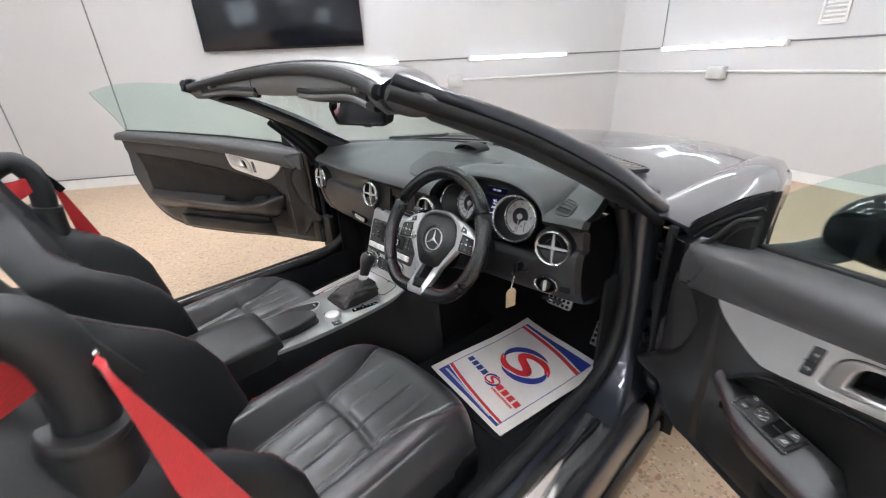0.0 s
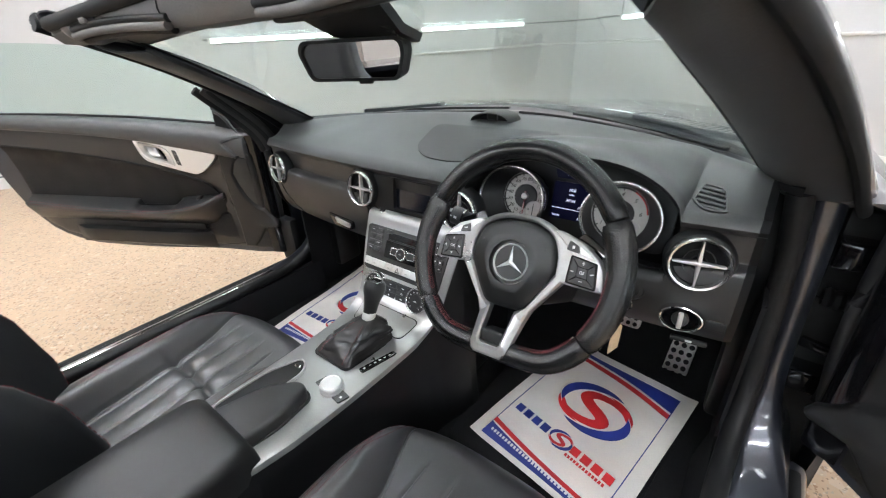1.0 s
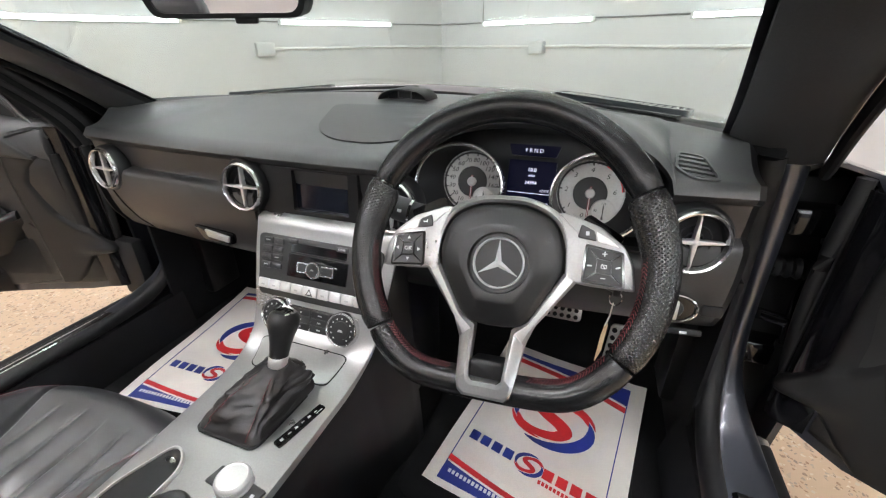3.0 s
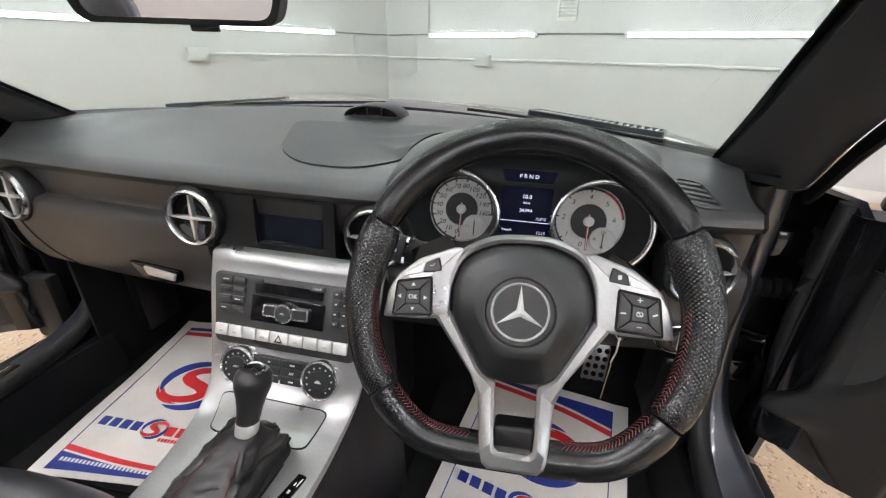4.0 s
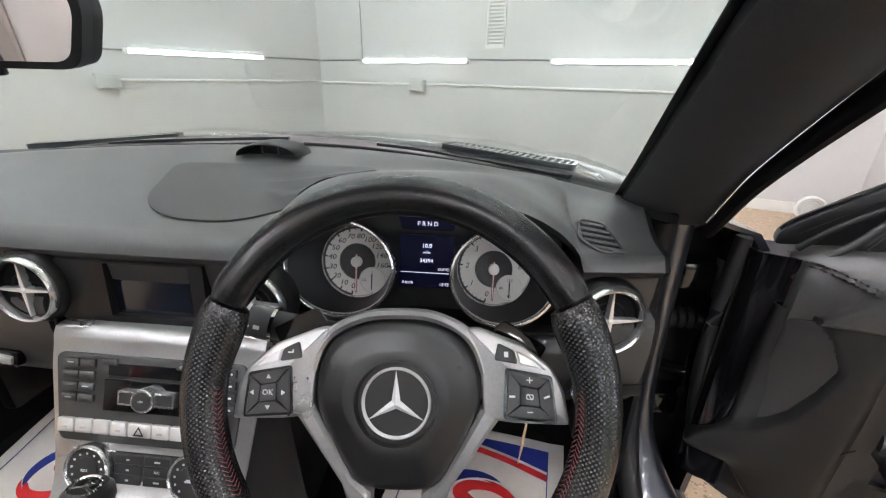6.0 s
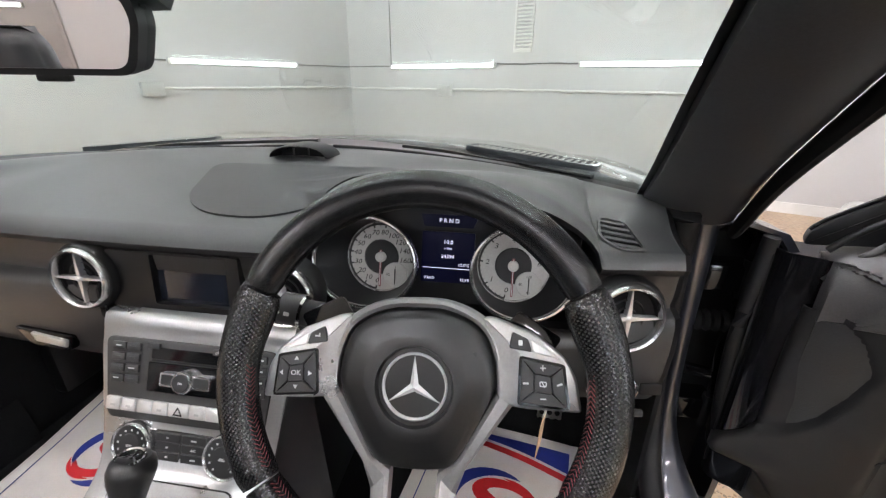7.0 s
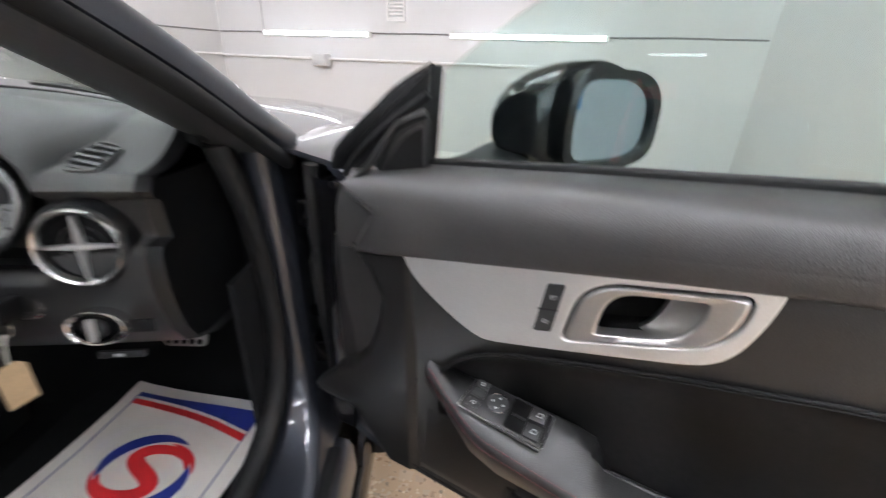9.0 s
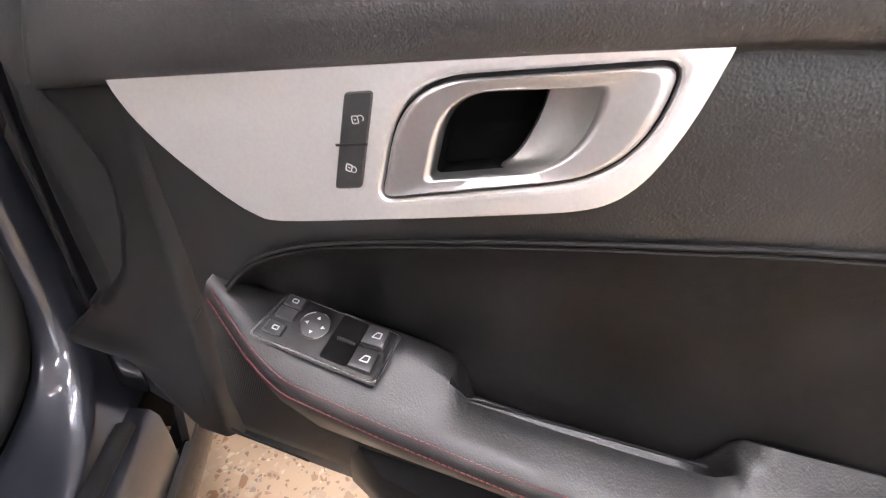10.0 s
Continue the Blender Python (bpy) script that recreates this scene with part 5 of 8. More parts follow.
# steering column shroud, stalk and paddles
hub = V(0.36, 0, 0.83)
W = radians(28)
wn, wu = V(0, -math.cos(W), math.sin(W)), V(0, math.sin(W), math.cos(W))
part("column_shroud", sweep([hub - wn * 0.055, hub - wn * 0.12, hub - wn * 0.20], lambda t: rounded([(-0.055, -0.060), (0.055, -0.060), (0.062, 0.02), (0.045, 0.045), (-0.045, 0.045), (-0.062, 0.02)], 0.02), up=wu), PLASTIC, car, "black steering column shroud")
stalk_root, stalk_tip = hub - wn * 0.085 + V(-0.055, 0, 0) + wu * 0.035, V(0.190, 0.085, 0.846)
stalk = part("indicator_stalk", sweep([stalk_root, stalk_root.lerp(stalk_tip, 0.5) + V(0, 0, 0.002), stalk_tip.lerp(stalk_root, 0.22)], lambda t: ellipse(0.014 + 0.003 * (1 - t), 0.016, 16)), PLASTIC, car, "black indicator stalk with white symbols")
part("knob", sweep([stalk_tip.lerp(stalk_root, 0.20), stalk_tip], ellipse(0.016, 0.018, 18)), BUTTON, stalk)
part("ring", sweep([stalk_tip.lerp(stalk_root, 0.225), stalk_tip.lerp(stalk_root, 0.195)], ellipse(0.0172, 0.0192, 18)), CHROME, stalk)
sm = basis(stalk_tip.lerp(stalk_root, 0.46) + V(0, -0.018, 0.006), stalk_root - stalk_tip, V(0, 0.3, 1))
part("symbol", joined(ringplate(rect(0.014, 0.008), rect(0.0125, 0.0065), 0, 0.0004, sm), block((0.008, 0.0008, 0.0004), sm, 0)), GLYPH, stalk, "", 0)
sm2 = basis(stalk_tip.lerp(stalk_root, 0.10) + V(0, -0.018, 0.006), stalk_root - stalk_tip, V(0, 0.3, 1))
part("symbol", joined(block((0.006, 0.004, 0.0004), sm2 @ pose(0.003, 0, 0), 0), block((0.003, 0.0025, 0.0004), sm2 @ pose(-0.006, 0, 0), 0)), GLYPH, stalk, "", 0)
for sx in (1, -1):
    mpd = basis(hub - wn * 0.045 + V(sx * 0.105, 0, 0) + wu * 0.052, V(sx, 0, 0) + wu * -0.45, wu)
    part("shift_paddle", prism(rounded([(-0.028, -0.012), (0.022, -0.016), (0.026, 0.010), (-0.022, 0.014)], 0.005), -0.003, 0.003, mpd, 0.0015), GLOSS, car, "black shift paddle behind the wheel")
    part("paddle_mark", block((0.010, 0.0016, 0.0006), mpd @ pose(0.002, 0, 0.0034), 0), GLYPH, car, "", 0)

# ---- steering wheel ----
EMBLEM = material("emblem_chrome", (0.90, 0.90, 0.90), 0.24, metal=0.45, grain=0.03)
WM = basis(hub, V(math.cos(radians(3.5)), 0, 0) + wu * math.sin(radians(3.5)), wu)      # x right, y up, z to the driver
sw = part("steering_wheel", lathe([(0.030, -0.09), (0.034, -0.06), (0.060, -0.045), (0.050, -0.03), (0.0, -0.03)], WM, 28), PLASTIC, car, "flat-bottomed black leather steering wheel with red stitching")
RC, RY, RZ = 0.1665, 0.008, 0.004


def rim_point(a):
    """Centre line of the rim at the angle a, with the flattened foot."""
    x, y = RC * math.cos(a), RY + 1.03 * RC * math.sin(a)
    flat = -0.1400
    y = flat + 0.5 * ((y - flat) + math.sqrt((y - flat) ** 2 + 0.016 ** 2)) - 0.002
    return V(x, y, RZ + 0.004 * math.sin(a))


def rim_piece(a0, a1, n, fat=1.0, thumb=False):
    rows = []
    pts = [rim_point(radians(a)) for a in np.linspace(a0, a1, n)]
    for i, p in enumerate(pts):
        t = (pts[min(i + 1, n - 1)] - pts[max(i - 1, 0)]).normalized()
        side = V(0, 0, 1).cross(t)          # towards the middle
        a = np.linspace(a0, a1, n)[i]
        k = fat
        edge = 1 - 0.10 * (math.exp(-(i / 1.2) ** 2) + math.exp(-((n - 1 - i) / 1.2) ** 2))
        swell = 0.0
        if thumb:
            near = math.exp(-(((a - (20 if a0 < 90 else 160)) / 13) ** 2))
            swell = 0.006 * near
        rows.append([WM @ (p + side * (math.cos(b) * (0.0175 + swell * (math.cos(b) > 0)) * k * edge) + V(0, 0, math.sin(b) * 0.0170 * k * edge)) for b in np.linspace(0, 2 * math.pi, 25)[:-1]])
    return sheet(rows, close_v=True, cap=True)


def with_uv(ob, nu, nv, su, sv):
    """A grid map over a swept piece, for its pin holes."""
    me = ob.data
    layer = me.uv_layers.new(name="uv")
    for poly in me.polygons:
        if len(poly.vertices) != 4:
            continue
        us = [v // nv for v in poly.vertices]
        vs = [v % nv for v in poly.vertices]
        wrap = max(vs) - min(vs) > nv / 2
        for li, v in zip(poly.loop_indices, poly.vertices):
            b = v % nv
            p, q = (v // nv) * su, (b + nv if wrap and b < nv / 2 else b) * sv
            layer.data[li].uv = (p + q, p - q)


part("rim_top", rim_piece(28, 152, 66), RIMLEATHER, sw, "smooth black leather rim", 60)
for lo, hi in ((-34, 27), (153, 214)):
    g = part("grip", rim_piece(lo, hi, 40, 1.04, True), PERFORATED, sw, "perforated black leather grip", 60)
    with_uv(g, 40, 24, 1.10, 1.02)
part("rim_bottom", rim_piece(215, 325, 60), RIMLEATHER, sw, "smooth black leather rim", 60)


def stitches(a0, a1, step, r_in=0.0185):
    out = []
    n = int((a1 - a0) / step)
    for i in range(n):
        for zs in (1, -1):
            pts = []
            for f in (0.0, 1.0):
                a = radians(a0 + (i + f) * step)
                p = rim_point(a)
                t = (rim_point(a + 0.01) - rim_point(a - 0.01)).normalized()
                side = V(0, 0, 1).cross(t)
                b = zs * (0.26 if f == 0 else 0.02)
                b += 0.42
                pts.append(WM @ (p + side * (math.cos(b) * r_in * 1.02) + V(0, 0, math.sin(b) * 0.0182)))
            out.append(sweep(pts, ellipse(0.00036, 0.00036, 4), up=(0, -1, 0.3)))
    return joined(*out)


part("stitching", joined(stitches(-33, 26, 1.5), stitches(154, 212, 1.5), stitches(216, 256, 1.5), stitches(286, 324, 1.5)), REDTHREAD, sw, "dark red zigzag stitching", 0)

PADPLASTIC = material("pad_plastic", (0.0085, 0.0083, 0.0083), 0.38, grain=0.15, mottle=0.12, bump=0.08, bump_scale=1500)
# airbag pad: a domed shield with its corners rounded
pad = [(x * 0.915, y * 1.02 if y > 0 else y * 1.10) for x, y in spline([(-0.0785, 0.000), (-0.0755, 0.030), (-0.062, 0.052), (-0.032, 0.0655), (0, 0.068), (0.032, 0.0655), (0.062, 0.052), (0.0755, 0.030), (0.0785, 0.000), (0.063, -0.030), (0.040, -0.0605), (0.022, -0.066), (0, -0.067), (-0.022, -0.066), (-0.040, -0.0605), (-0.063, -0.030)], 4, True)]
rows = []
for k, z in ((1.0, -0.035), (1.0, -0.014), (0.985, -0.008), (0.95, -0.004), (0.85, -0.001), (0.65, 0.002), (0.62, 0.003), (0.36, 0.002), (0.33, -0.0035), (0.0, -0.0035)):
    ring_r = 0.0305 if k in (0.36, 0.33) else None
    if ring_r:
        rows.append([WM @ V((0.0355 if k == 0.36 else 0.0340) * x / math.hypot(x, y), (0.0355 if k == 0.36 else 0.0340) * y / math.hypot(x, y), z) for x, y in pad])
    else:
        rows.append([WM @ V(x * k, y * k, z) for x, y in pad])
bm = sheet(rows, close_v=True)
bmesh.ops.remove_doubles(bm, verts=bm.verts, dist=1e-6)
part("airbag_pad", bm, PADPLASTIC, sw, "dark grey moulded centre pad", 40)
part("emblem_ring", lathe([(0.0272, -0.004), (0.0276, -0.001), (0.0286, 0.0004), (0.0298, -0.001), (0.0300, -0.004)], WM, 48), EMBLEM, sw, "bright emblem ring")
for k in range(3):
    an = 90 + 120 * k
    m = WM @ pose(0, 0, -0.002, 0, 0, an)
    tip, l, r, c = m @ V(0.0280, 0, 0.0005), m @ V(0.0022, 0.0038, 0), m @ V(0.0022, -0.0038, 0), m @ V(0.0, 0, 0.0045)
    b = bmesh.new()
    vs = [b.verts.new(p) for p in (tip, l, r, c, m @ V(0.0, 0, -0.001))]
    for f in ((0, 1, 3), (0, 3, 2), (1, 0, 4), (0, 2, 4), (3, 1, 4), (2, 3, 4)):
        b.faces.new([vs[i] for i in f])
    part("emblem_arm", b, EMBLEM, sw, "", 0)
for sx in (1, -1):
    part("horn_mark", block((0.013, 0.004, 0.0006), WM @ pose(sx * 0.049, 0.030, -0.0004), 0), BUTTON, sw, "", 0)

# silver spokes
for sx in (1, -1):
    out = [(0.1455, -0.0165), (0.1415, 0.012), (0.132, 0.030), (0.108, 0.049), (0.070, 0.063), (0.060, 0.062), (0.066, 0.046), (0.0722, 0.024), (0.0735, 0.0), (0.074, -0.0125), (0.10, -0.0155)]
    spoke = part("spoke", prism([(sx * x, y) for x, y in rounded(out, 0.004, 3)], -0.022, -0.0045, WM, 0.003, 3), SILVER, sw, "satin silver spoke with black buttons")
    # key field: a centre key with four keys round it
    q = [(0.0925, -0.0095), (0.1330, -0.0125), (0.1295, 0.022), (0.0945, 0.0285)]
    c = [(0.1050, 0.0005), (0.1205, -0.0008), (0.1190, 0.0135), (0.1055, 0.0155)]
    part("key_bed", prism([(sx * x, y) for x, y in rounded([(0.0905, -0.0115), (0.1352, -0.0145), (0.1315, 0.0240), (0.0925, 0.0305)], 0.003, 2)], -0.02, -0.0036, WM), GLOSS, spoke, "", 0)
    for k in range(4):
        a, b2, d, e = q[k], q[(k + 1) % 4], c[(k + 1) % 4], c[k]
        g = [np.array(v) for v in (a, b2, d, e)]
        mid = sum(g) / 4
        part("key", prism([(sx * v[0], v[1]) for v in [mid + (v - mid) * 0.94 for v in g]], -0.006, -0.0022, WM, 0.0008, 1), BUTTON, spoke, "", 20)
    part("key", prism([(sx * v[0], v[1]) for v in c], -0.006, -0.0018, WM, 0.0008, 1), BUTTON, spoke, "", 20)
    part("upper_key", prism([(sx * v[0], v[1]) for v in rounded([(0.0835, 0.0365), (0.1035, 0.0335), (0.1005, 0.0445), (0.0865, 0.0510)], 0.002, 2)], -0.006, -0.0028, WM, 0.0008, 1), BUTTON, spoke, "", 20)
    part("upper_plate", prism([(sx * v[0], v[1]) for v in rounded([(0.1045, 0.0335), (0.127, 0.0285), (0.118, 0.0360), (0.1020, 0.0445)], 0.002, 2)], -0.006, -0.0034, WM, 0.0008, 1), BRUSHED, spoke, "", 20)
    marks = []
    cxm, cym = 0.1125, 0.0072
    if sx < 0:
        part("lettering", text_bm("OK", 0.0068, WM @ pose(-cxm, cym, -0.0014), 0.0002), GLYPH, spoke, "white letters", 0)
        for dx, dy, an in ((0, 0.0135, 0), (0, -0.0125, 180), (-0.0145, 0, 90), (0.0135, 0, -90)):
            marks.append(prism([(-0.0022, -0.0016), (0.0022, -0.0016), (0, 0.0020)], 0, 0.0004, WM @ pose(-cxm + dx, cym + dy, -0.0021, 0, 0, an)))
        marks.append(block((0.005, 0.0012, 0.0004), WM @ pose(-0.0935, 0.0415, -0.0026), 0))
        marks.append(block((0.0012, 0.003, 0.0004), WM @ pose(-0.0915, 0.0425, -0.0026), 0))
    else:
        marks.append(block((0.005, 0.0009, 0.0004), WM @ pose(cxm, cym + 0.0135, -0.0021), 0))
        marks.append(block((0.0009, 0.005, 0.0004), WM @ pose(cxm, cym + 0.0135, -0.0021), 0))
        marks.append(block((0.005, 0.0009, 0.0004), WM @ pose(cxm, cym - 0.0125, -0.0021), 0))
        marks.append(ringplate(rect(0.006, 0.0042, 0.001), rect(0.0045, 0.0028, 0.001), 0, 0.0004, WM @ pose(cxm, cym, -0.0017)))
        marks.append(block((0.0009, 0.006, 0.0004), WM @ pose(cxm, cym, -0.0015, 0, 0, 30), 0))
        for dx in (-0.0145, 0.0140):
            marks.append(block((0.005, 0.0016, 0.0004), WM @ pose(cxm + dx, cym, -0.0021, 0, 0, 20 if dx > 0 else 0), 0))
        marks.append(block((0.0035, 0.0045, 0.0004), WM @ pose(0.0935, 0.0415, -0.0026), 0))
    part("symbols", joined(*marks), GLYPH, spoke, "", 0)
# lower fork and the arch over the pad
fork_o = [(-0.0865, -0.0135), (-0.0465, -0.068), (-0.0380, -0.090), (-0.0318, -0.1330), (-0.0292, -0.1440), (-0.0235, -0.1490), (0.0235, -0.1490), (0.0292, -0.1440), (0.0318, -0.1330), (0.0380, -0.090), (0.0465, -0.068), (0.0865, -0.0135)]
fork_i = [(-0.0725, -0.0045), (-0.0385, -0.064), (-0.0215, -0.0745), (-0.0192, -0.1220), (-0.0182, -0.1290), (-0.0140, -0.1325), (0.0140, -0.1325), (0.0182, -0.1290), (0.0192, -0.1220), (0.0215, -0.0745), (0.0385, -0.064), (0.0725, -0.0045)]
rows = []
for z, o in ((-0.022, 0), (-0.006, 0), (-0.0035, 0.22), (-0.0035, 0.78), (-0.007, 1), (-0.022, 1)):
    rows.append([WM @ V(a[0] + (b[0] - a[0]) * o, a[1] + (b[1] - a[1]) * o, z + 0.0235 * smoothstep(0.085, 0.135, -a[1])) for a, b in zip(fork_o, fork_i)])
part("fork", sheet(rows, close_u=True), SILVER, sw, "satin silver lower fork spoke", 30)
part("fork_insert", prism(rounded([(-0.0185, -0.1320), (0.0185, -0.1320), (0.0200, -0.1090), (-0.0200, -0.1090)], 0.006, 4), -0.02, 0.0125, WM, 0.004, 3), PLASTIC, sw, "black fork insert")
arc_o = [(x, y) for x, y in pad if y > 0.02]
arc_o = sorted(arc_o, key=lambda p: math.atan2(p[1], p[0]))
rows = []
for k, z in ((1.010, -0.02), (1.016, -0.006), (1.05, -0.0040), (1.10, -0.0055), (1.125, -0.009), (1.128, -0.02)):
    rows.append([WM @ V(x * k, y * k + (0.0 if k < 1.03 else 0.001), z) for x, y in arc_o])
part("arch_trim", sheet(rows), SILVER, sw, "satin silver arch over the pad", 40)

# ---- centre stack and console ----
SP = [(0.176, 0.766), (0.164, 0.762), (0.156, 0.752), (0.151, 0.739), (0.136, 0.706), (0.112, 0.652), (0.093, 0.610), (0.073, 0.577), (0.048, 0.559), (0.012, 0.545), (-0.05, 0.537), (-0.13, 0.535), (-0.22, 0.535), (-0.30, 0.537), (-0.36, 0.539), (-0.388, 0.540)]
HWID = [(-0.40, 0.090), (-0.36, 0.098), (-0.30, 0.106), (-0.20, 0.110), (-0.05, 0.114), (0.02, 0.120), (0.06, 0.127), (0.10, 0.139), (0.14, 0.151), (0.17, 0.154)]
rows = []
sp = spline(SP, 4)
for i, (y, z) in enumerate(sp):
    a, b = sp[max(i - 1, 0)], sp[min(i + 1, len(sp) - 1)]
    t = V(0, b[0] - a[0], b[1] - a[1]).normalized()
    nrm = V(0, t.z, -t.y)
    if nrm.z < 0 and nrm.y > 0:
        nrm = -nrm
    w = lerp_table(HWID, y)
    w *= 0.945 + 0.055 * smoothstep(-1, 5, i) ** 0.6
    row = []
    for k, drop in ((-1.0, 0.030), (-1.0, 0.008), (-0.985, 0.002), (-0.94, 0.0), (-0.6, 0), (-0.2, 0), (0.2, 0), (0.6, 0), (0.94, 0.0), (0.985, 0.002), (1.0, 0.008), (1.0, 0.030)):
        row.append(V(0.004 + k * w, y, z) - nrm * drop)
    rows.append(row)
console = part("centre_console", thick(rows, V(0, 0.004, -0.004)), SILVER, car, "satin silver centre console trim", 45)

SO, SY = V(0.000, 0.112, 0.652), V(0, 0.405, 0.914)
sm = basis(SO, V(1, 0, 0), SY)          # on the sloping stack


def stack(x, b, h=0.0):
    return sm @ pose(x, b, h)


radio = part("radio", prism(rounded([(-0.122, -0.028), (0.122, -0.028), (0.134, 0.088), (-0.134, 0.088)], 0.012), -0.02, 0.004, sm, 0.002), GREYPLASTIC, console, "black radio with rows of keys")
part("disc_slot", prism(rect(0.118, 0.016, 0.002, 0.003, 0.070), 0.0, 0.0052, sm), GLOSS, radio)
part("radio_face", prism(rect(0.128, 0.042, 0.002, 0.003, 0.036), 0.0, 0.0056, sm, 0.001, 1), GLOSS, radio, "gloss black radio face")
part("slit", block((0.116, 0.0026, 0.001), stack(0.003, 0.060, 0.0052), 0), RUBBER, radio, "", 0)
for j in range(4):
    for i in range(2):
        part("key", prism(rect(0.0220, 0.0115, 0.002), 0.002, 0.0075, stack(-0.1090 + 0.0235 * i, 0.076 - 0.0155 * j), 0.0015, 2), BUTTON, radio)
        part("key_mark", block((0.009, 0.0014, 0.0004), stack(-0.1090 + 0.0235 * i, 0.0765 - 0.0155 * j, 0.0077), 0), GLYPH if (i + j) % 3 == 0 else BUTTON, radio, "", 0)
    for i in range(3):
        part("key", prism(rect(0.0135, 0.0115, 0.002), 0.002, 0.0075, stack(0.0850 + 0.0150 * i, 0.076 - 0.0155 * j), 0.0015, 2), BUTTON, radio)
        part("key_mark", block((0.004, 0.0022, 0.0004), stack(0.0850 + 0.0150 * i, 0.0765 - 0.0155 * j, 0.0077), 0), GLYPH, radio, "", 0)
part("key", prism(rect(0.021, 0.0085, 0.002), 0.002, 0.0078, stack(-0.054, 0.080), 0.0015, 2), BUTTON, radio)
clr = part("clear_key", prism(rect(0.025, 0.0085, 0.002), 0.002, 0.0078, stack(0.052, 0.080), 0.0015, 2), BUTTON, radio)
part("lettering", text_bm("CLEAR", 0.0052, stack(0.052, 0.080, 0.008), 0.0002), GLYPH, radio, "white letters", 0)
part("control_bar", ringplate(rect(0.078, 0.019, 0.003, 0.003, 0.036), rect(0.073, 0.014, 0.002, 0.003, 0.036), 0.004, 0.011, sm), VENTCHROME, radio, "bright framed key bar")
part("bar_fill", prism(rect(0.073, 0.014, 0.002, 0.003, 0.036), 0.004, 0.0095, sm), BUTTON, radio)
part("knob_skirt", lathe([(0.0155, 0.004), (0.0155, 0.017), (0.0145, 0.0185), (0.0125, 0.0185)], stack(0.003, 0.036), 36), VENTCHROME, radio, "bright ribbed rotary knob")
part("knob", lathe([(0.0125, 0.018), (0.0118, 0.0195), (0.0, 0.0195)], stack(0.003, 0.036), 28), BUTTON, radio)
part("lettering", text_bm("ON", 0.0042, stack(0.003, 0.036, 0.0196), 0.0002), GLYPH, radio, "", 0)
# row of bright switches
for k in range(9):
    wd = 0.0310 if k == 4 else 0.0232
    x = -0.1095 + 0.0250 * k + (0.004 if k == 4 else 0.008 if k > 4 else 0)
    part("switch", prism(rect(wd, 0.0185, 0.002), 0.001, 0.0085, stack(x * 1.0, -0.0065), 0.0018, 2), BRUSHED, radio, "small bright switch")
    if k == 4:
        tri = [(-0.0075, -0.006), (0.0075, -0.006), (0, 0.0065)]
        part("hazard_mark", ringplate(tri, [(a * 0.6, b * 0.6 - 0.0004) for a, b in tri], 0, 0.0005, stack(x, -0.0070, 0.0086)), DIALINK, radio, "dark warning triangle", 0)
    elif k in (0, 1, 3, 5, 7):
        part("switch_mark", block((0.007, 0.003, 0.0005), stack(x, -0.0085, 0.0087), 0), GREYBOX, radio, "", 0)
# climate panel
clim = part("climate_panel", prism(rounded([(-0.094, -0.081), (0.094, -0.081), (0.096, -0.039), (-0.096, -0.039)], 0.006), -0.01, 0.003, sm, 0.001), GREYPLASTIC, console, "climate panel with two round bright knobs")
part("top_line", block((0.20, 0.0022, 0.002), stack(0, -0.0375, 0.003), 0), CHROME, clim, "", 0)
for i in range(2):
    for j in range(3):
        part("key", prism(rect(0.0385, 0.0125, 0.0015), 0.002, 0.0045, stack(-0.0205 + 0.041 * i, -0.0470 - 0.0133 * j), 0.001, 1), BUTTON, clim, "", 20)
        if (i, j) == (1, 1):
            part("lettering", text_bm("A/C", 0.0052, stack(0.0205, -0.0603, 0.0047), 0.0002), GLYPH, clim, "white letters", 0)
        else:
            part("key_mark", block((0.008 if i else 0.004, 0.0022, 0.0003), stack(-0.0205 + 0.041 * i, -0.0470 - 0.0133 * j, 0.0047), 0), GLYPH, clim, "", 0)
for x in (-0.0715, 0.0715):
    part("climate_knob", lathe([(0.0315, -0.004), (0.0315, 0.008), (0.0308, 0.0125), (0.0290, 0.0148), (0.0274, 0.0132), (0.0266, 0.011)], stack(x, -0.0605), 44), VENTCHROME, clim, "round knob with a bright ring")
    part("face", lathe([(0.0267, 0.0115), (0.0165, 0.0115), (0.0160, 0.0135), (0.0, 0.0145)], stack(x, -0.0605), 36), BUTTON, clim)
    dots = []
    for k in range(11):
        an = radians(-50 + 28 * k)
        dots.append(block((0.0026, 0.0026, 0.0004), stack(x + 0.0208 * math.cos(an), -0.0605 + 0.0208 * math.sin(an), 0.0118), 0))
    part("dots", joined(*dots), GLYPH, clim, "", 0)
    if x < 0:
        part("lettering", text_bm("REST", 0.0045, stack(x, -0.0605, 0.0147), 0.0002), GLYPH, clim, "white letters", 0)
    else:
        part("symbol", joined(block((0.010, 0.002, 0.0003), stack(x, -0.0620, 0.0147), 0), block((0.006, 0.002, 0.0003), stack(x, -0.0600, 0.0147), 0)), GLYPH, clim, "", 0)

# silver flap in front of the lever
def on_slope(x, y, lift):
    k = max(range(1, len(sp) - 1), key=lambda i: -abs(sp[i][0] - y))
    t = V(0, sp[k - 1][0] - sp[k + 1][0], sp[k - 1][1] - sp[k + 1][1]).normalized()
    z = float(np.interp(y, [q[0] for q in sp[::-1]], [q[1] for q in sp[::-1]]))
    return V(x, y, z) + V(0, -t.z, t.y) * lift


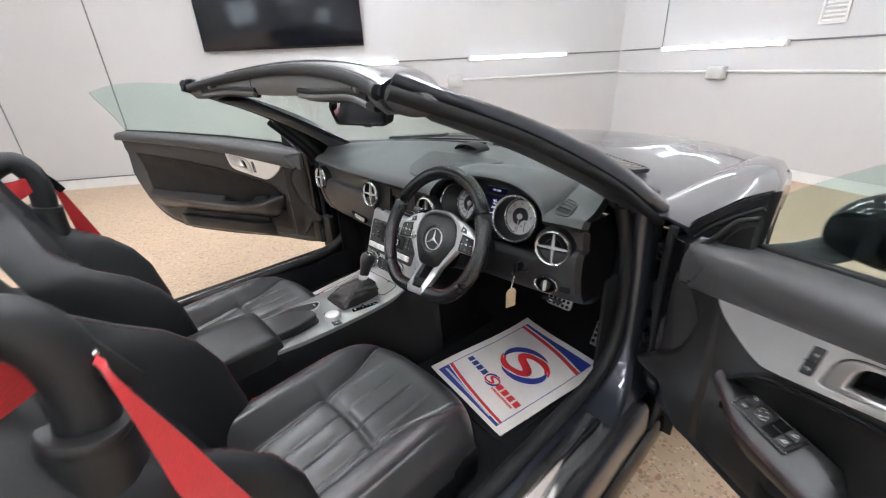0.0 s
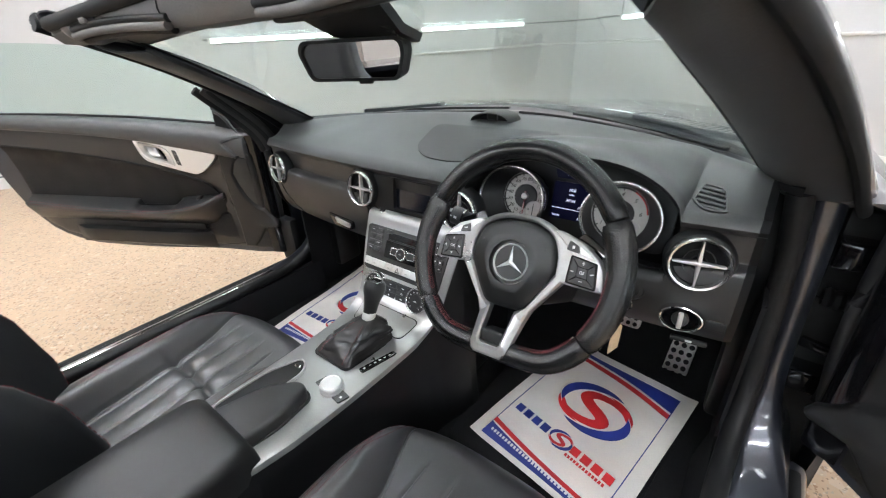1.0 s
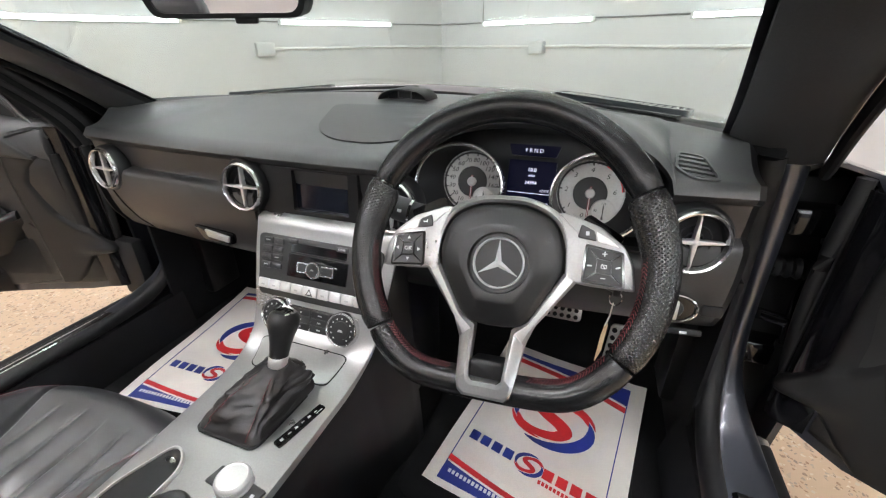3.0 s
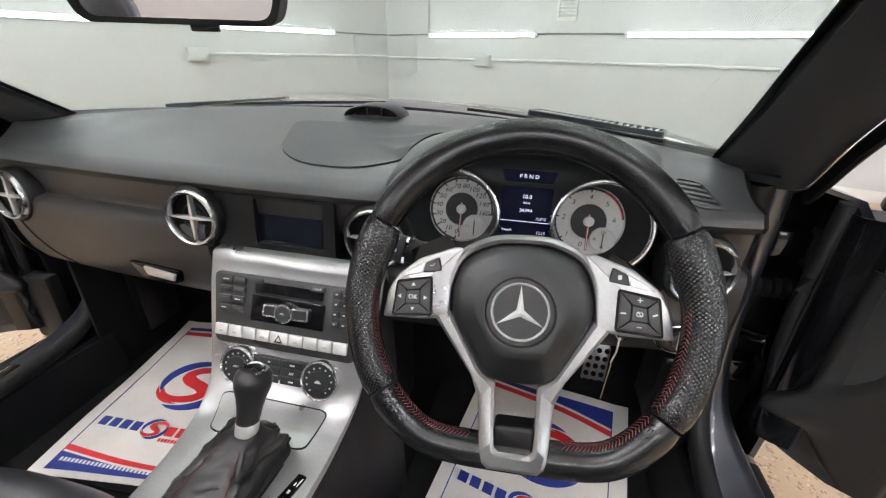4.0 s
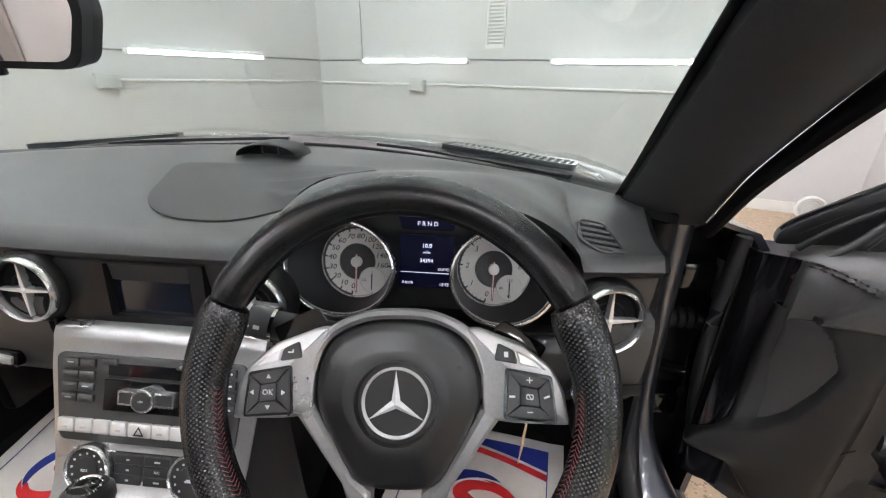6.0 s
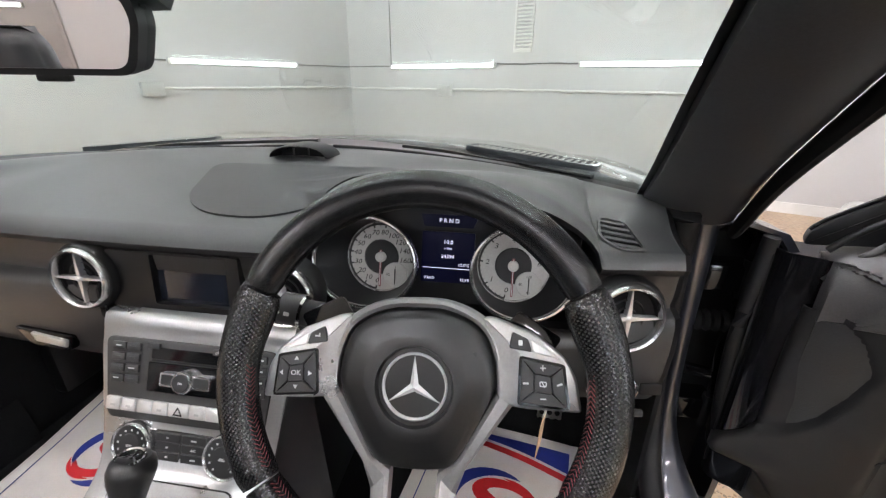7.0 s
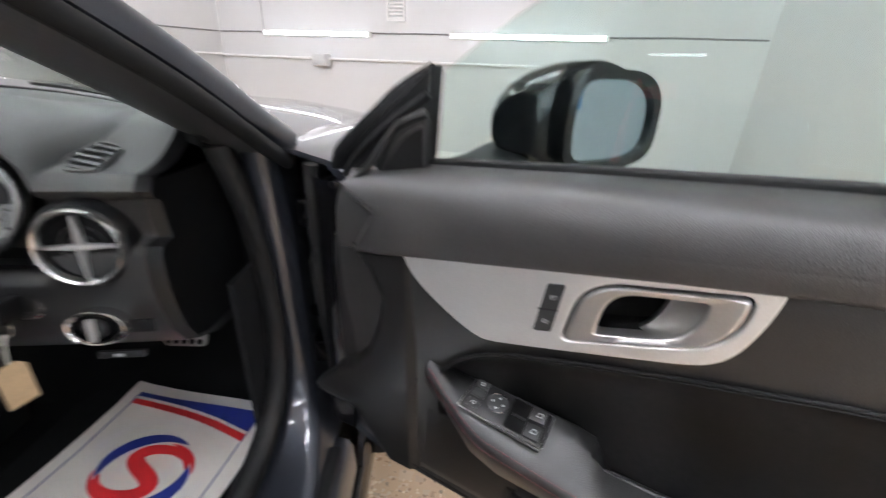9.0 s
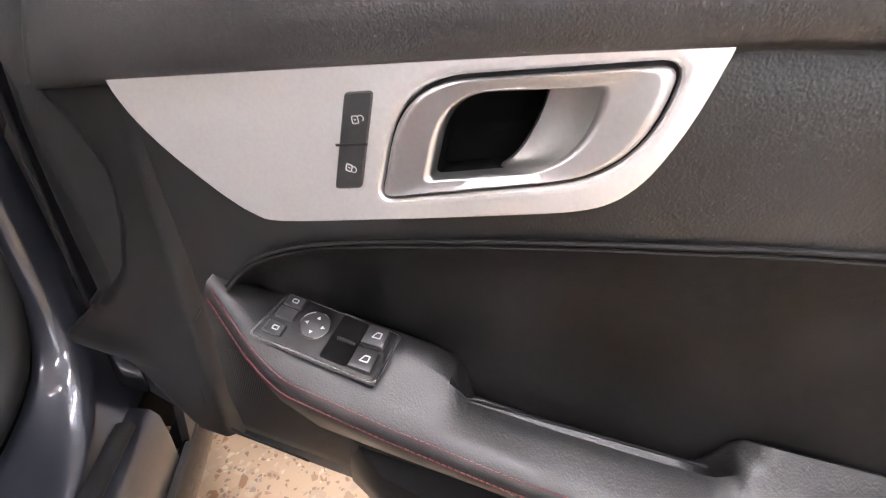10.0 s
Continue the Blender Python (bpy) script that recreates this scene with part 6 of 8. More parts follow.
def flap_sheet(grow, lift):
    rows = []
    for v in np.linspace(0, 1, 29):
        y = 0.0015 - grow + (0.0545 + 2 * grow) * v
        near = max(0.0, abs(2 * v - 1) - 0.70) / 0.30
        cut = 0.012 * (1 - math.sqrt(max(0.0, 1 - near ** 2)))
        l, r = -0.074 - 0.013 * v - grow + cut, 0.080 + 0.014 * v + grow - cut
        rows.append([on_slope(l + (r - l) * u, y, lift) for u in np.linspace(0, 1, 15)])
    return thick(rows, V(0, 0, -0.003))


part("flap_gap", flap_sheet(0.0018, 0.0012), RUBBER, console, "", 30)
part("ash_flap", flap_sheet(0.0, 0.0024), SILVER, console, "satin silver storage flap", 40)

# gear lever with its gathered leather gaiter
GAITER = material("gaiter_leather", (0.0135, 0.0120, 0.0120), 0.36, grain=0.15, mottle=0.25, mottle_scale=30, bump=0.15, bump_scale=700, cells=True)
rng = random.Random(7)
base_o = rounded([(-0.058, -0.132), (0.052, -0.132), (0.066, 0.002), (-0.050, 0.008)], 0.016, 6)
neck = V(0.022, -0.028, 0.600)
base_d = [base_o[int(i)] if i == int(i) else tuple(np.array(base_o[int(i)]) * (1 - i % 1) + np.array(base_o[(int(i) + 1) % len(base_o)]) * (i % 1)) for i in np.arange(0, len(base_o), 0.2)]
nb = len(base_d)
rows = []
for k in range(31):
    t = k / 30
    cx, cy = 0.004 + (neck.x - 0.004) * t, -0.062 + (neck.y + 0.062) * t
    z = 0.538 + 0.062 * (t ** 0.85)
    row = []
    for i, (x, y) in enumerate(base_d):
        dx, dy = x - 0.004, y + 0.062
        rr = math.hypot(dx, dy)
        a = math.atan2(dy, dx)
        target = 0.0165
        sh = (1 - t) ** 0.80 * (1 + 0.16 * math.sin(math.pi * t))
        r = target + (rr - target) * sh
        mid = math.sin(math.pi * min(t * 1.05, 1)) ** 0.8
        n1 = abs(noise.noise(V(1.6 * math.cos(a) + 3, 1.6 * math.sin(a), t * 2.4 + 0.6 * math.sin(2 * a))))
        n2 = abs(noise.noise(V(4.2 * math.cos(a), 4.2 * math.sin(a) + 7, t * 4.5)))
        r += (0.008 - 0.030 * (0.35 - min(n1, 0.35)) / 0.35 * 0.45 - 0.007 * (0.3 - min(n2, 0.3)) / 0.3) * mid
        row.append(V(cx + dx / rr * r, cy + dy / rr * r, z + 0.005 * noise.noise(V(2.5 * math.cos(a), 2.5 * math.sin(a), t * 5)) * mid))
    rows.append(row)
lever = part("gear_lever", sheet(rows, close_v=True, cap=True), GAITER, car, "gear lever with a gathered black leather gaiter", 60)
part("gaiter_frame", ringplate([(0.004 + (x - 0.004) * 1.03, -0.062 + (y + 0.062) * 1.03) for x, y in base_o], [(0.004 + (x - 0.004) * 0.97, -0.062 + (y + 0.062) * 0.97) for x, y in base_o], 0.532, 0.5395), RUBBER, lever)
axis = (V(0.027, 0.002, 0.674) - neck).normalized()
lm = Matrix.Translation(neck) @ V(0, 0, 1).rotation_difference(axis).to_matrix().to_4x4()
part("collar", lathe([(0.0145, -0.004), (0.0150, 0.0), (0.0150, 0.013), (0.0140, 0.015)], lm, 28), BRUSHED, lever, "bright collar")
part("knob", lathe([(0.0140, 0.013), (0.0145, 0.020), (0.0160, 0.035), (0.0190, 0.050), (0.0225, 0.062), (0.0235, 0.072), (0.0215, 0.082), (0.0165, 0.0875), (0.0, 0.0885)], lm @ Matrix.Diagonal((1, 1.12, 1, 1)), 32), LEATHER, lever, "black leather gear knob")
kt = lm @ pose(0.0, -0.004, 0.0845, 14)
part("badge", lathe([(0.0155, -0.003), (0.0158, 0.0035), (0.0140, 0.005), (0.0128, 0.004), (0.0, 0.0035)], kt, 28), GLOSS, lever)
part("badge_ring", lathe([(0.0128, 0.004), (0.0140, 0.0056), (0.0158, 0.004)], kt, 28), CHROME, lever)
for k in range(3):
    part("badge_arm", prism([(0.0022, 0.0018), (0.0022, -0.0018), (0.0125, 0.0)], 0.0035, 0.0048, kt @ pose(0, 0, 0, 0, 0, 90 + 120 * k)), CHROME, lever, "", 0)
out = []
front_i = min(range(nb), key=lambda i: base_d[i][1] + 0.3 * abs(base_d[i][0] - 0.004))
for k in (0, 1):
    path = []
    for t in np.linspace(0.05, 0.92, 22):
        i = (front_i + (-3 if k else 3)) % nb
        j = min(int(t * 30), 29)
        path.append(rows[j][i].lerp(rows[j + 1][i], t * 30 - j) + V(0, -0.0010, 0.0010))
    for a, b in zip(path[:-1:1], path[1::1]):
        out.append(sweep([a, a.lerp(b, 0.7)], ellipse(0.0007, 0.0007, 4)))
part("stitching", joined(*out), REDTHREAD, lever, "red seam stitching", 0)

# gear position strip, rotary knob, cup holder, sliding lid
gs = basis(V(0.088, -0.072, 0.5365), V(0.97, -0.25, 0), V(0.18, 0.98, 0))
strip = part("gear_strip", prism(rect(0.0155, 0.088, 0.004), -0.002, 0.0022, gs, 0.001, 1), GLOSS, console, "black gear position strip with white marks")
marks = [block((0.0045, 0.0045, 0.0004), gs @ pose(0, -0.034 + 0.0, 0.0024), 0)]
for k in range(5):
    marks.append(block((0.0035 if k % 2 else 0.0016, 0.0048, 0.0004), gs @ pose(0, -0.020 + 0.012 * k, 0.0024), 0))
marks.append(block((0.0012, 0.012, 0.0004), gs @ pose(0.004, 0.032, 0.0024), 0))
part("marks", joined(*marks), GLYPH, strip, "white marks", 0)
rm = pose(0.066, -0.180, 0.5365)
rot = part("rotary_controller", lathe([(0.0240, -0.001), (0.0240, 0.004), (0.0232, 0.005), (0.0232, 0.012), (0.0220, 0.0150), (0.0195, 0.0168), (0.0180, 0.0158), (0.0100, 0.0172), (0.0, 0.0176)], rm, 44), BRUSHED, console, "knurled silver rotary controller")
knurl = []
for k in range(48):
    an = 2 * math.pi * k / 48
    knurl.append(block((0.0008, 0.0010, 0.007), rm @ pose(0.0234 * math.cos(an), 0.0234 * math.sin(an), 0.009, 0, 0, math.degrees(an)), 0))
part("knurl", joined(*knurl), BRUSHED, rot, "", 0)
part("key_plate", prism(rounded([(-0.042, -0.010), (0.040, -0.018), (0.046, 0.006), (-0.036, 0.016)], 0.002, 2), -0.002, 0.0018, rm, 0.0006, 1), BUTTON, console, "black key plate round the controller")
part("key_mark", block((0.005, 0.0045, 0.0004), rm @ pose(0.034, -0.006, 0.0020), 0), GLYPH, console, "", 0)
cup = rounded([(-0.085, -0.352), (-0.020, -0.352), (-0.020, -0.185), (-0.055, -0.160), (-0.083, -0.235)], 0.022, 6)
part("cup_recess", prism(cup, 0.532, 0.5385), PLASTIC, console, "black recess", 20)
part("cup_rim", ringplate([(-0.052 + (x + 0.052) * 1.06, -0.26 + (y + 0.26) * 1.03) for x, y in cup], cup, 0.534, 0.542), BRUSHED, console, "bright cup recess rim")
part("release_button", lathe([(0.006, 0.0), (0.0055, 0.003), (0.0, 0.0035)], pose(-0.042, -0.185, 0.539) @ Matrix.Diagonal((1.6, 0.7, 1, 1)), 16), CHROME, console)
lid = rounded([(-0.055, -0.368), (0.056, -0.374), (0.064, -0.300), (0.052, -0.222), (0.022, -0.215), (-0.025, -0.262)], 0.020, 6)
part("lid_well", prism([(0.004 + (x - 0.004) * 1.06, -0.30 + (y + 0.30) * 1.04) for x, y in lid], 0.534, 0.5405), RUBBER, console)
part("sliding_lid", prism(lid, 0.538, 0.566, None, 0.009, 4), LEATHER, console, "padded black sliding lid")

# console sides and armrest
for sx in (1, -1):
    side = []
    for y, z in [(q[0], q[1]) for q in sp[4:]]:
        w = lerp_table(HWID, y)
        side.append([V(0.004 + sx * (w - 0.001), y, z - 0.010), V(0.004 + sx * (w + 0.004), y + 0.002, z - 0.03), V(0.004 + sx * (w + 0.010), y + 0.01, (z + 0.25) / 2), V(0.004 + sx * (w + 0.020), y + 0.02, 0.243)])
    part("console_side", thick(side, V(-sx * 0.006, 0, 0)), PLASTIC, car, "dark plastic console side")
part("console_core", block((0.22, 0.30, 0.50), pose(0.004, 0.31, 0.50), 0.01), PLASTIC, car)
rows = []
for k in range(19):
    y = -0.352 - 0.44 * k / 18
    w = 0.094 + 0.006 * smoothstep(0, 6, k)
    r = 1 - 0.5 * math.exp(-(k / 0.8) ** 2)
    y = -0.352 - 0.44 * (k / 18) ** 1.7
    near = max(0.0, 1 - (-0.352 - y) / 0.030)
    zt = 0.586 + 0.004 * math.sin(k / 18 * 3.1) - 0.030 * (1 - math.sqrt(1 - near ** 2))
    rows.append([V(0.002 + x * w, y, zt - d) for x, d in ((-1, 0.085), (-1, 0.025), (-0.96, 0.010), (-0.86, 0.002), (-0.5, 0.0), (0, -0.001), (0.5, 0.0), (0.86, 0.002), (0.96, 0.010), (1, 0.025), (1, 0.085))])
arm = part("armrest", sheet(rows, close_v=True, cap=True), LEATHER, car, "black leather centre armrest", 50)
part("armrest_base", block((0.205, 0.46, 0.27), pose(0.002, -0.59, 0.38), 0.012), PLASTIC, arm)

# ---- doors ----
HINGES = {1: (0.90, 0.33, -28.5), -1: (0.962, 0.305, -26.0)}      # hinge line and opening of each door
LINE = [(-0.06, 0.768), (0.004, 0.778), (0.11, 0.799), (0.30, 0.830), (0.48, 0.859), (0.70, 0.880), (0.95, 0.897), (1.30, 0.915)]      # seam under the upper pad
BELT = [(-0.06, 0.868), (0.0, 0.873), (0.113, 0.897), (0.30, 0.913), (0.53, 0.930), (0.90, 0.945), (1.345, 0.955)]
INSET = spline([(0.168, 0.632), (0.182, 0.650), (0.198, 0.6655), (0.2234, 0.6813), (0.2587, 0.6954), (0.2956, 0.706), (0.3614, 0.7216), (0.4324, 0.7368), (0.4938, 0.7484), (0.5878, 0.7648), (0.90, 0.806), (1.215, 0.832)], 5)
LOW = [(-0.06, 0.42), (0.0, 0.395), (0.06, 0.374), (0.25, 0.362), (0.60, 0.350), (0.931, 0.352), (1.10, 0.385), (1.20, 0.44), (1.28, 0.54), (1.335, 0.667)]

LOW_FAR = [(-0.06, 0.370), (0.0, 0.358), (0.06, 0.354)] + LOW[3:]


ARM_IN = [(0.146, 0.6235), (0.155, 0.623), (0.204, 0.620), (0.262, 0.617), (0.316, 0.612), (0.352, 0.608), (0.376, 0.601), (0.46, 0.596), (0.57, 0.594), (0.70, 0.596), (1.20, 0.602)]
ARM_OUT = [(0.146, 0.629), (0.187, 0.612), (0.246, 0.589), (0.338, 0.571), (0.432, 0.558), (0.508, 0.554), (0.70, 0.556), (1.20, 0.575)]


def arm_out(s):
    return 0.058 + 0.046 * smoothstep(0.135, 0.26, s) ** 0.7 - 0.022 * smoothstep(0.7, 1.2, s)


LEAD = [(0.395, 0.066), (0.425, 0.037), (0.470, 0.004), (0.486, -0.012), (0.490, -0.070), (0.502, -0.075), (0.517, -0.066), (0.545, -0.034), (0.570, -0.024), (0.685, -0.023), (0.747, -0.022), (0.792, -0.018)]      # front edge of the panel: height, distance along
CREASE = [(0.560, -0.03), (0.574, 0.006), (0.620, 0.045), (0.672, 0.064), (0.719, 0.074), (0.758, 0.053), (0.785, 0.026)]


def build_door(sx, label):
    low_edge = LOW if sx > 0 else LOW_FAR
    hx, hy, opening = HINGES[sx]
    DH = V(hx, hy, 0)
    DU = V(math.cos(radians(opening)), math.sin(radians(opening)), 0)
    DN = V(math.sin(radians(opening)), -math.cos(radians(opening)), 0)

    def P(s, d, z):
        p = DH + DU * s + DN * d
        return V(sx * p.x, p.y, z)

    def M(s, d, z, lean=0.0):
        """A frame on the door's inner face: x along the door, y up, z into the cabin."""
        m = Matrix(((sx * DU.x, 0, sx * DN.x, 0), (DU.y, 0, DN.y, 0), (0, 1, 0, 0), (0, 0, 0, 1)))
        o = P(s, d, z)
        m[0][3], m[1][3], m[2][3] = o.x, o.y, o.z
        return m @ Matrix.Rotation(radians(lean), 4, "X")

    D0 = M(0, 0, 0)
    # painted shell with its rolled edges
    ss = [-0.06, -0.03, 0.0, 0.03, 0.06, 0.12, 0.2, 0.3, 0.45, 0.6, 0.8, 0.95, 1.05, 1.12, 1.18, 1.23, 1.27, 1.30, 1.325, 1.34]
    rows = []
    for s in ss:
        top, low = lerp_table(BELT, s) - 0.012, lerp_table(low_edge, s) + 0.004
        if s > 1.335:
            low = 0.70
        rows.append([P(s, d, low + (top - low) * k) for d, k in ((0.030, 0.0), (0.0, -0.01), (-0.055, 0.0), (-0.085, 0.12), (-0.105, 0.45), (-0.105, 0.72), (-0.085, 0.93), (-0.045, 1.0), (-0.03, 0.99), (0.015, 0.97))])
    door = part("door", sheet(rows, close_v=True, cap=True), PAINT, car, label, 35)
    # hinge-side edge: seal and jamb face
    part("edge_seal", sweep([P(s, d, z) for s, d, z in spline([(-0.075, 0.018, 0.875), (-0.080, 0.016, 0.72), (-0.070, 0.014, 0.56), (-0.045, 0.014, low_edge[0][1] + 0.038), (0.02, 0.012, low_edge[1][1] + 0.006), (0.30, 0.010, 0.372), (0.80, 0.010, 0.362)], 6)], ellipse(0.010, 0.012, 10)), RUBBER, door, "black rubber door edge seal")
    part("edge_moulding", sweep([P(s, d, z) for s, d, z in spline([(-0.066, -0.03, 0.86), (-0.078, -0.035, 0.72), (-0.070, -0.04, 0.56), (-0.045, -0.05, 0.43)], 6)], ellipse(0.008, 0.028, 10)), GLOSS, door)
    # added black sheet: gives the painted end its dark reflection
    part("dark_end_sheet", thick([[P(-0.064, d, z) for z in (0.44, 0.55, 0.70, 0.80, 0.852)] for d in (0.026, -0.01, -0.05, -0.085)], DU * -0.005 if sx > 0 else V(-DU.x, DU.y, 0) * -0.005), RUBBER, door, "black sheet that darkens the door's front end")
    part("edge_cover", thick([[P(q, d, z) for z in np.linspace(low_edge[0][1] - 0.004, 0.862, 9)] for q, d in ((-0.066, -0.062), (-0.070, -0.030), (-0.069, 0.010), (-0.066, 0.026), (-0.056, 0.036), (-0.035, 0.040), (-0.005, 0.038))], (DN if sx > 0 else V(-DN.x, DN.y, 0)) * -0.003), GLOSS, door, "gloss black cover on the door's inner edge", 50)
    # inner carrier panel, in a leather colour that already holds its shade
    rows = []
    for s in [0.0, 0.02, 0.04, 0.1, 0.16, 0.166, 0.175, 0.19, 0.205, 0.22, 0.24, 0.27, 0.3, 0.319, 0.324, 0.36, 0.4, 0.432, 0.440, 0.46, 0.5, 0.6, 0.7, 0.8, 0.9, 1.0, 1.1, 1.18, 1.25, 1.30]:
        line, low = lerp_table(LINE, s), lerp_table(low_edge, s) + 0.015
        edge = smoothstep(-0.06, 0.02, s)
        prof_d = lambda k: lerp_table(((0.0, 0.018), (0.03, 0.034), (0.2, 0.040), (0.45, 0.044), (0.62, 0.048), (0.80, 0.054), (0.95, 0.058), (1.0, 0.056)), k)      # noqa: E731
        zi = lerp_table(INSET, max(s, 0.166)) + 0.003
        zs = list(np.linspace(low, 0.538, 12)) + [0.540] + list(np.linspace(0.56, zi - 0.0005, 6)) + [zi] + list(np.linspace(zi + 0.003, line, 22))
        zs = [max(low, min(z, line)) for z in zs]
        row = []
        for z in zs:
            deep = s > 0.165 and 0.539 < z < zi - 0.0002 or 0.322 < s < 0.436 and 0.764 + max(0.0, s - 0.40) * 0.4 < z < 0.838
            row.append(P(s, prof_d((z - low) / (line - low)) * (0.45 + 0.55 * edge) - (0.050 if deep else 0.0), z))
        rows.append(row)
    part("door_panel", thick(rows, -DN * 0.012 if sx > 0 else V(DN.x, -DN.y, 0) * 0.012), SHADEDSKIN, door, "black grained leather door panel", 50)
    # upper pad under the window
    rows = []
    prof = ((0.050, 0.0), (0.066, 0.02), (0.074, 0.10), (0.078, 0.35), (0.074, 0.65), (0.062, 0.86), (0.040, 0.97), (0.012, 1.0), (-0.006, 0.995))
    prof = spline(prof, 7)
    for s in [-0.016, -0.012] + list(np.arange(-0.008, 0.10, 0.004)) + [0.113, 0.2, 0.3, 0.4, 0.5, 0.65, 0.8, 0.95, 1.1, 1.2, 1.29, 1.33]:
        a, b = lerp_table(LINE, s), lerp_table(BELT, s)
        k0 = 0.35 + 0.5 * smoothstep(-0.017, 0.0, s) + 0.15 * smoothstep(0.0, 0.10, s)
        row = []
        for d, k in prof:
            z = a + (b - a) * k
            lip = lerp_table(((0.770, 0.020), (0.786, 0.031), (0.8255, 0.062), (0.845, 0.073), (0.850, 0.064), (0.860, 0.027), (0.868, -0.02)), z)
            dent = 0.011 * smoothstep(lip + 0.005, lip - 0.005, s) * smoothstep(0.766, 0.790, z)
            row.append(P(s, d * k0 - dent, z - 0.010 * smoothstep(0.01, -0.016, s) * k))
        rows.append(row)
    part("upper_pad", thick(rows, V(0, 0, -0.006)), PEBBLE, door, "pebbled black upper door pad", 50)
    part("belt_seal", sweep([P(s, -0.008, lerp_table(BELT, s) + 0.002) for s in np.linspace(0.10, 1.33, 24)], rect(0.016, 0.010, 0.003)), RUBBER, door)
    # recessed insert between pad and armrest
    up = INSET
    rows = []
    for s, z in up:
        low = min(lerp_table(ARM_IN, s) - 0.055 * smoothstep(0.37, 0.40, s) * (1 - smoothstep(0.58, 0.61, s)) - 0.008, z - 0.004)
        rows.append([P(s, 0.0575, z + 0.001), P(s, 0.0560, z - 0.002), P(s, 0.0520, z - (z - low) * 0.06)] + [P(s, 0.027 + 0.023 * (1 - q) ** 2.2, z - (z - low) * q) for q in (0.15, 0.3, 0.45, 0.6, 0.75, 0.9, 1.0)])
    part("insert", thick(rows, DN * -0.004 if sx > 0 else V(DN.x, -DN.y, 0) * 0.004), SUEDE, door, "dark brown-black worn fabric insert", 50)
    lip = [P(s, 0.0565, z + 0.0035) for s, z in up]
    part("insert_gap", sweep(lip, ellipse(0.0020, 0.0020, 8)), RUBBER, door)
    part("insert_lip", sweep([P(s, 0.0570, z - 0.0008) for s, z in up], ellipse(0.0015, 0.0015, 8)), SUEDE, door)
    # armrest: a shelf that swells from its tip, dips for the grip and runs on
    rows = []
    for s in [0.146, 0.150, 0.160, 0.175, 0.20, 0.23, 0.27, 0.31, 0.35, 0.372, 0.384, 0.392, 0.41, 0.46, 0.52, 0.56, 0.575, 0.582, 0.588, 0.594, 0.602, 0.62, 0.68, 0.76, 0.86, 0.96, 1.06, 1.14, 1.20]:
        k = smoothstep(0.140, 0.26, s) ** 0.7
        out = arm_out(s)
        z_in, z_out = lerp_table(ARM_IN, s), lerp_table(ARM_OUT, s)
        dip = 0.040 * smoothstep(0.376, 0.392, s) * (1 - smoothstep(0.578, 0.600, s))
        bot = min(0.49 + 0.11 * (1 - k), z_out - 0.03)
        rim = out - 0.020
        e = 0.030
        zr = z_out + 0.011
        rows.append([P(s, e - 0.004, z_in - 0.006 - dip), P(s, e, z_in - 0.001 - dip), P(s, e + 0.003, z_in + 0.0004 - dip), P(s, e + (rim - e) * 0.36, z_in + (zr - z_in) * 0.36 + 0.0020 - dip), P(s, e + (rim - e) * 0.46, z_in + (zr - z_in) * 0.46 + 0.0022 - dip * 0.30), P(s, e + (rim - e) * 0.75, z_in + (zr - z_in) * 0.75 + 0.0018 - dip * 0.12),
                     P(s, rim, z_out + 0.011 - dip * 0.05), P(s, out - 0.006, z_out + 0.006), P(s, out, z_out - 0.004), P(s, out - 0.002, z_out - 0.016), P(s, out - 0.014, (z_out + bot) / 2), P(s, 0.046, bot), P(s, 0.026, bot - 0.01)])
    arm_ob = part("armrest", sheet(rows, close_v=True, cap=True), LEATHER, door, "black leather armrest with red double stitching", 50)
    for off, hgt in ((-0.004, 0.0070), (0.0005, -0.0030)):
        st = []
        for s in np.arange(0.152, 1.18, 0.0050):
            pts = []
            for q in (s, s + 0.0036):
                out, z_out = arm_out(q), lerp_table(ARM_OUT, q)
                pts.append(P(q, out + off + 0.0004, z_out + hgt))
            st.append(sweep(pts, ellipse(0.0006, 0.0006, 4)))
        part("stitching", joined(*st), REDTHREAD, arm_ob, "red stitching", 0)
    # grip well liner
    part("grip_liner", block((0.185, 0.0025, 0.0016), M(0.482, 0.0535, 0.5795), 0.0006), PLASTIC, door)
    # lower bin with a lip
    rows = []
    for s in np.linspace(0.27, 1.02, 16):
        e = min(smoothstep(0.27, 0.34, s), 1 - smoothstep(0.92, 1.02, s))
        rows.append([P(s, 0.036, 0.455 + 0.01 * e), P(s, 0.036 + 0.040 * e, 0.452 + 0.004 * e), P(s, 0.038 + 0.044 * e, 0.440), P(s, 0.038 + 0.036 * e, 0.400), P(s, 0.034, 0.372)])
    part("door_bin", thick(rows, V(0, 0, -0.004)), PLASTIC, door, "black door bin")
    # solid dark bar standing in for the shade above the bin
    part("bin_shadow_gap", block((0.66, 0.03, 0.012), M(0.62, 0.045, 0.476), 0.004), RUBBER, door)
    # ribbed speaker field below the armrest
    ribs = []
    for k in range(96):
        q = 0.140 + 0.0023 * k
        ribs.append(sweep([P(q, 0.0446, 0.425 + 0.00025 * k), P(q + 0.004, 0.0461, 0.545 + 0.0002 * k)], rect(0.0010, 0.0004), up=DN))
    part("speaker_ribs", joined(*ribs), SHADEDSKIN, door, "fine ribbed speaker cover", 0)
    # moulding at the hinge end: a shallow shield-shaped recess, a rolled front edge and a horn at its foot
    rows = []
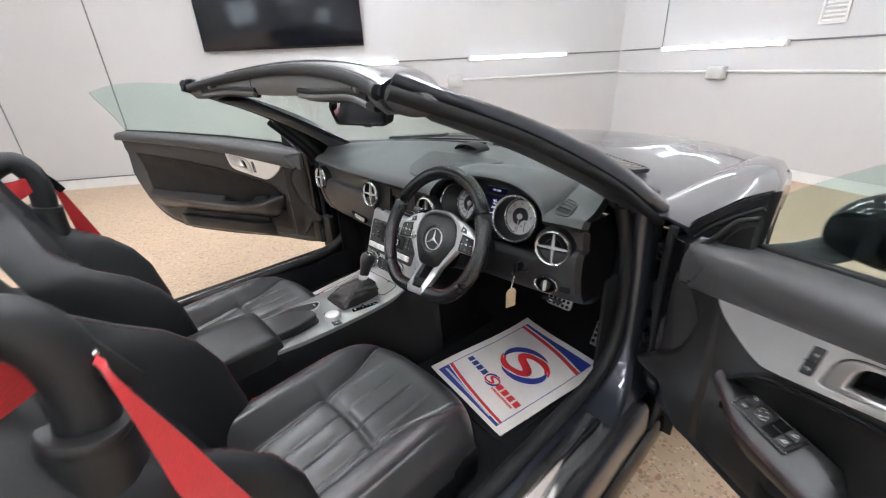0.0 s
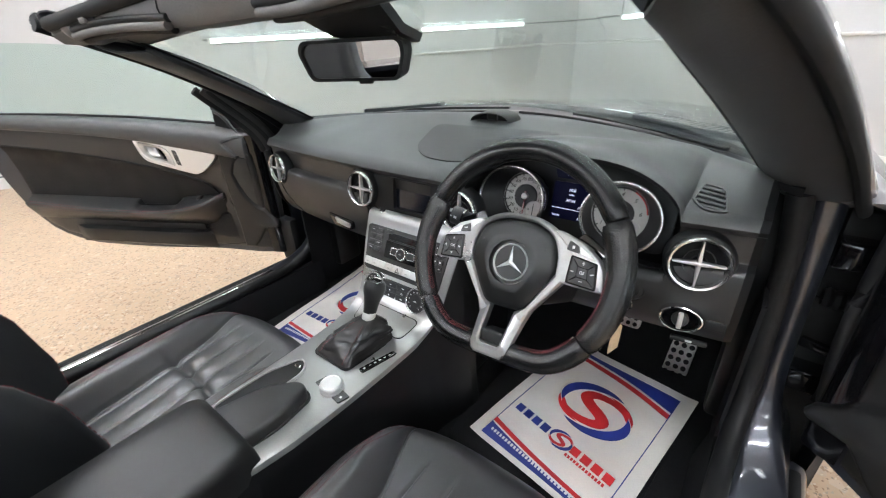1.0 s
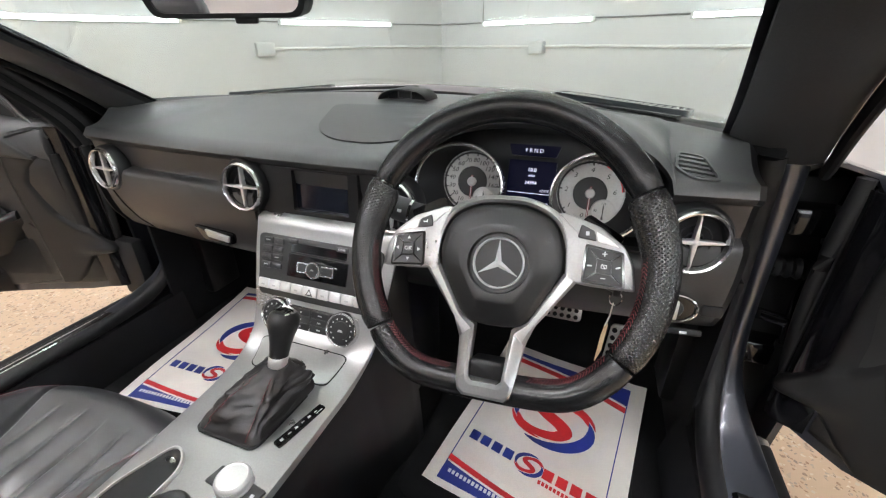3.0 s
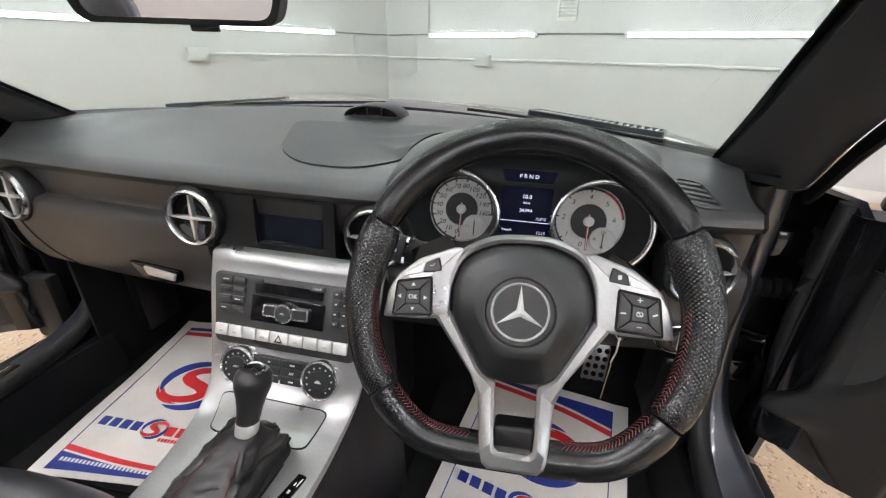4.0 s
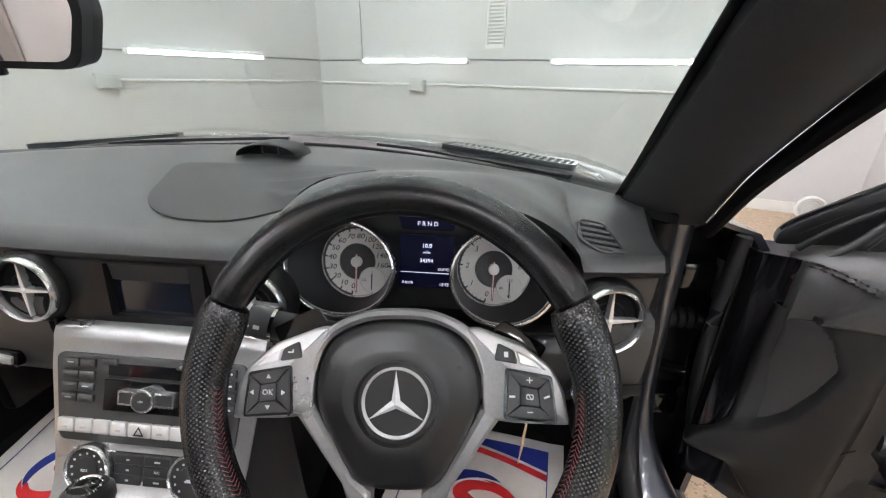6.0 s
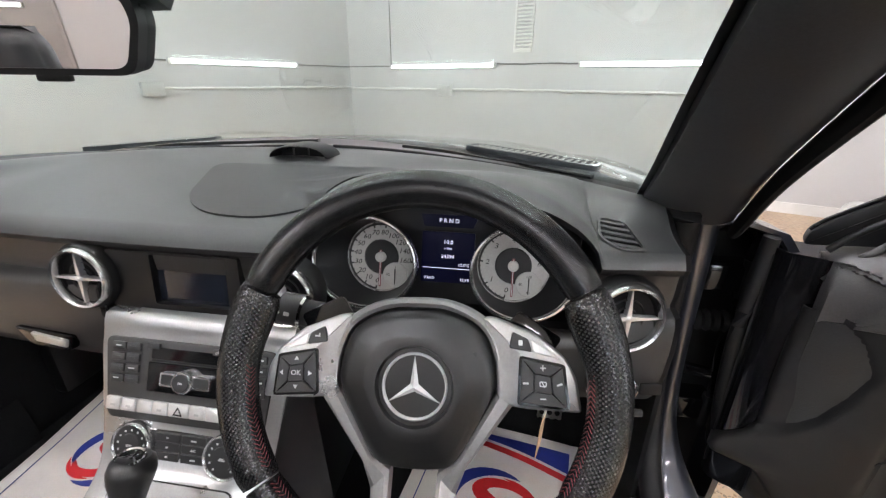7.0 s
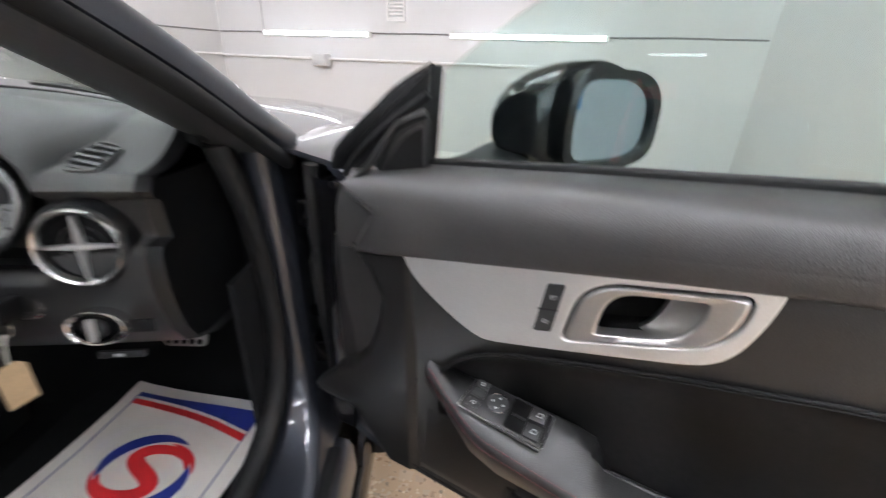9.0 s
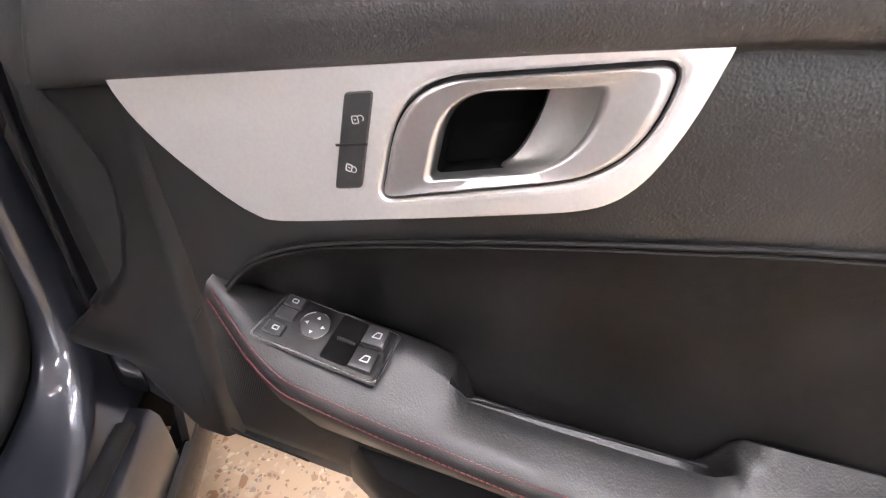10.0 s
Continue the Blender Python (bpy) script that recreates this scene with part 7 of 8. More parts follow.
    for z in [0.396, 0.41, 0.43, 0.455, 0.475, 0.485, 0.489, 0.4905, 0.496, 0.504, 0.512, 0.520, 0.532, 0.548, 0.562] + list(np.arange(0.570, 0.792, 0.0085)):
        lead, cr = lerp_table(LEAD, z), lerp_table(CREASE, z)
        base = 0.045 + 0.013 * smoothstep(0.42, 0.76, z)
        horn = 0.010 * math.exp(-((z - 0.504) / 0.016) ** 2)
        row = []
        for k in range(30):
            t = k / 29
            s = lead + (0.128 - lead) * t ** 1.25
            d = base + 0.003
            if z > 0.56:
                d -= 0.011 * smoothstep(cr + 0.007, cr - 0.007, s)
            d += horn * smoothstep(0.05, -0.03, s)
            e = s - lead
            if e < 0.014:
                d -= 0.8 * (0.014 - math.sqrt(max(0.014 ** 2 - (0.014 - e) ** 2, 0)))
            d -= 0.012 * smoothstep(0.112, 0.128, s)
            row.append(P(s, d, z))
        rows.append([P(lead + 0.004, 0.006, z)] + row)
    part("hinge_web", thick(rows, DN * -0.004 if sx > 0 else V(DN.x, -DN.y, 0) * 0.004), WEBVINYL, door, "smooth black moulding at the hinge end", 50)
    # outline of the speaker panel
    part("panel_crease", sweep([P(s, d, z) for s, d, z in spline([(0.128, 0.052, 0.598), (0.106, 0.050, 0.560), (0.098, 0.048, 0.50), (0.094, 0.047, 0.44), (0.104, 0.045, 0.415), (0.14, 0.043, 0.402), (0.22, 0.043, 0.394)], 6)], ellipse(0.0014, 0.0014, 6)), RUBBER, door)
    # silver trim plate
    F = 0.0640
    plate = spline([(0.1159, 0.7996), (0.119, 0.7918), (0.130, 0.7767), (0.1483, 0.7601), (0.1722, 0.7438), (0.1971, 0.7294), (0.2188, 0.7207), (0.2414, 0.7202), (0.3253, 0.7395), (0.3953, 0.7567), (0.4317, 0.7668), (0.4489, 0.7757), (0.4605, 0.7892), (0.4682, 0.8068), (0.4738, 0.8264), (0.4775, 0.8474)], 4) + [(0.4790, 0.8590)] + spline([(0.4790, 0.8590), (0.4066, 0.848), (0.322, 0.8347), (0.2147, 0.8172), (0.1159, 0.7996)], 4)[1:-1]
    bez_o = rounded_each([(0.3162, 0.7532), (0.3265, 0.8213), (0.4588, 0.8452), (0.4578, 0.7940)], (0.007, 0.036, 0.008, 0.044))
    hole = rounded_each([(0.3450, 0.7692), (0.3515, 0.8192), (0.4290, 0.8320), (0.4278, 0.7908)], (0.005, 0.026, 0.004, 0.032))
    n = 300
    cx, cy = 0.388, 0.800
    ang = lambda p: math.atan2(p[1] - cy, p[0] - cx)      # noqa: E731
    angs = sorted(list(np.linspace(-math.pi, math.pi, n + 1)[:-1]) + [ang(p) for p in plate])

    def by_angle(ring):
        ring = sorted(ring, key=ang)
        an = [ang(p) for p in ring]
        return [(float(np.interp(a, an, [p[0] for p in ring], period=2 * math.pi)), float(np.interp(a, an, [p[1] for p in ring], period=2 * math.pi))) for a in angs]

    bo, ho, po = by_angle(bez_o), by_angle(hole), by_angle(plate)
    nb = len(bo)

    def grown(ring, q):
        out = []
        for i in range(nb):
            a, c = ring[i - 3], ring[(i + 3) % nb]
            tx, ty = c[0] - a[0], c[1] - a[1]
            k = math.hypot(tx, ty) + 1e-9
            out.append((ring[i][0] + ty / k * q, ring[i][1] - tx / k * q))
        return out

    def drawn_in(ring, q):
        return [(x + (cx - x) / math.hypot(cx - x, cy - y) * q, y + (cy - y) / math.hypot(cx - x, cy - y) * q) for x, y in ring]

    go = grown(bo, 0.0024)
    inner = drawn_in(po, 0.0016)
    rows = [[D0 @ V(*p, h) for p in ring] for ring, h in ((po, F - 0.012), (po, F + 0.0042), (drawn_in(po, 0.0005), F + 0.0056), (inner, F + 0.006), (drawn_in(po, 0.0026), F + 0.006), (grown(bo, 0.0075), F + 0.006), (grown(bo, 0.0066), F + 0.006), (grown(bo, 0.0042), F + 0.0055), (grown(bo, 0.0028), F + 0.0042), (go, F + 0.001), (go, F - 0.006))]
    trim = part("trim_plate", sheet(rows, close_v=True), BRUSHED, door, "satin aluminium trim plate round the handle", 30)
    part("bezel_gap", ringplate(go, [(cx + (x - cx) * 0.97, cy + (y - cy) * 0.97) for x, y in bo], F - 0.004, F + 0.0005, D0), RUBBER, trim, "", 20)
    rows = []
    for k, h in ((0.0, F + 0.001), (0.0, F + 0.0058), (0.05, F + 0.0078), (0.12, F + 0.0086), (0.22, F + 0.0086), (0.74, F + 0.0062), (0.84, F + 0.0064), (0.92, F + 0.0060), (0.98, F + 0.0040), (1.0, F + 0.001), (1.0, F - 0.010)):
        rows.append([D0 @ V(a[0] + (b[0] - a[0]) * k, a[1] + (b[1] - a[1]) * k, h) for a, b in zip(bo, ho)])
    part("handle_bezel", sheet(rows, close_v=True), HANDLEMETAL, trim, "satin handle surround with a raised rim", 50)
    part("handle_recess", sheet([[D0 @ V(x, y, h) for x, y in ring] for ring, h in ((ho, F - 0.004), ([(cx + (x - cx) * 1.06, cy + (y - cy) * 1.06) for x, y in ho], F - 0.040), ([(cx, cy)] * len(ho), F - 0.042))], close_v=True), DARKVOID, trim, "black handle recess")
    right = spline([(0.4292, 0.8325), (0.4284, 0.8150), (0.4240, 0.8000), (0.4105, 0.7872), (0.3880, 0.7800)], 6)
    left = spline([(0.4040, 0.8275), (0.4024, 0.8148), (0.3985, 0.8010), (0.3925, 0.7880), (0.3840, 0.7790)], 6)
    rows = []
    for q, h in ((0.0, 0.0005), (0.06, -0.0005), (0.25, -0.0060), (0.5, -0.0105), (0.75, -0.0135), (1.0, -0.0150), (1.05, -0.0200)):
        rows.append([D0 @ V(a[0] + (b[0] - a[0]) * q, a[1] + (b[1] - a[1]) * q, F + h) for a, b in zip(right, left)])
    part("handle", thick(rows, DN * -0.003 if sx > 0 else V(DN.x, -DN.y, 0) * 0.003), HANDLEMETAL, trim, "dished satin pull handle", 50)
    # lock switch
    lockp = rounded([(0.2839, 0.7529), (0.3027, 0.7570), (0.3099, 0.8158), (0.2921, 0.8127)], 0.003, 3)
    lk = part("lock_switch", prism(lockp, F, F + 0.0075, D0, 0.001, 1), BUTTON, door, "black lock switch with white symbols")
    part("lock_split", block((0.021, 0.0014, 0.0012), D0 @ pose(0.2965, 0.7836, F + 0.0076, 0, 0, 11), 0), RUBBER, lk, "", 0)
    for xc, zc in ((0.2990, 0.7985), (0.2945, 0.7690)):
        mk = D0 @ pose(xc, zc, F + 0.0076, 0, 0, -75 if zc > 0.78 else -100)
        body = rounded([(-0.0024, -0.0022), (0.0024, -0.0022), (0.0024, 0.0022), (-0.0024, 0.0022)], 0.0012, 3)
        bits = [ringplate(body, [(a * 0.76, b * 0.76) for a, b in body], 0, 0.0003, mk), block((0.0007, 0.0014, 0.0003), mk, 0)]
        bits.append(sweep([mk @ V(*p, 0.0003) for p in spline([(-0.0017, 0.0024), (-0.0019, 0.0044), (-0.0004, 0.0056), (0.0012, 0.0046)] if zc > 0.78 else [(-0.0017, 0.0024), (-0.0016, 0.0042), (0.0, 0.0050), (0.0016, 0.0042), (0.0017, 0.0024)], 4)], ellipse(0.00028, 0.00028, 6), up=DN))
        part("lock_symbol", joined(*bits), GLYPH, lk, "white padlock mark", 0)
    # switch pack on the armrest (driver) or a lone switch
    o = P(0.263, 0.056, 0.6105)
    axs = P(0.32, 0.054, 0.6005) - P(0.206, 0.054, 0.6175)
    axd = P(0.263, 0.082, 0.6015) - P(0.263, 0.026, 0.6155)
    pm = basis(o, axs, -axd)
    if (pm.to_3x3() @ V(0, 0, 1)).z < 0:
        pm = basis(o, axs, axd)
    if sx > 0:
        pm = pm @ pose(0, 0, 0.0022)
        pk = part("switch_pack", prism(rounded([(-0.056, -0.026), (0.054, -0.026), (0.056, 0.022), (-0.050, 0.022)], 0.004, 3), -0.010, 0.0028, pm, 0.0015, 2), WEBVINYL, door, "black window and mirror switch pack")
        rim = rounded([(-0.0562, -0.0262), (0.0545, -0.0262), (0.0565, 0.0222), (-0.0502, 0.0222)], 0.004, 3)
        part("bright_edge", ringplate([(a * 1.022, b * 1.03) for a, b in rim], [(a * 0.985, b * 0.985) for a, b in rim], -0.002, 0.0024, pm), VENTCHROME, pk, "thin bright frame round the switches")
        part("bright_edge", sweep([pm @ V(0.0555, -0.0240, 0.0030), pm @ V(0.0572, 0.0205, 0.0030)], ellipse(0.0013, 0.0011, 8)), CHROME, pk)
        for y in (-0.0145, 0.0015, 0.0150):
            part("key", prism(rect(0.017, 0.0115, 0.0015), 0.001, 0.0052, pm @ pose(-0.0405 + 0.001 * (y > 0), y, 0), 0.001, 1), BUTTON, pk, "", 20)
        for y in (-0.0145, 0.0150):
            part("symbol", ringplate(rect(0.0055, 0.0042, 0.001), rect(0.004, 0.0028, 0.0006), 0, 0.0004, pm @ pose(-0.0395, y, 0.0053)), GLYPH, pk, "white mirror mark", 0)
        part("mirror_pad", lathe([(0.0125, 0.002), (0.0125, 0.0055), (0.0112, 0.0062), (0.0, 0.0056)], pm @ pose(-0.012, 0.0, 0), 32), BUTTON, pk)
        part("pad_ring", lathe([(0.0124, 0.0058), (0.0129, 0.0066), (0.0135, 0.0058), (0.0135, 0.003)], pm @ pose(-0.012, 0.0, 0), 36), CHROME, pk, "white ring")
        for an in range(4):
            part("arrow", prism([(-0.0018, -0.0013), (0.0018, -0.0013), (0, 0.0018)], 0, 0.0004, pm @ pose(-0.012, 0, 0.0066) @ pose(0, 0, 0, 0, 0, 90 * an) @ pose(0, 0.0074, -0.0006)), GLYPH, pk, "white arrow", 0)
        # thin black plate drawn as a shaded well; it has no depth
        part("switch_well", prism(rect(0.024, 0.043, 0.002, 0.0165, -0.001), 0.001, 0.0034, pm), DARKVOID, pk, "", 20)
        part("well_rib", block((0.016, 0.003, 0.003), pm @ pose(0.018, -0.002, 0.0042), 0.001), WEBVINYL, pk)
        for y in (-0.0125, 0.0110):
            part("window_switch", block((0.0200, 0.0195, 0.007), pm @ pose(0.0395, y, 0.0040, 0, -8, 0), 0.0015), BUTTON, pk, "black window switch")
            part("symbol", ringplate(rounded([(-0.004, -0.0032), (0.004, -0.0032), (0.004, 0.0032), (-0.001, 0.0032)], 0.0008, 2), rounded([(-0.0026, -0.0022), (0.003, -0.0022), (0.003, 0.0022), (-0.0006, 0.0022)], 0.0006, 2), 0, 0.0004, pm @ pose(0.0400, y, 0.0079, 0, -8, 0)), GLYPH, pk, "white window mark", 0)
    else:
        part("window_switch", block((0.022, 0.020, 0.010), pm @ pose(0.0, 0.0, 0.004), 0.003), BUTTON, door, "black window switch")
        part("switch_edge", block((0.024, 0.003, 0.002), pm @ pose(0.0, -0.012, 0.006), 0), CHROME, door, "", 0)
    # corner panel, window and mirror
    tri = [(-0.040, 0.870), (0.113, 0.899), (0.1190, 1.012), (0.110, 1.008), (0.070, 0.984), (0.031, 0.953), (-0.023, 0.908), (-0.038, 0.890)]
    part("corner_panel", prism(rounded(tri, 0.008, 3), -0.012, 0.016, D0, 0.004, 2), PLASTIC, door, "black triangular mirror corner panel")
    boss = rounded([(0.040, 0.882), (0.117, 0.888), (0.1175, 0.958), (0.097, 0.949), (0.076, 0.9385), (0.060, 0.917)], 0.010, 4)
    cover = part("tweeter", prism(boss, 0.010, 0.021, D0, 0.003, 3), SHADEDSKIN, door, "black moulded tweeter cover")
    mesh_edge = rounded([(0.1140, 0.948), (0.1155, 0.892), (0.082, 0.886), (0.054, 0.884), (0.066, 0.906), (0.087, 0.931)], 0.008, 4)
    part("grille", prism(mesh_edge, 0.0205, 0.0216, D0), SUEDE, cover, "black fabric tweeter grille", 20)
    part("grille_rim", sweep([P(q, 0.0218, z) for q, z in mesh_edge], ellipse(0.0016, 0.0016, 8), closed=True, up=DN), SHADEDSKIN, cover)
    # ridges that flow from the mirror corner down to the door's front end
    part("ridge", sweep([P(q, d, z) for q, d, z in spline([(0.117, 0.020, 0.960), (0.097, 0.021, 0.952), (0.076, 0.022, 0.941), (0.060, 0.024, 0.920), (0.042, 0.028, 0.894), (0.018, 0.034, 0.868), (-0.008, 0.036, 0.832)], 6)], ellipse(0.0055, 0.0045, 12), up=DN), SHADEDSKIN, door, "rounded ridge below the mirror corner", 60)
    part("ridge", sweep([P(q, d, z) for q, d, z in spline([(0.1165, 0.016, 0.980), (0.091, 0.016, 0.963), (0.053, 0.016, 0.936), (0.015, 0.017, 0.903), (-0.012, 0.018, 0.870)], 6)], ellipse(0.0050, 0.0040, 12), up=DN), PLASTIC, door, "rounded ridge below the mirror corner", 60)
    part("corner_rim", sweep([P(q, 0.010, z + 0.001) for q, z in spline([(0.117, 1.011), (0.070, 0.985), (0.031, 0.954), (-0.023, 0.909), (-0.036, 0.892)], 6)], ellipse(0.0025, 0.0025, 8), up=DN), GLOSS, door)
    pane = [(0.112, 0.895)] + spline([(0.118, 1.004), (0.200, 1.060), (0.288, 1.106), (0.48, 1.165), (0.71, 1.203), (0.95, 1.221), (1.15, 1.227), (1.36, 1.216), (1.50, 1.195), (1.565, 1.180)], 4) + spline([(1.565, 1.180), (1.52, 1.13), (1.42, 1.04), (1.345, 0.950)], 4)[1:]
    gp = part("window_glass", prism(pane, -0.022, -0.0175, D0), GLASS, door, "green tinted frameless door glass, wound up", 30)
    gp.visible_shadow = False
    # mirror: an egg-shaped housing on a short foot
    hs = []
    for j in range(13):
        q = j / 12
        d = -0.085 - 0.170 * q
        near = 0.0 if sx > 0 else -0.07
        k = math.sin(math.pi * (0.10 + 0.83 * q)) ** 0.55
        zc = 0.945 + 0.004 * q
        ring = []
        for i in range(24):
            a = 2 * math.pi * i / 24
            ca, sa = math.cos(a), math.sin(a)
            up = 0.078 * sa if sa > 0 else -0.068 * abs(sa) ** 0.6
            ring.append(P(near + 0.212 + 0.112 * q + (-0.105 * k * abs(ca) ** 0.8 if ca < 0 else 0.010 * k * ca ** 0.5), d, zc + up * k))
        hs.append(ring)
    mir = part("wing_mirror", sheet(hs, close_v=True, cap=True), GLOSS, door, "gloss black wing mirror", 45)
    part("mirror_foot", sweep([P(0.135, -0.025, 0.885), P(0.155, -0.08, 0.890), P(0.175, -0.13, 0.905)], ellipse(0.045, 0.014, 14), up=(0, 0, 1)), PLASTIC, mir)
    face = basis(P(near + 0.292, -0.172, 0.948), P(0, -0.80, 0) - P(0, 0, 0) + (P(0.60, 0, 0) - P(0, 0, 0)), V(0, 0, 1))
    ol = [(0.079 * math.cos(a) ** 0.75 if math.cos(a) > 0 else -0.074 * abs(math.cos(a)) ** 0.32, 0.060 * math.sin(a) ** 0.8 if math.sin(a) > 0 else -0.055 * abs(math.sin(a)) ** 0.5) for a in np.linspace(0.05, 2 * math.pi + 0.05, 57)[:-1]]
    zdir = (face.to_3x3() @ V(0, 0, 1)).dot(P(1, 0, 0) - P(0, 0, 0))
    k = 1 if zdir > 0 else -1
    part("mirror_frame", prism([(a * 1.03, b * 1.04) for a, b in ol], *sorted((-0.03 * k, 0.0)), face), PLASTIC, mir, "black mirror frame")
    part("mirror_rim", ringplate([(a * 1.10, b * 1.12) for a, b in ol], [(a * 0.93, b * 0.91) for a, b in ol], *sorted((-0.012 * k, 0.010 * k)), face), GLOSS, mir, "gloss black rim of the mirror housing", 30)
    part("mirror_glass", prism([(a * 0.94, b * 0.93) for a, b in ol], *sorted((0.0005 * k, 0.003 * k)), face), BLUEMIRROR, mir, "blue-tinted mirror glass", 20)
    return door


# Near-black that puts the shade of handle recess and switch well into colour.
DARKVOID = material("void_shade", (0.0035, 0.0035, 0.0035), 0.9, grain=0.2, spec=0.1)
WEBVINYL = material("moulded_vinyl", (0.0082, 0.0080, 0.0082), 0.40, spec=0.34, grain=0.15, mottle=0.12, bump=0.2, bump_scale=800, cells=True, rough_var=0.05)
SUEDE = material("worn_dark_fabric", (0.0052, 0.0048, 0.0049), 0.60, grain=0.35, grain_scale=120, mottle=0.9, mottle_scale=11, bump=0.2, bump_scale=500, rough_var=0.14, spec=0.22)
BLUEMIRROR = material("blue_tinted_mirror", (0.44, 0.53, 0.60), 0.03, metal=1.0, grain=0.0)
# Darker copy of the upper pad's leather: the panel's shade is in the colour.
SHADEDSKIN = material("shaded_door_leather", (0.0122, 0.0118, 0.0118), 0.42, grain=0.15, mottle=0.15, bump=0.34, bump_scale=620, cells=True, rough_var=0.05)
HANDLEMETAL = material("satin_handle_metal", (0.60, 0.595, 0.59), 0.34, metal=0.95, grain=0.03, mottle=0.03, mottle_scale=14, rough_var=0.02)
build_door(1, "open dark grey driver's door with black leather panel")
build_door(-1, "open dark grey passenger's door with black leather panel")

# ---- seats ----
# Lighter than the backrest's leather: the cushion's sheen is put into this base.
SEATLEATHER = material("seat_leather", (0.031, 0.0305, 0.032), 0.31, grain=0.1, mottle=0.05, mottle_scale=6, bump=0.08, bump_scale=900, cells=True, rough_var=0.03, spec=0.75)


def build_seat(cx, label, dy=0.0, dz=0.0):
    seat = part("seat", block((0.40, 0.46, 0.10), pose(cx, -0.33, 0.305), 0.02), PLASTIC, car, label)
    # cushion: pleated middle, raised side bolsters, rolled front
    nx, ny = 361, 141
    rows = []
    for i in range(nx):
        q = -1 + 2 * i / (nx - 1)
        u = 0.6 * q + 0.4 * math.sin(math.pi / 2 * q)
        row = []
        for j in range(ny):
            v = 1 - math.cos(math.pi / 2 * j / (ny - 1))
            half = 0.232 + 0.010 * math.sin(math.pi * v) - 0.012 * max(0.0, (0.25 - v) / 0.25) ** 2
            x = u * half
            front = -0.058 - 0.058 * abs(u) ** 3.2
            y = front + (-0.60 - front) * v
            z = 0.488 - 0.056 * v
            au = abs(u)
            us = 0.48 + 0.27 * smoothstep(0.50, 0.0, v) ** 1.3      # seam between middle and bolster, which tapers to the front
            bol = smoothstep(us - 0.03, us + 0.20, au)
            z += (0.040 + 0.034 * v) * bol * smoothstep(-0.10, 0.35, v) - 0.020 * smoothstep(0.72, 0.98, au)
            side_d, front_d = (1 - au) * half, v * 0.53
            for dist, R in ((side_d, 0.050), (front_d, 0.075)):
                if dist < R:
                    z -= 1.5 * (R - math.sqrt(max(R * R - (R - dist) ** 2, 0.0)))
            z -= 0.008 * math.exp(-((au - us) / 0.020) ** 2) * smoothstep(0.0, 0.12, v)
            z -= 0.0030 * math.exp(-((au - 0.86) / 0.014) ** 2) * smoothstep(0.10, 0.25, v)
            if au < us:
                w = u / 0.52 * 2 + 0.5
                f = abs(w - round(w))
                slit = smoothstep(0.16, 0.24, v) * (1 - smoothstep(0.88, 0.95, v))
                z -= 0.0048 * math.exp(-(f / 0.055) ** 2) * slit * (1 - smoothstep(us - 0.08, us - 0.03, au))
                z += 0.0024 * math.sin(math.pi * f) * slit * (1 - smoothstep(0.36, 0.48, au))
            z -= 0.0110 * math.exp(-((v - 0.50 - 0.03 * u * u) / 0.017) ** 2) * (1 - bol)
            z += 0.0035 * math.exp(-((v - 0.42) / 0.07) ** 2) * (1 - bol) + 0.0035 * math.exp(-((v - 0.58) / 0.07) ** 2) * (1 - bol)
            z += 0.0012 * noise.noise(V(x * 6 + cx, y * 6, 0)) + 0.0003 * noise.noise(V(x * 20, y * 14 + cx, 2))
            y, z = y + dy, z + dz
            row.append(V(cx + x, y, z))
        rows.append(row)
    cush = part("cushion", thick(rows, V(0, 0, -0.06)), SEATLEATHER, seat, "pleated black leather seat cushion", 60)
    # red seam threads along the bolsters
    for sgn in (-1, 1):
        i = min(range(nx), key=lambda q: abs(rows[q][ny // 2].x - cx - sgn * 0.775 * 0.238))
        line = [rows[i][j] + V(0, 0, 0.0008) for j in range(28, ny - 20)]
        i2 = min(range(nx), key=lambda q: abs(rows[q][ny // 2].x - cx - sgn * 0.83 * 0.238))
        for ln in (line, [rows[i2][j] + V(0, 0, 0.0006) for j in range(28, ny - 20)]):
            part("stitching", joined(*[sweep([a, a.lerp(b, 0.65)], ellipse(0.0006, 0.0006, 4)) for a, b in zip(ln, ln[1:])]), REDTHREAD, cush, "dark red seam stitching", 0)
    # backrest: reclined, with forward side wings and an integral head restraint
    nz, nw = 49, 41
    front, back = [], []
    for j in range(nz):
        v = j / (nz - 1)
        z = 0.42 + 0.70 * v
        yb = -0.575 - 0.235 * v - 0.02 * math.sin(math.pi * v)
        half = lerp_table([(0, 0.225), (0.35, 0.250), (0.58, 0.255), (0.70, 0.215), (0.78, 0.150), (0.86, 0.132), (0.95, 0.122), (1.0, 0.085)], v)
        wing = lerp_table([(0, 0.075), (0.14, 0.120), (0.317, 0.147), (0.42, 0.140), (0.50, 0.110), (0.57, 0.055), (0.66, 0.014), (1.0, 0.008)], v)
        fr, bk = [], []
        for i in range(nw):
            u = -1 + 2 * i / (nw - 1)
            bol = smoothstep(0.48, 0.82, abs(u))
            y = yb + wing * bol * (1 - 0.55 * max(0.0, (abs(u) - 0.84) / 0.16) ** 2) - 0.05 * max(0.0, (abs(u) - 0.9) / 0.1) ** 2
            y += 0.012 * math.exp(-((v - 0.25) / 0.15) ** 2) * (1 - bol)
            if abs(u) < 0.5 and v < 0.66:
                w = v * 14
                f2 = abs(w - round(w))
                y -= 0.0035 * math.exp(-(f2 / 0.06) ** 2)
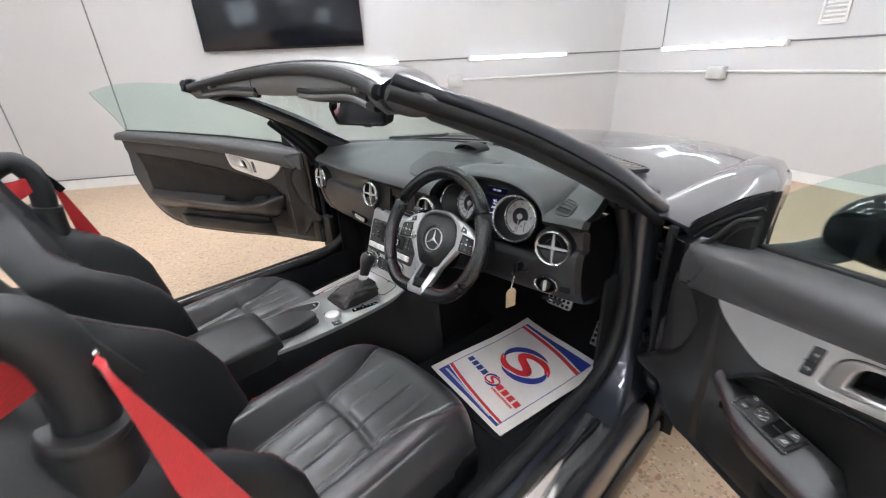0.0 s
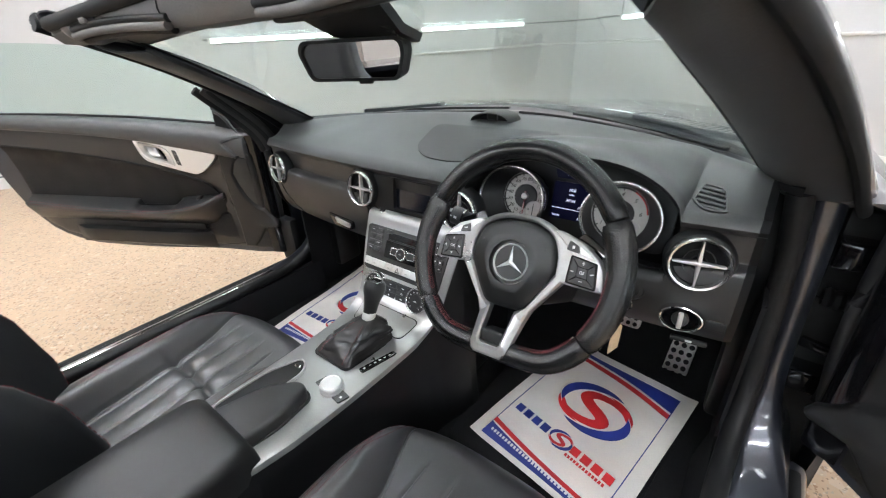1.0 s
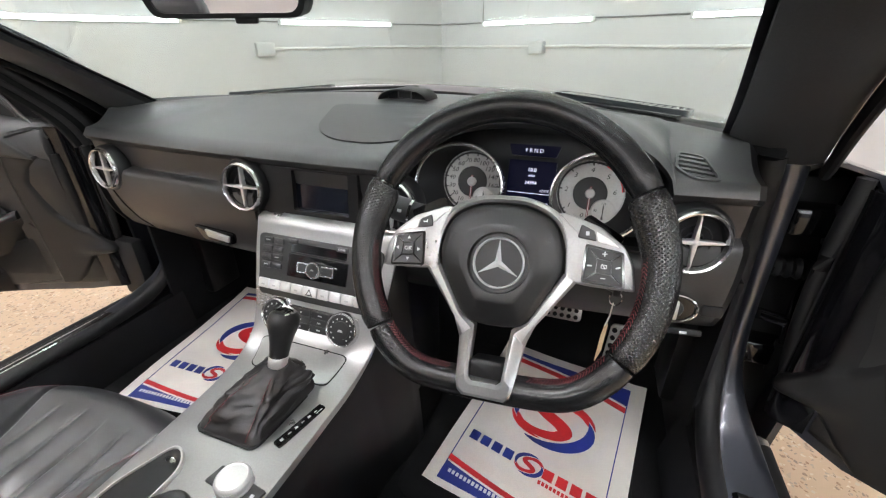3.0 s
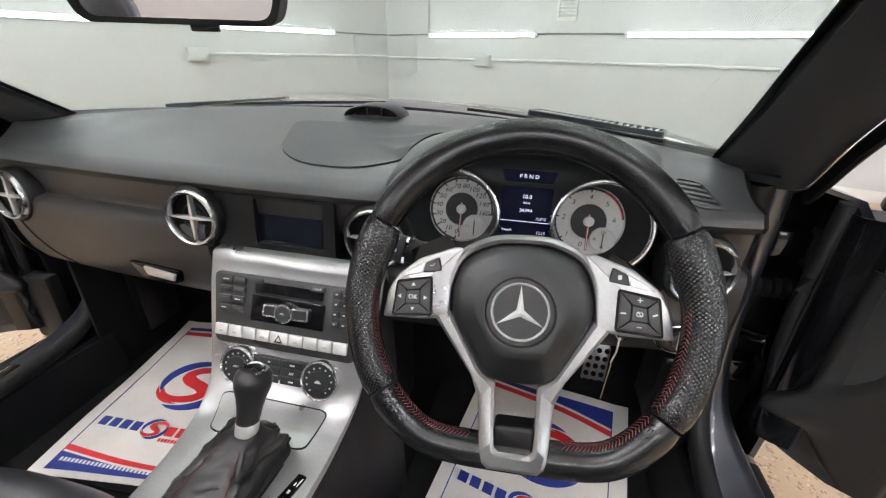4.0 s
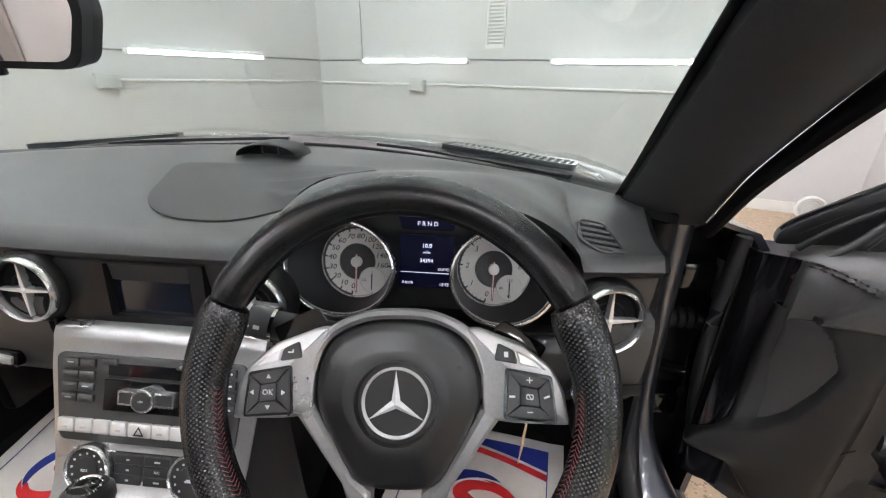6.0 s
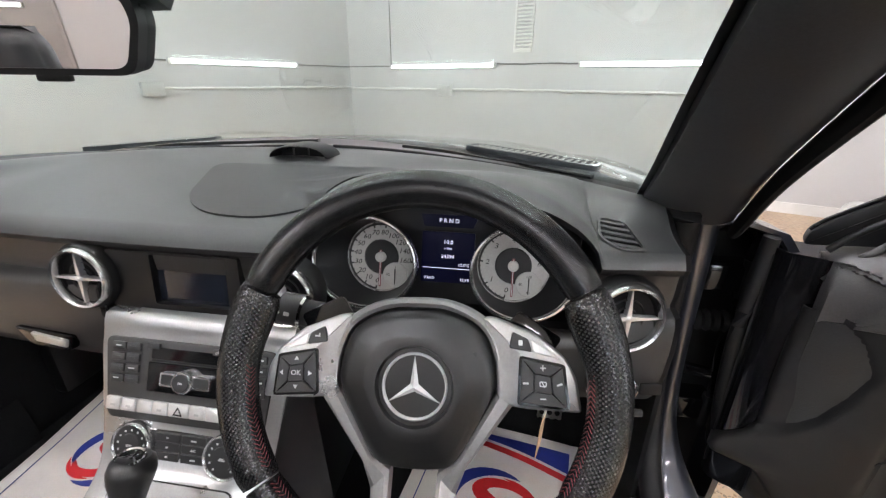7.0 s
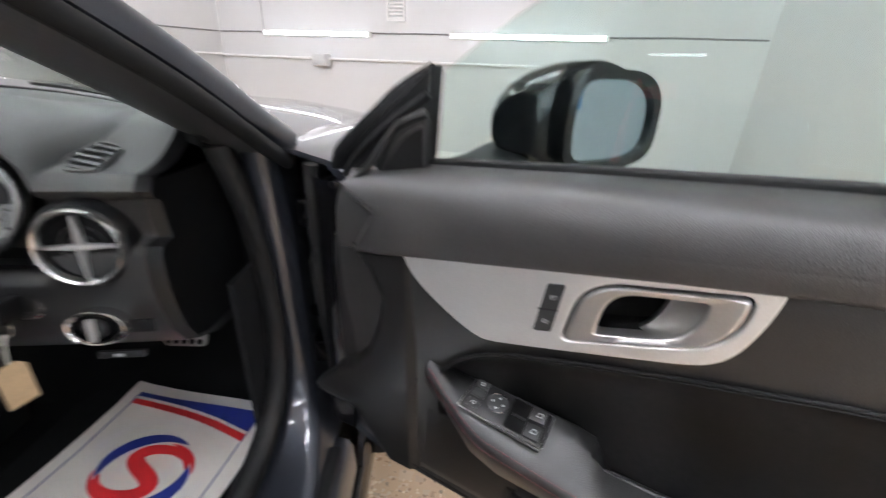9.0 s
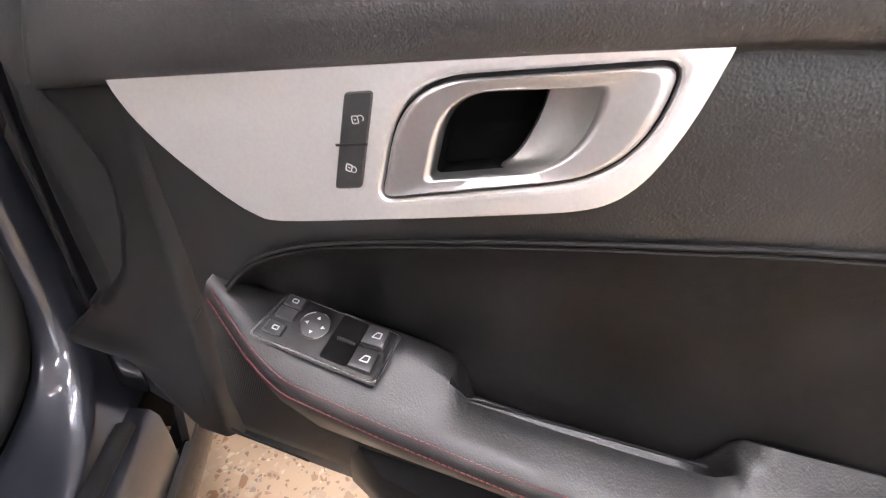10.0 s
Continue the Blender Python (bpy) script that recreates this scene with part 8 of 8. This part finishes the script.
            y -= 0.010 * math.exp(-((v - 0.70) / 0.015) ** 2) * (1 - bol)
            y -= 0.06 * max(0.0, (v - 0.95) / 0.05) ** 2
            fr.append(V(cx + u * half, y, z))
            bk.append(V(cx + u * half * 0.97, yb - 0.085 + 0.02 * abs(u) ** 3 + 0.045 * max(0.0, (v - 0.9) / 0.1) ** 2, z))
        front.append(fr)
        back.append(bk)
    rows = [f + b[::-1] for f, b in zip(front, back)]
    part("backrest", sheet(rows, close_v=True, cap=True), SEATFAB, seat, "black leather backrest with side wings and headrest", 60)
    for sgn in (-1, 1):
        i = round((sgn * 0.80 + 1) / 2 * (nw - 1))
        ln = [front[j][i] + V(0, 0.0012, 0) for j in range(2, 34)]
        part("stitching", joined(*[sweep([a, a.lerp(b, 0.7)], ellipse(0.0008, 0.0008, 4), up=(1, 0, 0)) for a, b in zip(ln, ln[1:])]), REDTHREAD, seat, "dark red seam stitching", 0)
    # side cover with the seat controls
    for sgn in (-1, 1):
        part("side_cover", block((0.03, 0.44, 0.10), pose(cx + sgn * 0.222, -0.34, 0.335), 0.012), PLASTIC, seat)
    return seat


build_seat(0.388, "black leather driver's seat with pleated cushion and red stitching")
build_seat(-0.380, "black leather passenger seat with pleated cushion and red stitching", 0.035, -0.060)

# belt buckle with its red button
for sx in (1, -1):
    bk = part("belt_buckle", block((0.020, 0.032, 0.075), pose(sx * 0.140, -0.475, 0.415, -12, 0, 0), 0.005), PLASTIC, car, "black belt buckle with a red button")
    part("button", block((0.012, 0.026, 0.012), pose(sx * 0.140, -0.467, 0.455, -12, 0, 0), 0.003), REDPLASTIC, bk, "red release button")


for sx in (1, -1):
    # belt guide: a padded arch on the seat's outer shoulder, with a strap collar below it
    arch_pts = spline([(0.580, -0.840, 0.990), (0.582, -0.790, 1.035), (0.584, -0.745, 1.049), (0.585, -0.720, 1.022), (0.585, -0.711, 0.985), (0.585, -0.712, 0.940), (0.585, -0.720, 0.890), (0.583, -0.730, 0.82)], 6)
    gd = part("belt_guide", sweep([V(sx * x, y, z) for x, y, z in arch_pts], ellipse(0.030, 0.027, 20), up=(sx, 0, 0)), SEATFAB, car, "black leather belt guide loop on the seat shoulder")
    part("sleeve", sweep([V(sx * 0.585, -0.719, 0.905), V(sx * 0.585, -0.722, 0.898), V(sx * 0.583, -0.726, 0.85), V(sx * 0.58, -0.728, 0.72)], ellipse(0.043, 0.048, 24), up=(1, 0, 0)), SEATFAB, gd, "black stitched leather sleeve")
    part("sleeve_rim", sweep([V(sx * 0.585, -0.719, 0.912), V(sx * 0.585, -0.720, 0.908), V(sx * 0.585, -0.7215, 0.899), V(sx * 0.585, -0.722, 0.895)], lambda t: ellipse(0.0445 - 0.003 * abs(2 * t - 1), 0.0495 - 0.003 * abs(2 * t - 1), 24), up=(1, 0, 0)), LEATHER, gd, "rolled stitched rim of the sleeve")
    part("clip", sweep([V(sx * 0.588, -0.698, 0.997), V(sx * 0.602, -0.681, 0.974), V(sx * 0.605, -0.664, 0.944)], lambda t: rect(0.030 - 0.012 * t, 0.010, 0.003), up=(sx, 0, 0.2)), PLASTIC, gd, "black belt guide clip")
    part("clip_cap", block((0.016, 0.016, 0.008), pose(sx * 0.594, -0.690, 0.990, 35, 0, 0), 0.003), VENTCHROME, gd)
    upper = [(0.62, -0.950, 0.985), (0.58, -0.800, 0.995), (0.56, -0.757, 0.999), (0.56, -0.736, 1.003), (0.58, -0.700, 0.993), (0.61, -0.682, 0.988), (0.64, -0.677, 0.976), (0.64, -0.644, 0.862), (0.645, -0.627, 0.800), (0.65, -0.604, 0.718), (0.67, -0.570, 0.580), (0.69, -0.545, 0.410)]
    lower = [(0.62, -0.970, 0.925), (0.58, -0.840, 0.932), (0.56, -0.778, 0.939), (0.56, -0.735, 0.958), (0.58, -0.705, 0.975), (0.61, -0.690, 0.984), (0.64, -0.684, 0.963), (0.64, -0.677, 0.860), (0.645, -0.672, 0.797), (0.65, -0.657, 0.720), (0.67, -0.622, 0.580), (0.69, -0.598, 0.410)]
    web = [[V(sx * (a[0] + (b[0] - a[0]) * q), a[1] + (b[1] - a[1]) * q, a[2] + (b[2] - a[2]) * q) for q in (0, 0.25, 0.5, 0.75, 1)] for a, b in zip(spline(upper, 5), spline(lower, 5))]
    belt = part("seat_belt", thick(web, V(sx * 0.0014, 0, 0.0006)), REDBELT, car, "red seat belt webbing")
    part("tongue", block((0.012, 0.05, 0.035), pose(sx * 0.668, -0.590, 0.58, 20, 0, 0), 0.004), PLASTIC, belt)

# ---- loose floor mats and paper covers ----
def fabric_mat(cx, cy, rot):
    m = pose(cx, cy, 0.2465, 0, 0, rot)
    ob = tagged(link("floor_mat", prism(rounded([(-0.215, -0.26), (0.215, -0.26), (0.235, 0.20), (0.20, 0.28), (-0.20, 0.28), (-0.235, 0.20)], 0.04), 0, 0.007, m, 0.003), CARPET), "black carpet floor mat in the footwell", "floor mat", "carpet mats")
    return ob


fabric_mat(0.40, 0.285, -4)
fabric_mat(-0.42, 0.285, 2)


def paper_mat(corner, rot, seed, label, H_=0.475):
    """A printed paper floor cover: sheet, frame lines, waves, swirl and bars for its words."""
    W_ = 0.372
    ca, sa = math.cos(radians(rot)), math.sin(radians(rot))
    rng = random.Random(seed)

    def Q(u, v, h=0.0):
        x, y = u * W_, v * H_
        X, Y = corner[0] + ca * x - sa * y, corner[1] + sa * x + ca * y
        curl = 0.006 * noise.noise(V(X * 5, Y * 5, seed)) + 0.010 * max(0, v - 0.85) * 4 + 0.004 * max(0, abs(u - 0.5) - 0.42) * 12
        return V(X, Y, 0.262 + curl + h)

    top = thing("paper_floor_mat", Q(0.5, 0.5), label, "paper mat", "printed paper mats")
    n = 24
    part("paper", thick([[Q(i / n, j / n) for j in range(n + 1)] for i in range(n + 1)], V(0, 0, -0.0012)), PAPER, top, "off-white printed paper", 60)

    def ink(name, upper, lower, mat, h=0.0012, lab=""):
        """A printed shape between two curves of (u, v)."""
        rows = [[Q(*b, h), Q((a[0] + b[0]) / 2, (a[1] + b[1]) / 2, h), Q(*a, h)] for a, b in zip(upper, lower)]
        return part(name, thick(rows, V(0, 0, -0.0006)), mat, top, lab, 0)

    us = np.linspace(0.075, 0.905, 20)
    wave = lambda u: 0.905 - 0.10 * u + 0.035 * math.sin(3.0 * u + 0.2)      # noqa: E731
    ink("blue_wave", [(u, 0.945) for u in us], [(u, min(wave(u) + 0.012, 0.94)) for u in us], PRINTBLUE)
    ink("red_wave", [(u, wave(u) - 0.004) for u in us], [(u, wave(u) - 0.030 - 0.010 * u) for u in us], PRINTRED)
    low = lambda u: (0.066 - 0.036 * u - 0.010 * math.sin(3.0 * u)) / H_      # noqa: E731
    ink("blue_wave", [(u, low(u) - 0.005 / H_) for u in us], [(u, 0.014 / H_) for u in us], PRINTBLUE)
    ink("red_wave", [(u, low(u) + (0.013 - 0.004 * u) / H_) for u in us], [(u, low(u) + 0.0) for u in us], PRINTRED)
    for u in (0.075, 0.905):
        ink("frame_line", [(u - 0.003, v) for v in (0.014 / H_, 0.3, 0.6, 0.945)], [(u + 0.003, v) for v in (0.014 / H_, 0.3, 0.6, 0.945)], PRINTBLUE)
    # swirl: two crescents and an S body in red, two crescents in blue
    def swirl(cu, cv, r, hh):
        def crescent(a0, a1, r0, r1, fat, mat, name):
            ups, lows = [], []
            for k in range(19):
                t = k / 18
                a = radians(a0 + (a1 - a0) * t)
                rr = r0 + (r1 - r0) * t
                f = fat * math.sin(math.pi * t) ** 0.8 + 0.0015
                for lst, q in ((ups, rr + f), (lows, rr - f)):
                    lst.append((cu + r * q * math.cos(a), cv + r * q * math.sin(a) * 0.80 * W_ / H_))
            ink(name, ups, lows, mat, hh)
        crescent(62, 205, 1.00, 0.86, 0.150, PRINTBLUE, "swirl_blue")
        crescent(242, 385, 1.00, 0.86, 0.150, PRINTBLUE, "swirl_blue")
        crescent(188, 262, 0.97, 0.84, 0.055, PRINTRED, "swirl_red")
        crescent(8, 82, 0.97, 0.84, 0.055, PRINTRED, "swirl_red")
        line = [np.array(p) for p in spline([(0.80, 0.24), (0.62, 0.52), (0.25, 0.66), (-0.18, 0.58), (-0.36, 0.34), (-0.20, 0.12), (0.20, -0.12), (0.36, -0.34), (0.18, -0.58), (-0.25, -0.66), (-0.62, -0.52), (-0.80, -0.24)], 4)]
        ups, lows = [], []
        for k, p in enumerate(line):
            d = line[min(k + 1, len(line) - 1)] - line[max(k - 1, 0)]
            d = np.array([-d[1], d[0]]) / np.linalg.norm(d)
            f = 0.012 + 0.165 * math.sin(math.pi * k / (len(line) - 1)) ** 0.7
            for lst, q in ((ups, p + d * f), (lows, p - d * f)):
                lst.append((cu + r * q[0], cv + r * q[1] * 0.80 * W_ / H_))
        ink("swirl_body", ups, lows, PRINTRED, hh)
    swirl(0.515, 0.272 / H_, 0.265, 0.0014)
    swirl(0.490, 0.131 / H_, 0.085, 0.0014)
    # words as plain bars
    def bars(u0, u1, v0, v1, count, mat, gap=0.25):
        w = (u1 - u0) / count
        for k in range(count):
            a, b = u0 + w * k, u0 + w * (k + 1 - gap)
            tv = lambda u: v0 + (v1 - v0) * (u - u0) / (u1 - u0)      # noqa: E731
            hgt = (0.024 if count < 6 else 0.0085) / H_
            ink("word_bar", [(a, tv(a) + hgt / 2), (b, tv(b) + hgt / 2)], [(a, tv(a) - hgt / 2), (b, tv(b) - hgt / 2)], mat, 0.0014)
    bars(0.115, 0.41, 0.142 / H_, 0.133 / H_, 4, PRINTBLUE)
    bars(0.575, 0.885, 0.127 / H_, 0.118 / H_, 4, PRINTRED)
    bars(0.565, 0.845, 0.104 / H_, 0.097 / H_, 13, PRINTRED, 0.3)
    bars(0.11, 0.80, 0.038 / H_, 0.024 / H_, 28, PRINTWHITE, 0.35)
    return top


paper_mat((0.213, 0.085), -10.0, 3, "white printed paper mat on the driver's floor")
paper_mat((-0.591, 0.008), 8.0, 5, "white printed paper mat on the passenger's floor", 0.53)
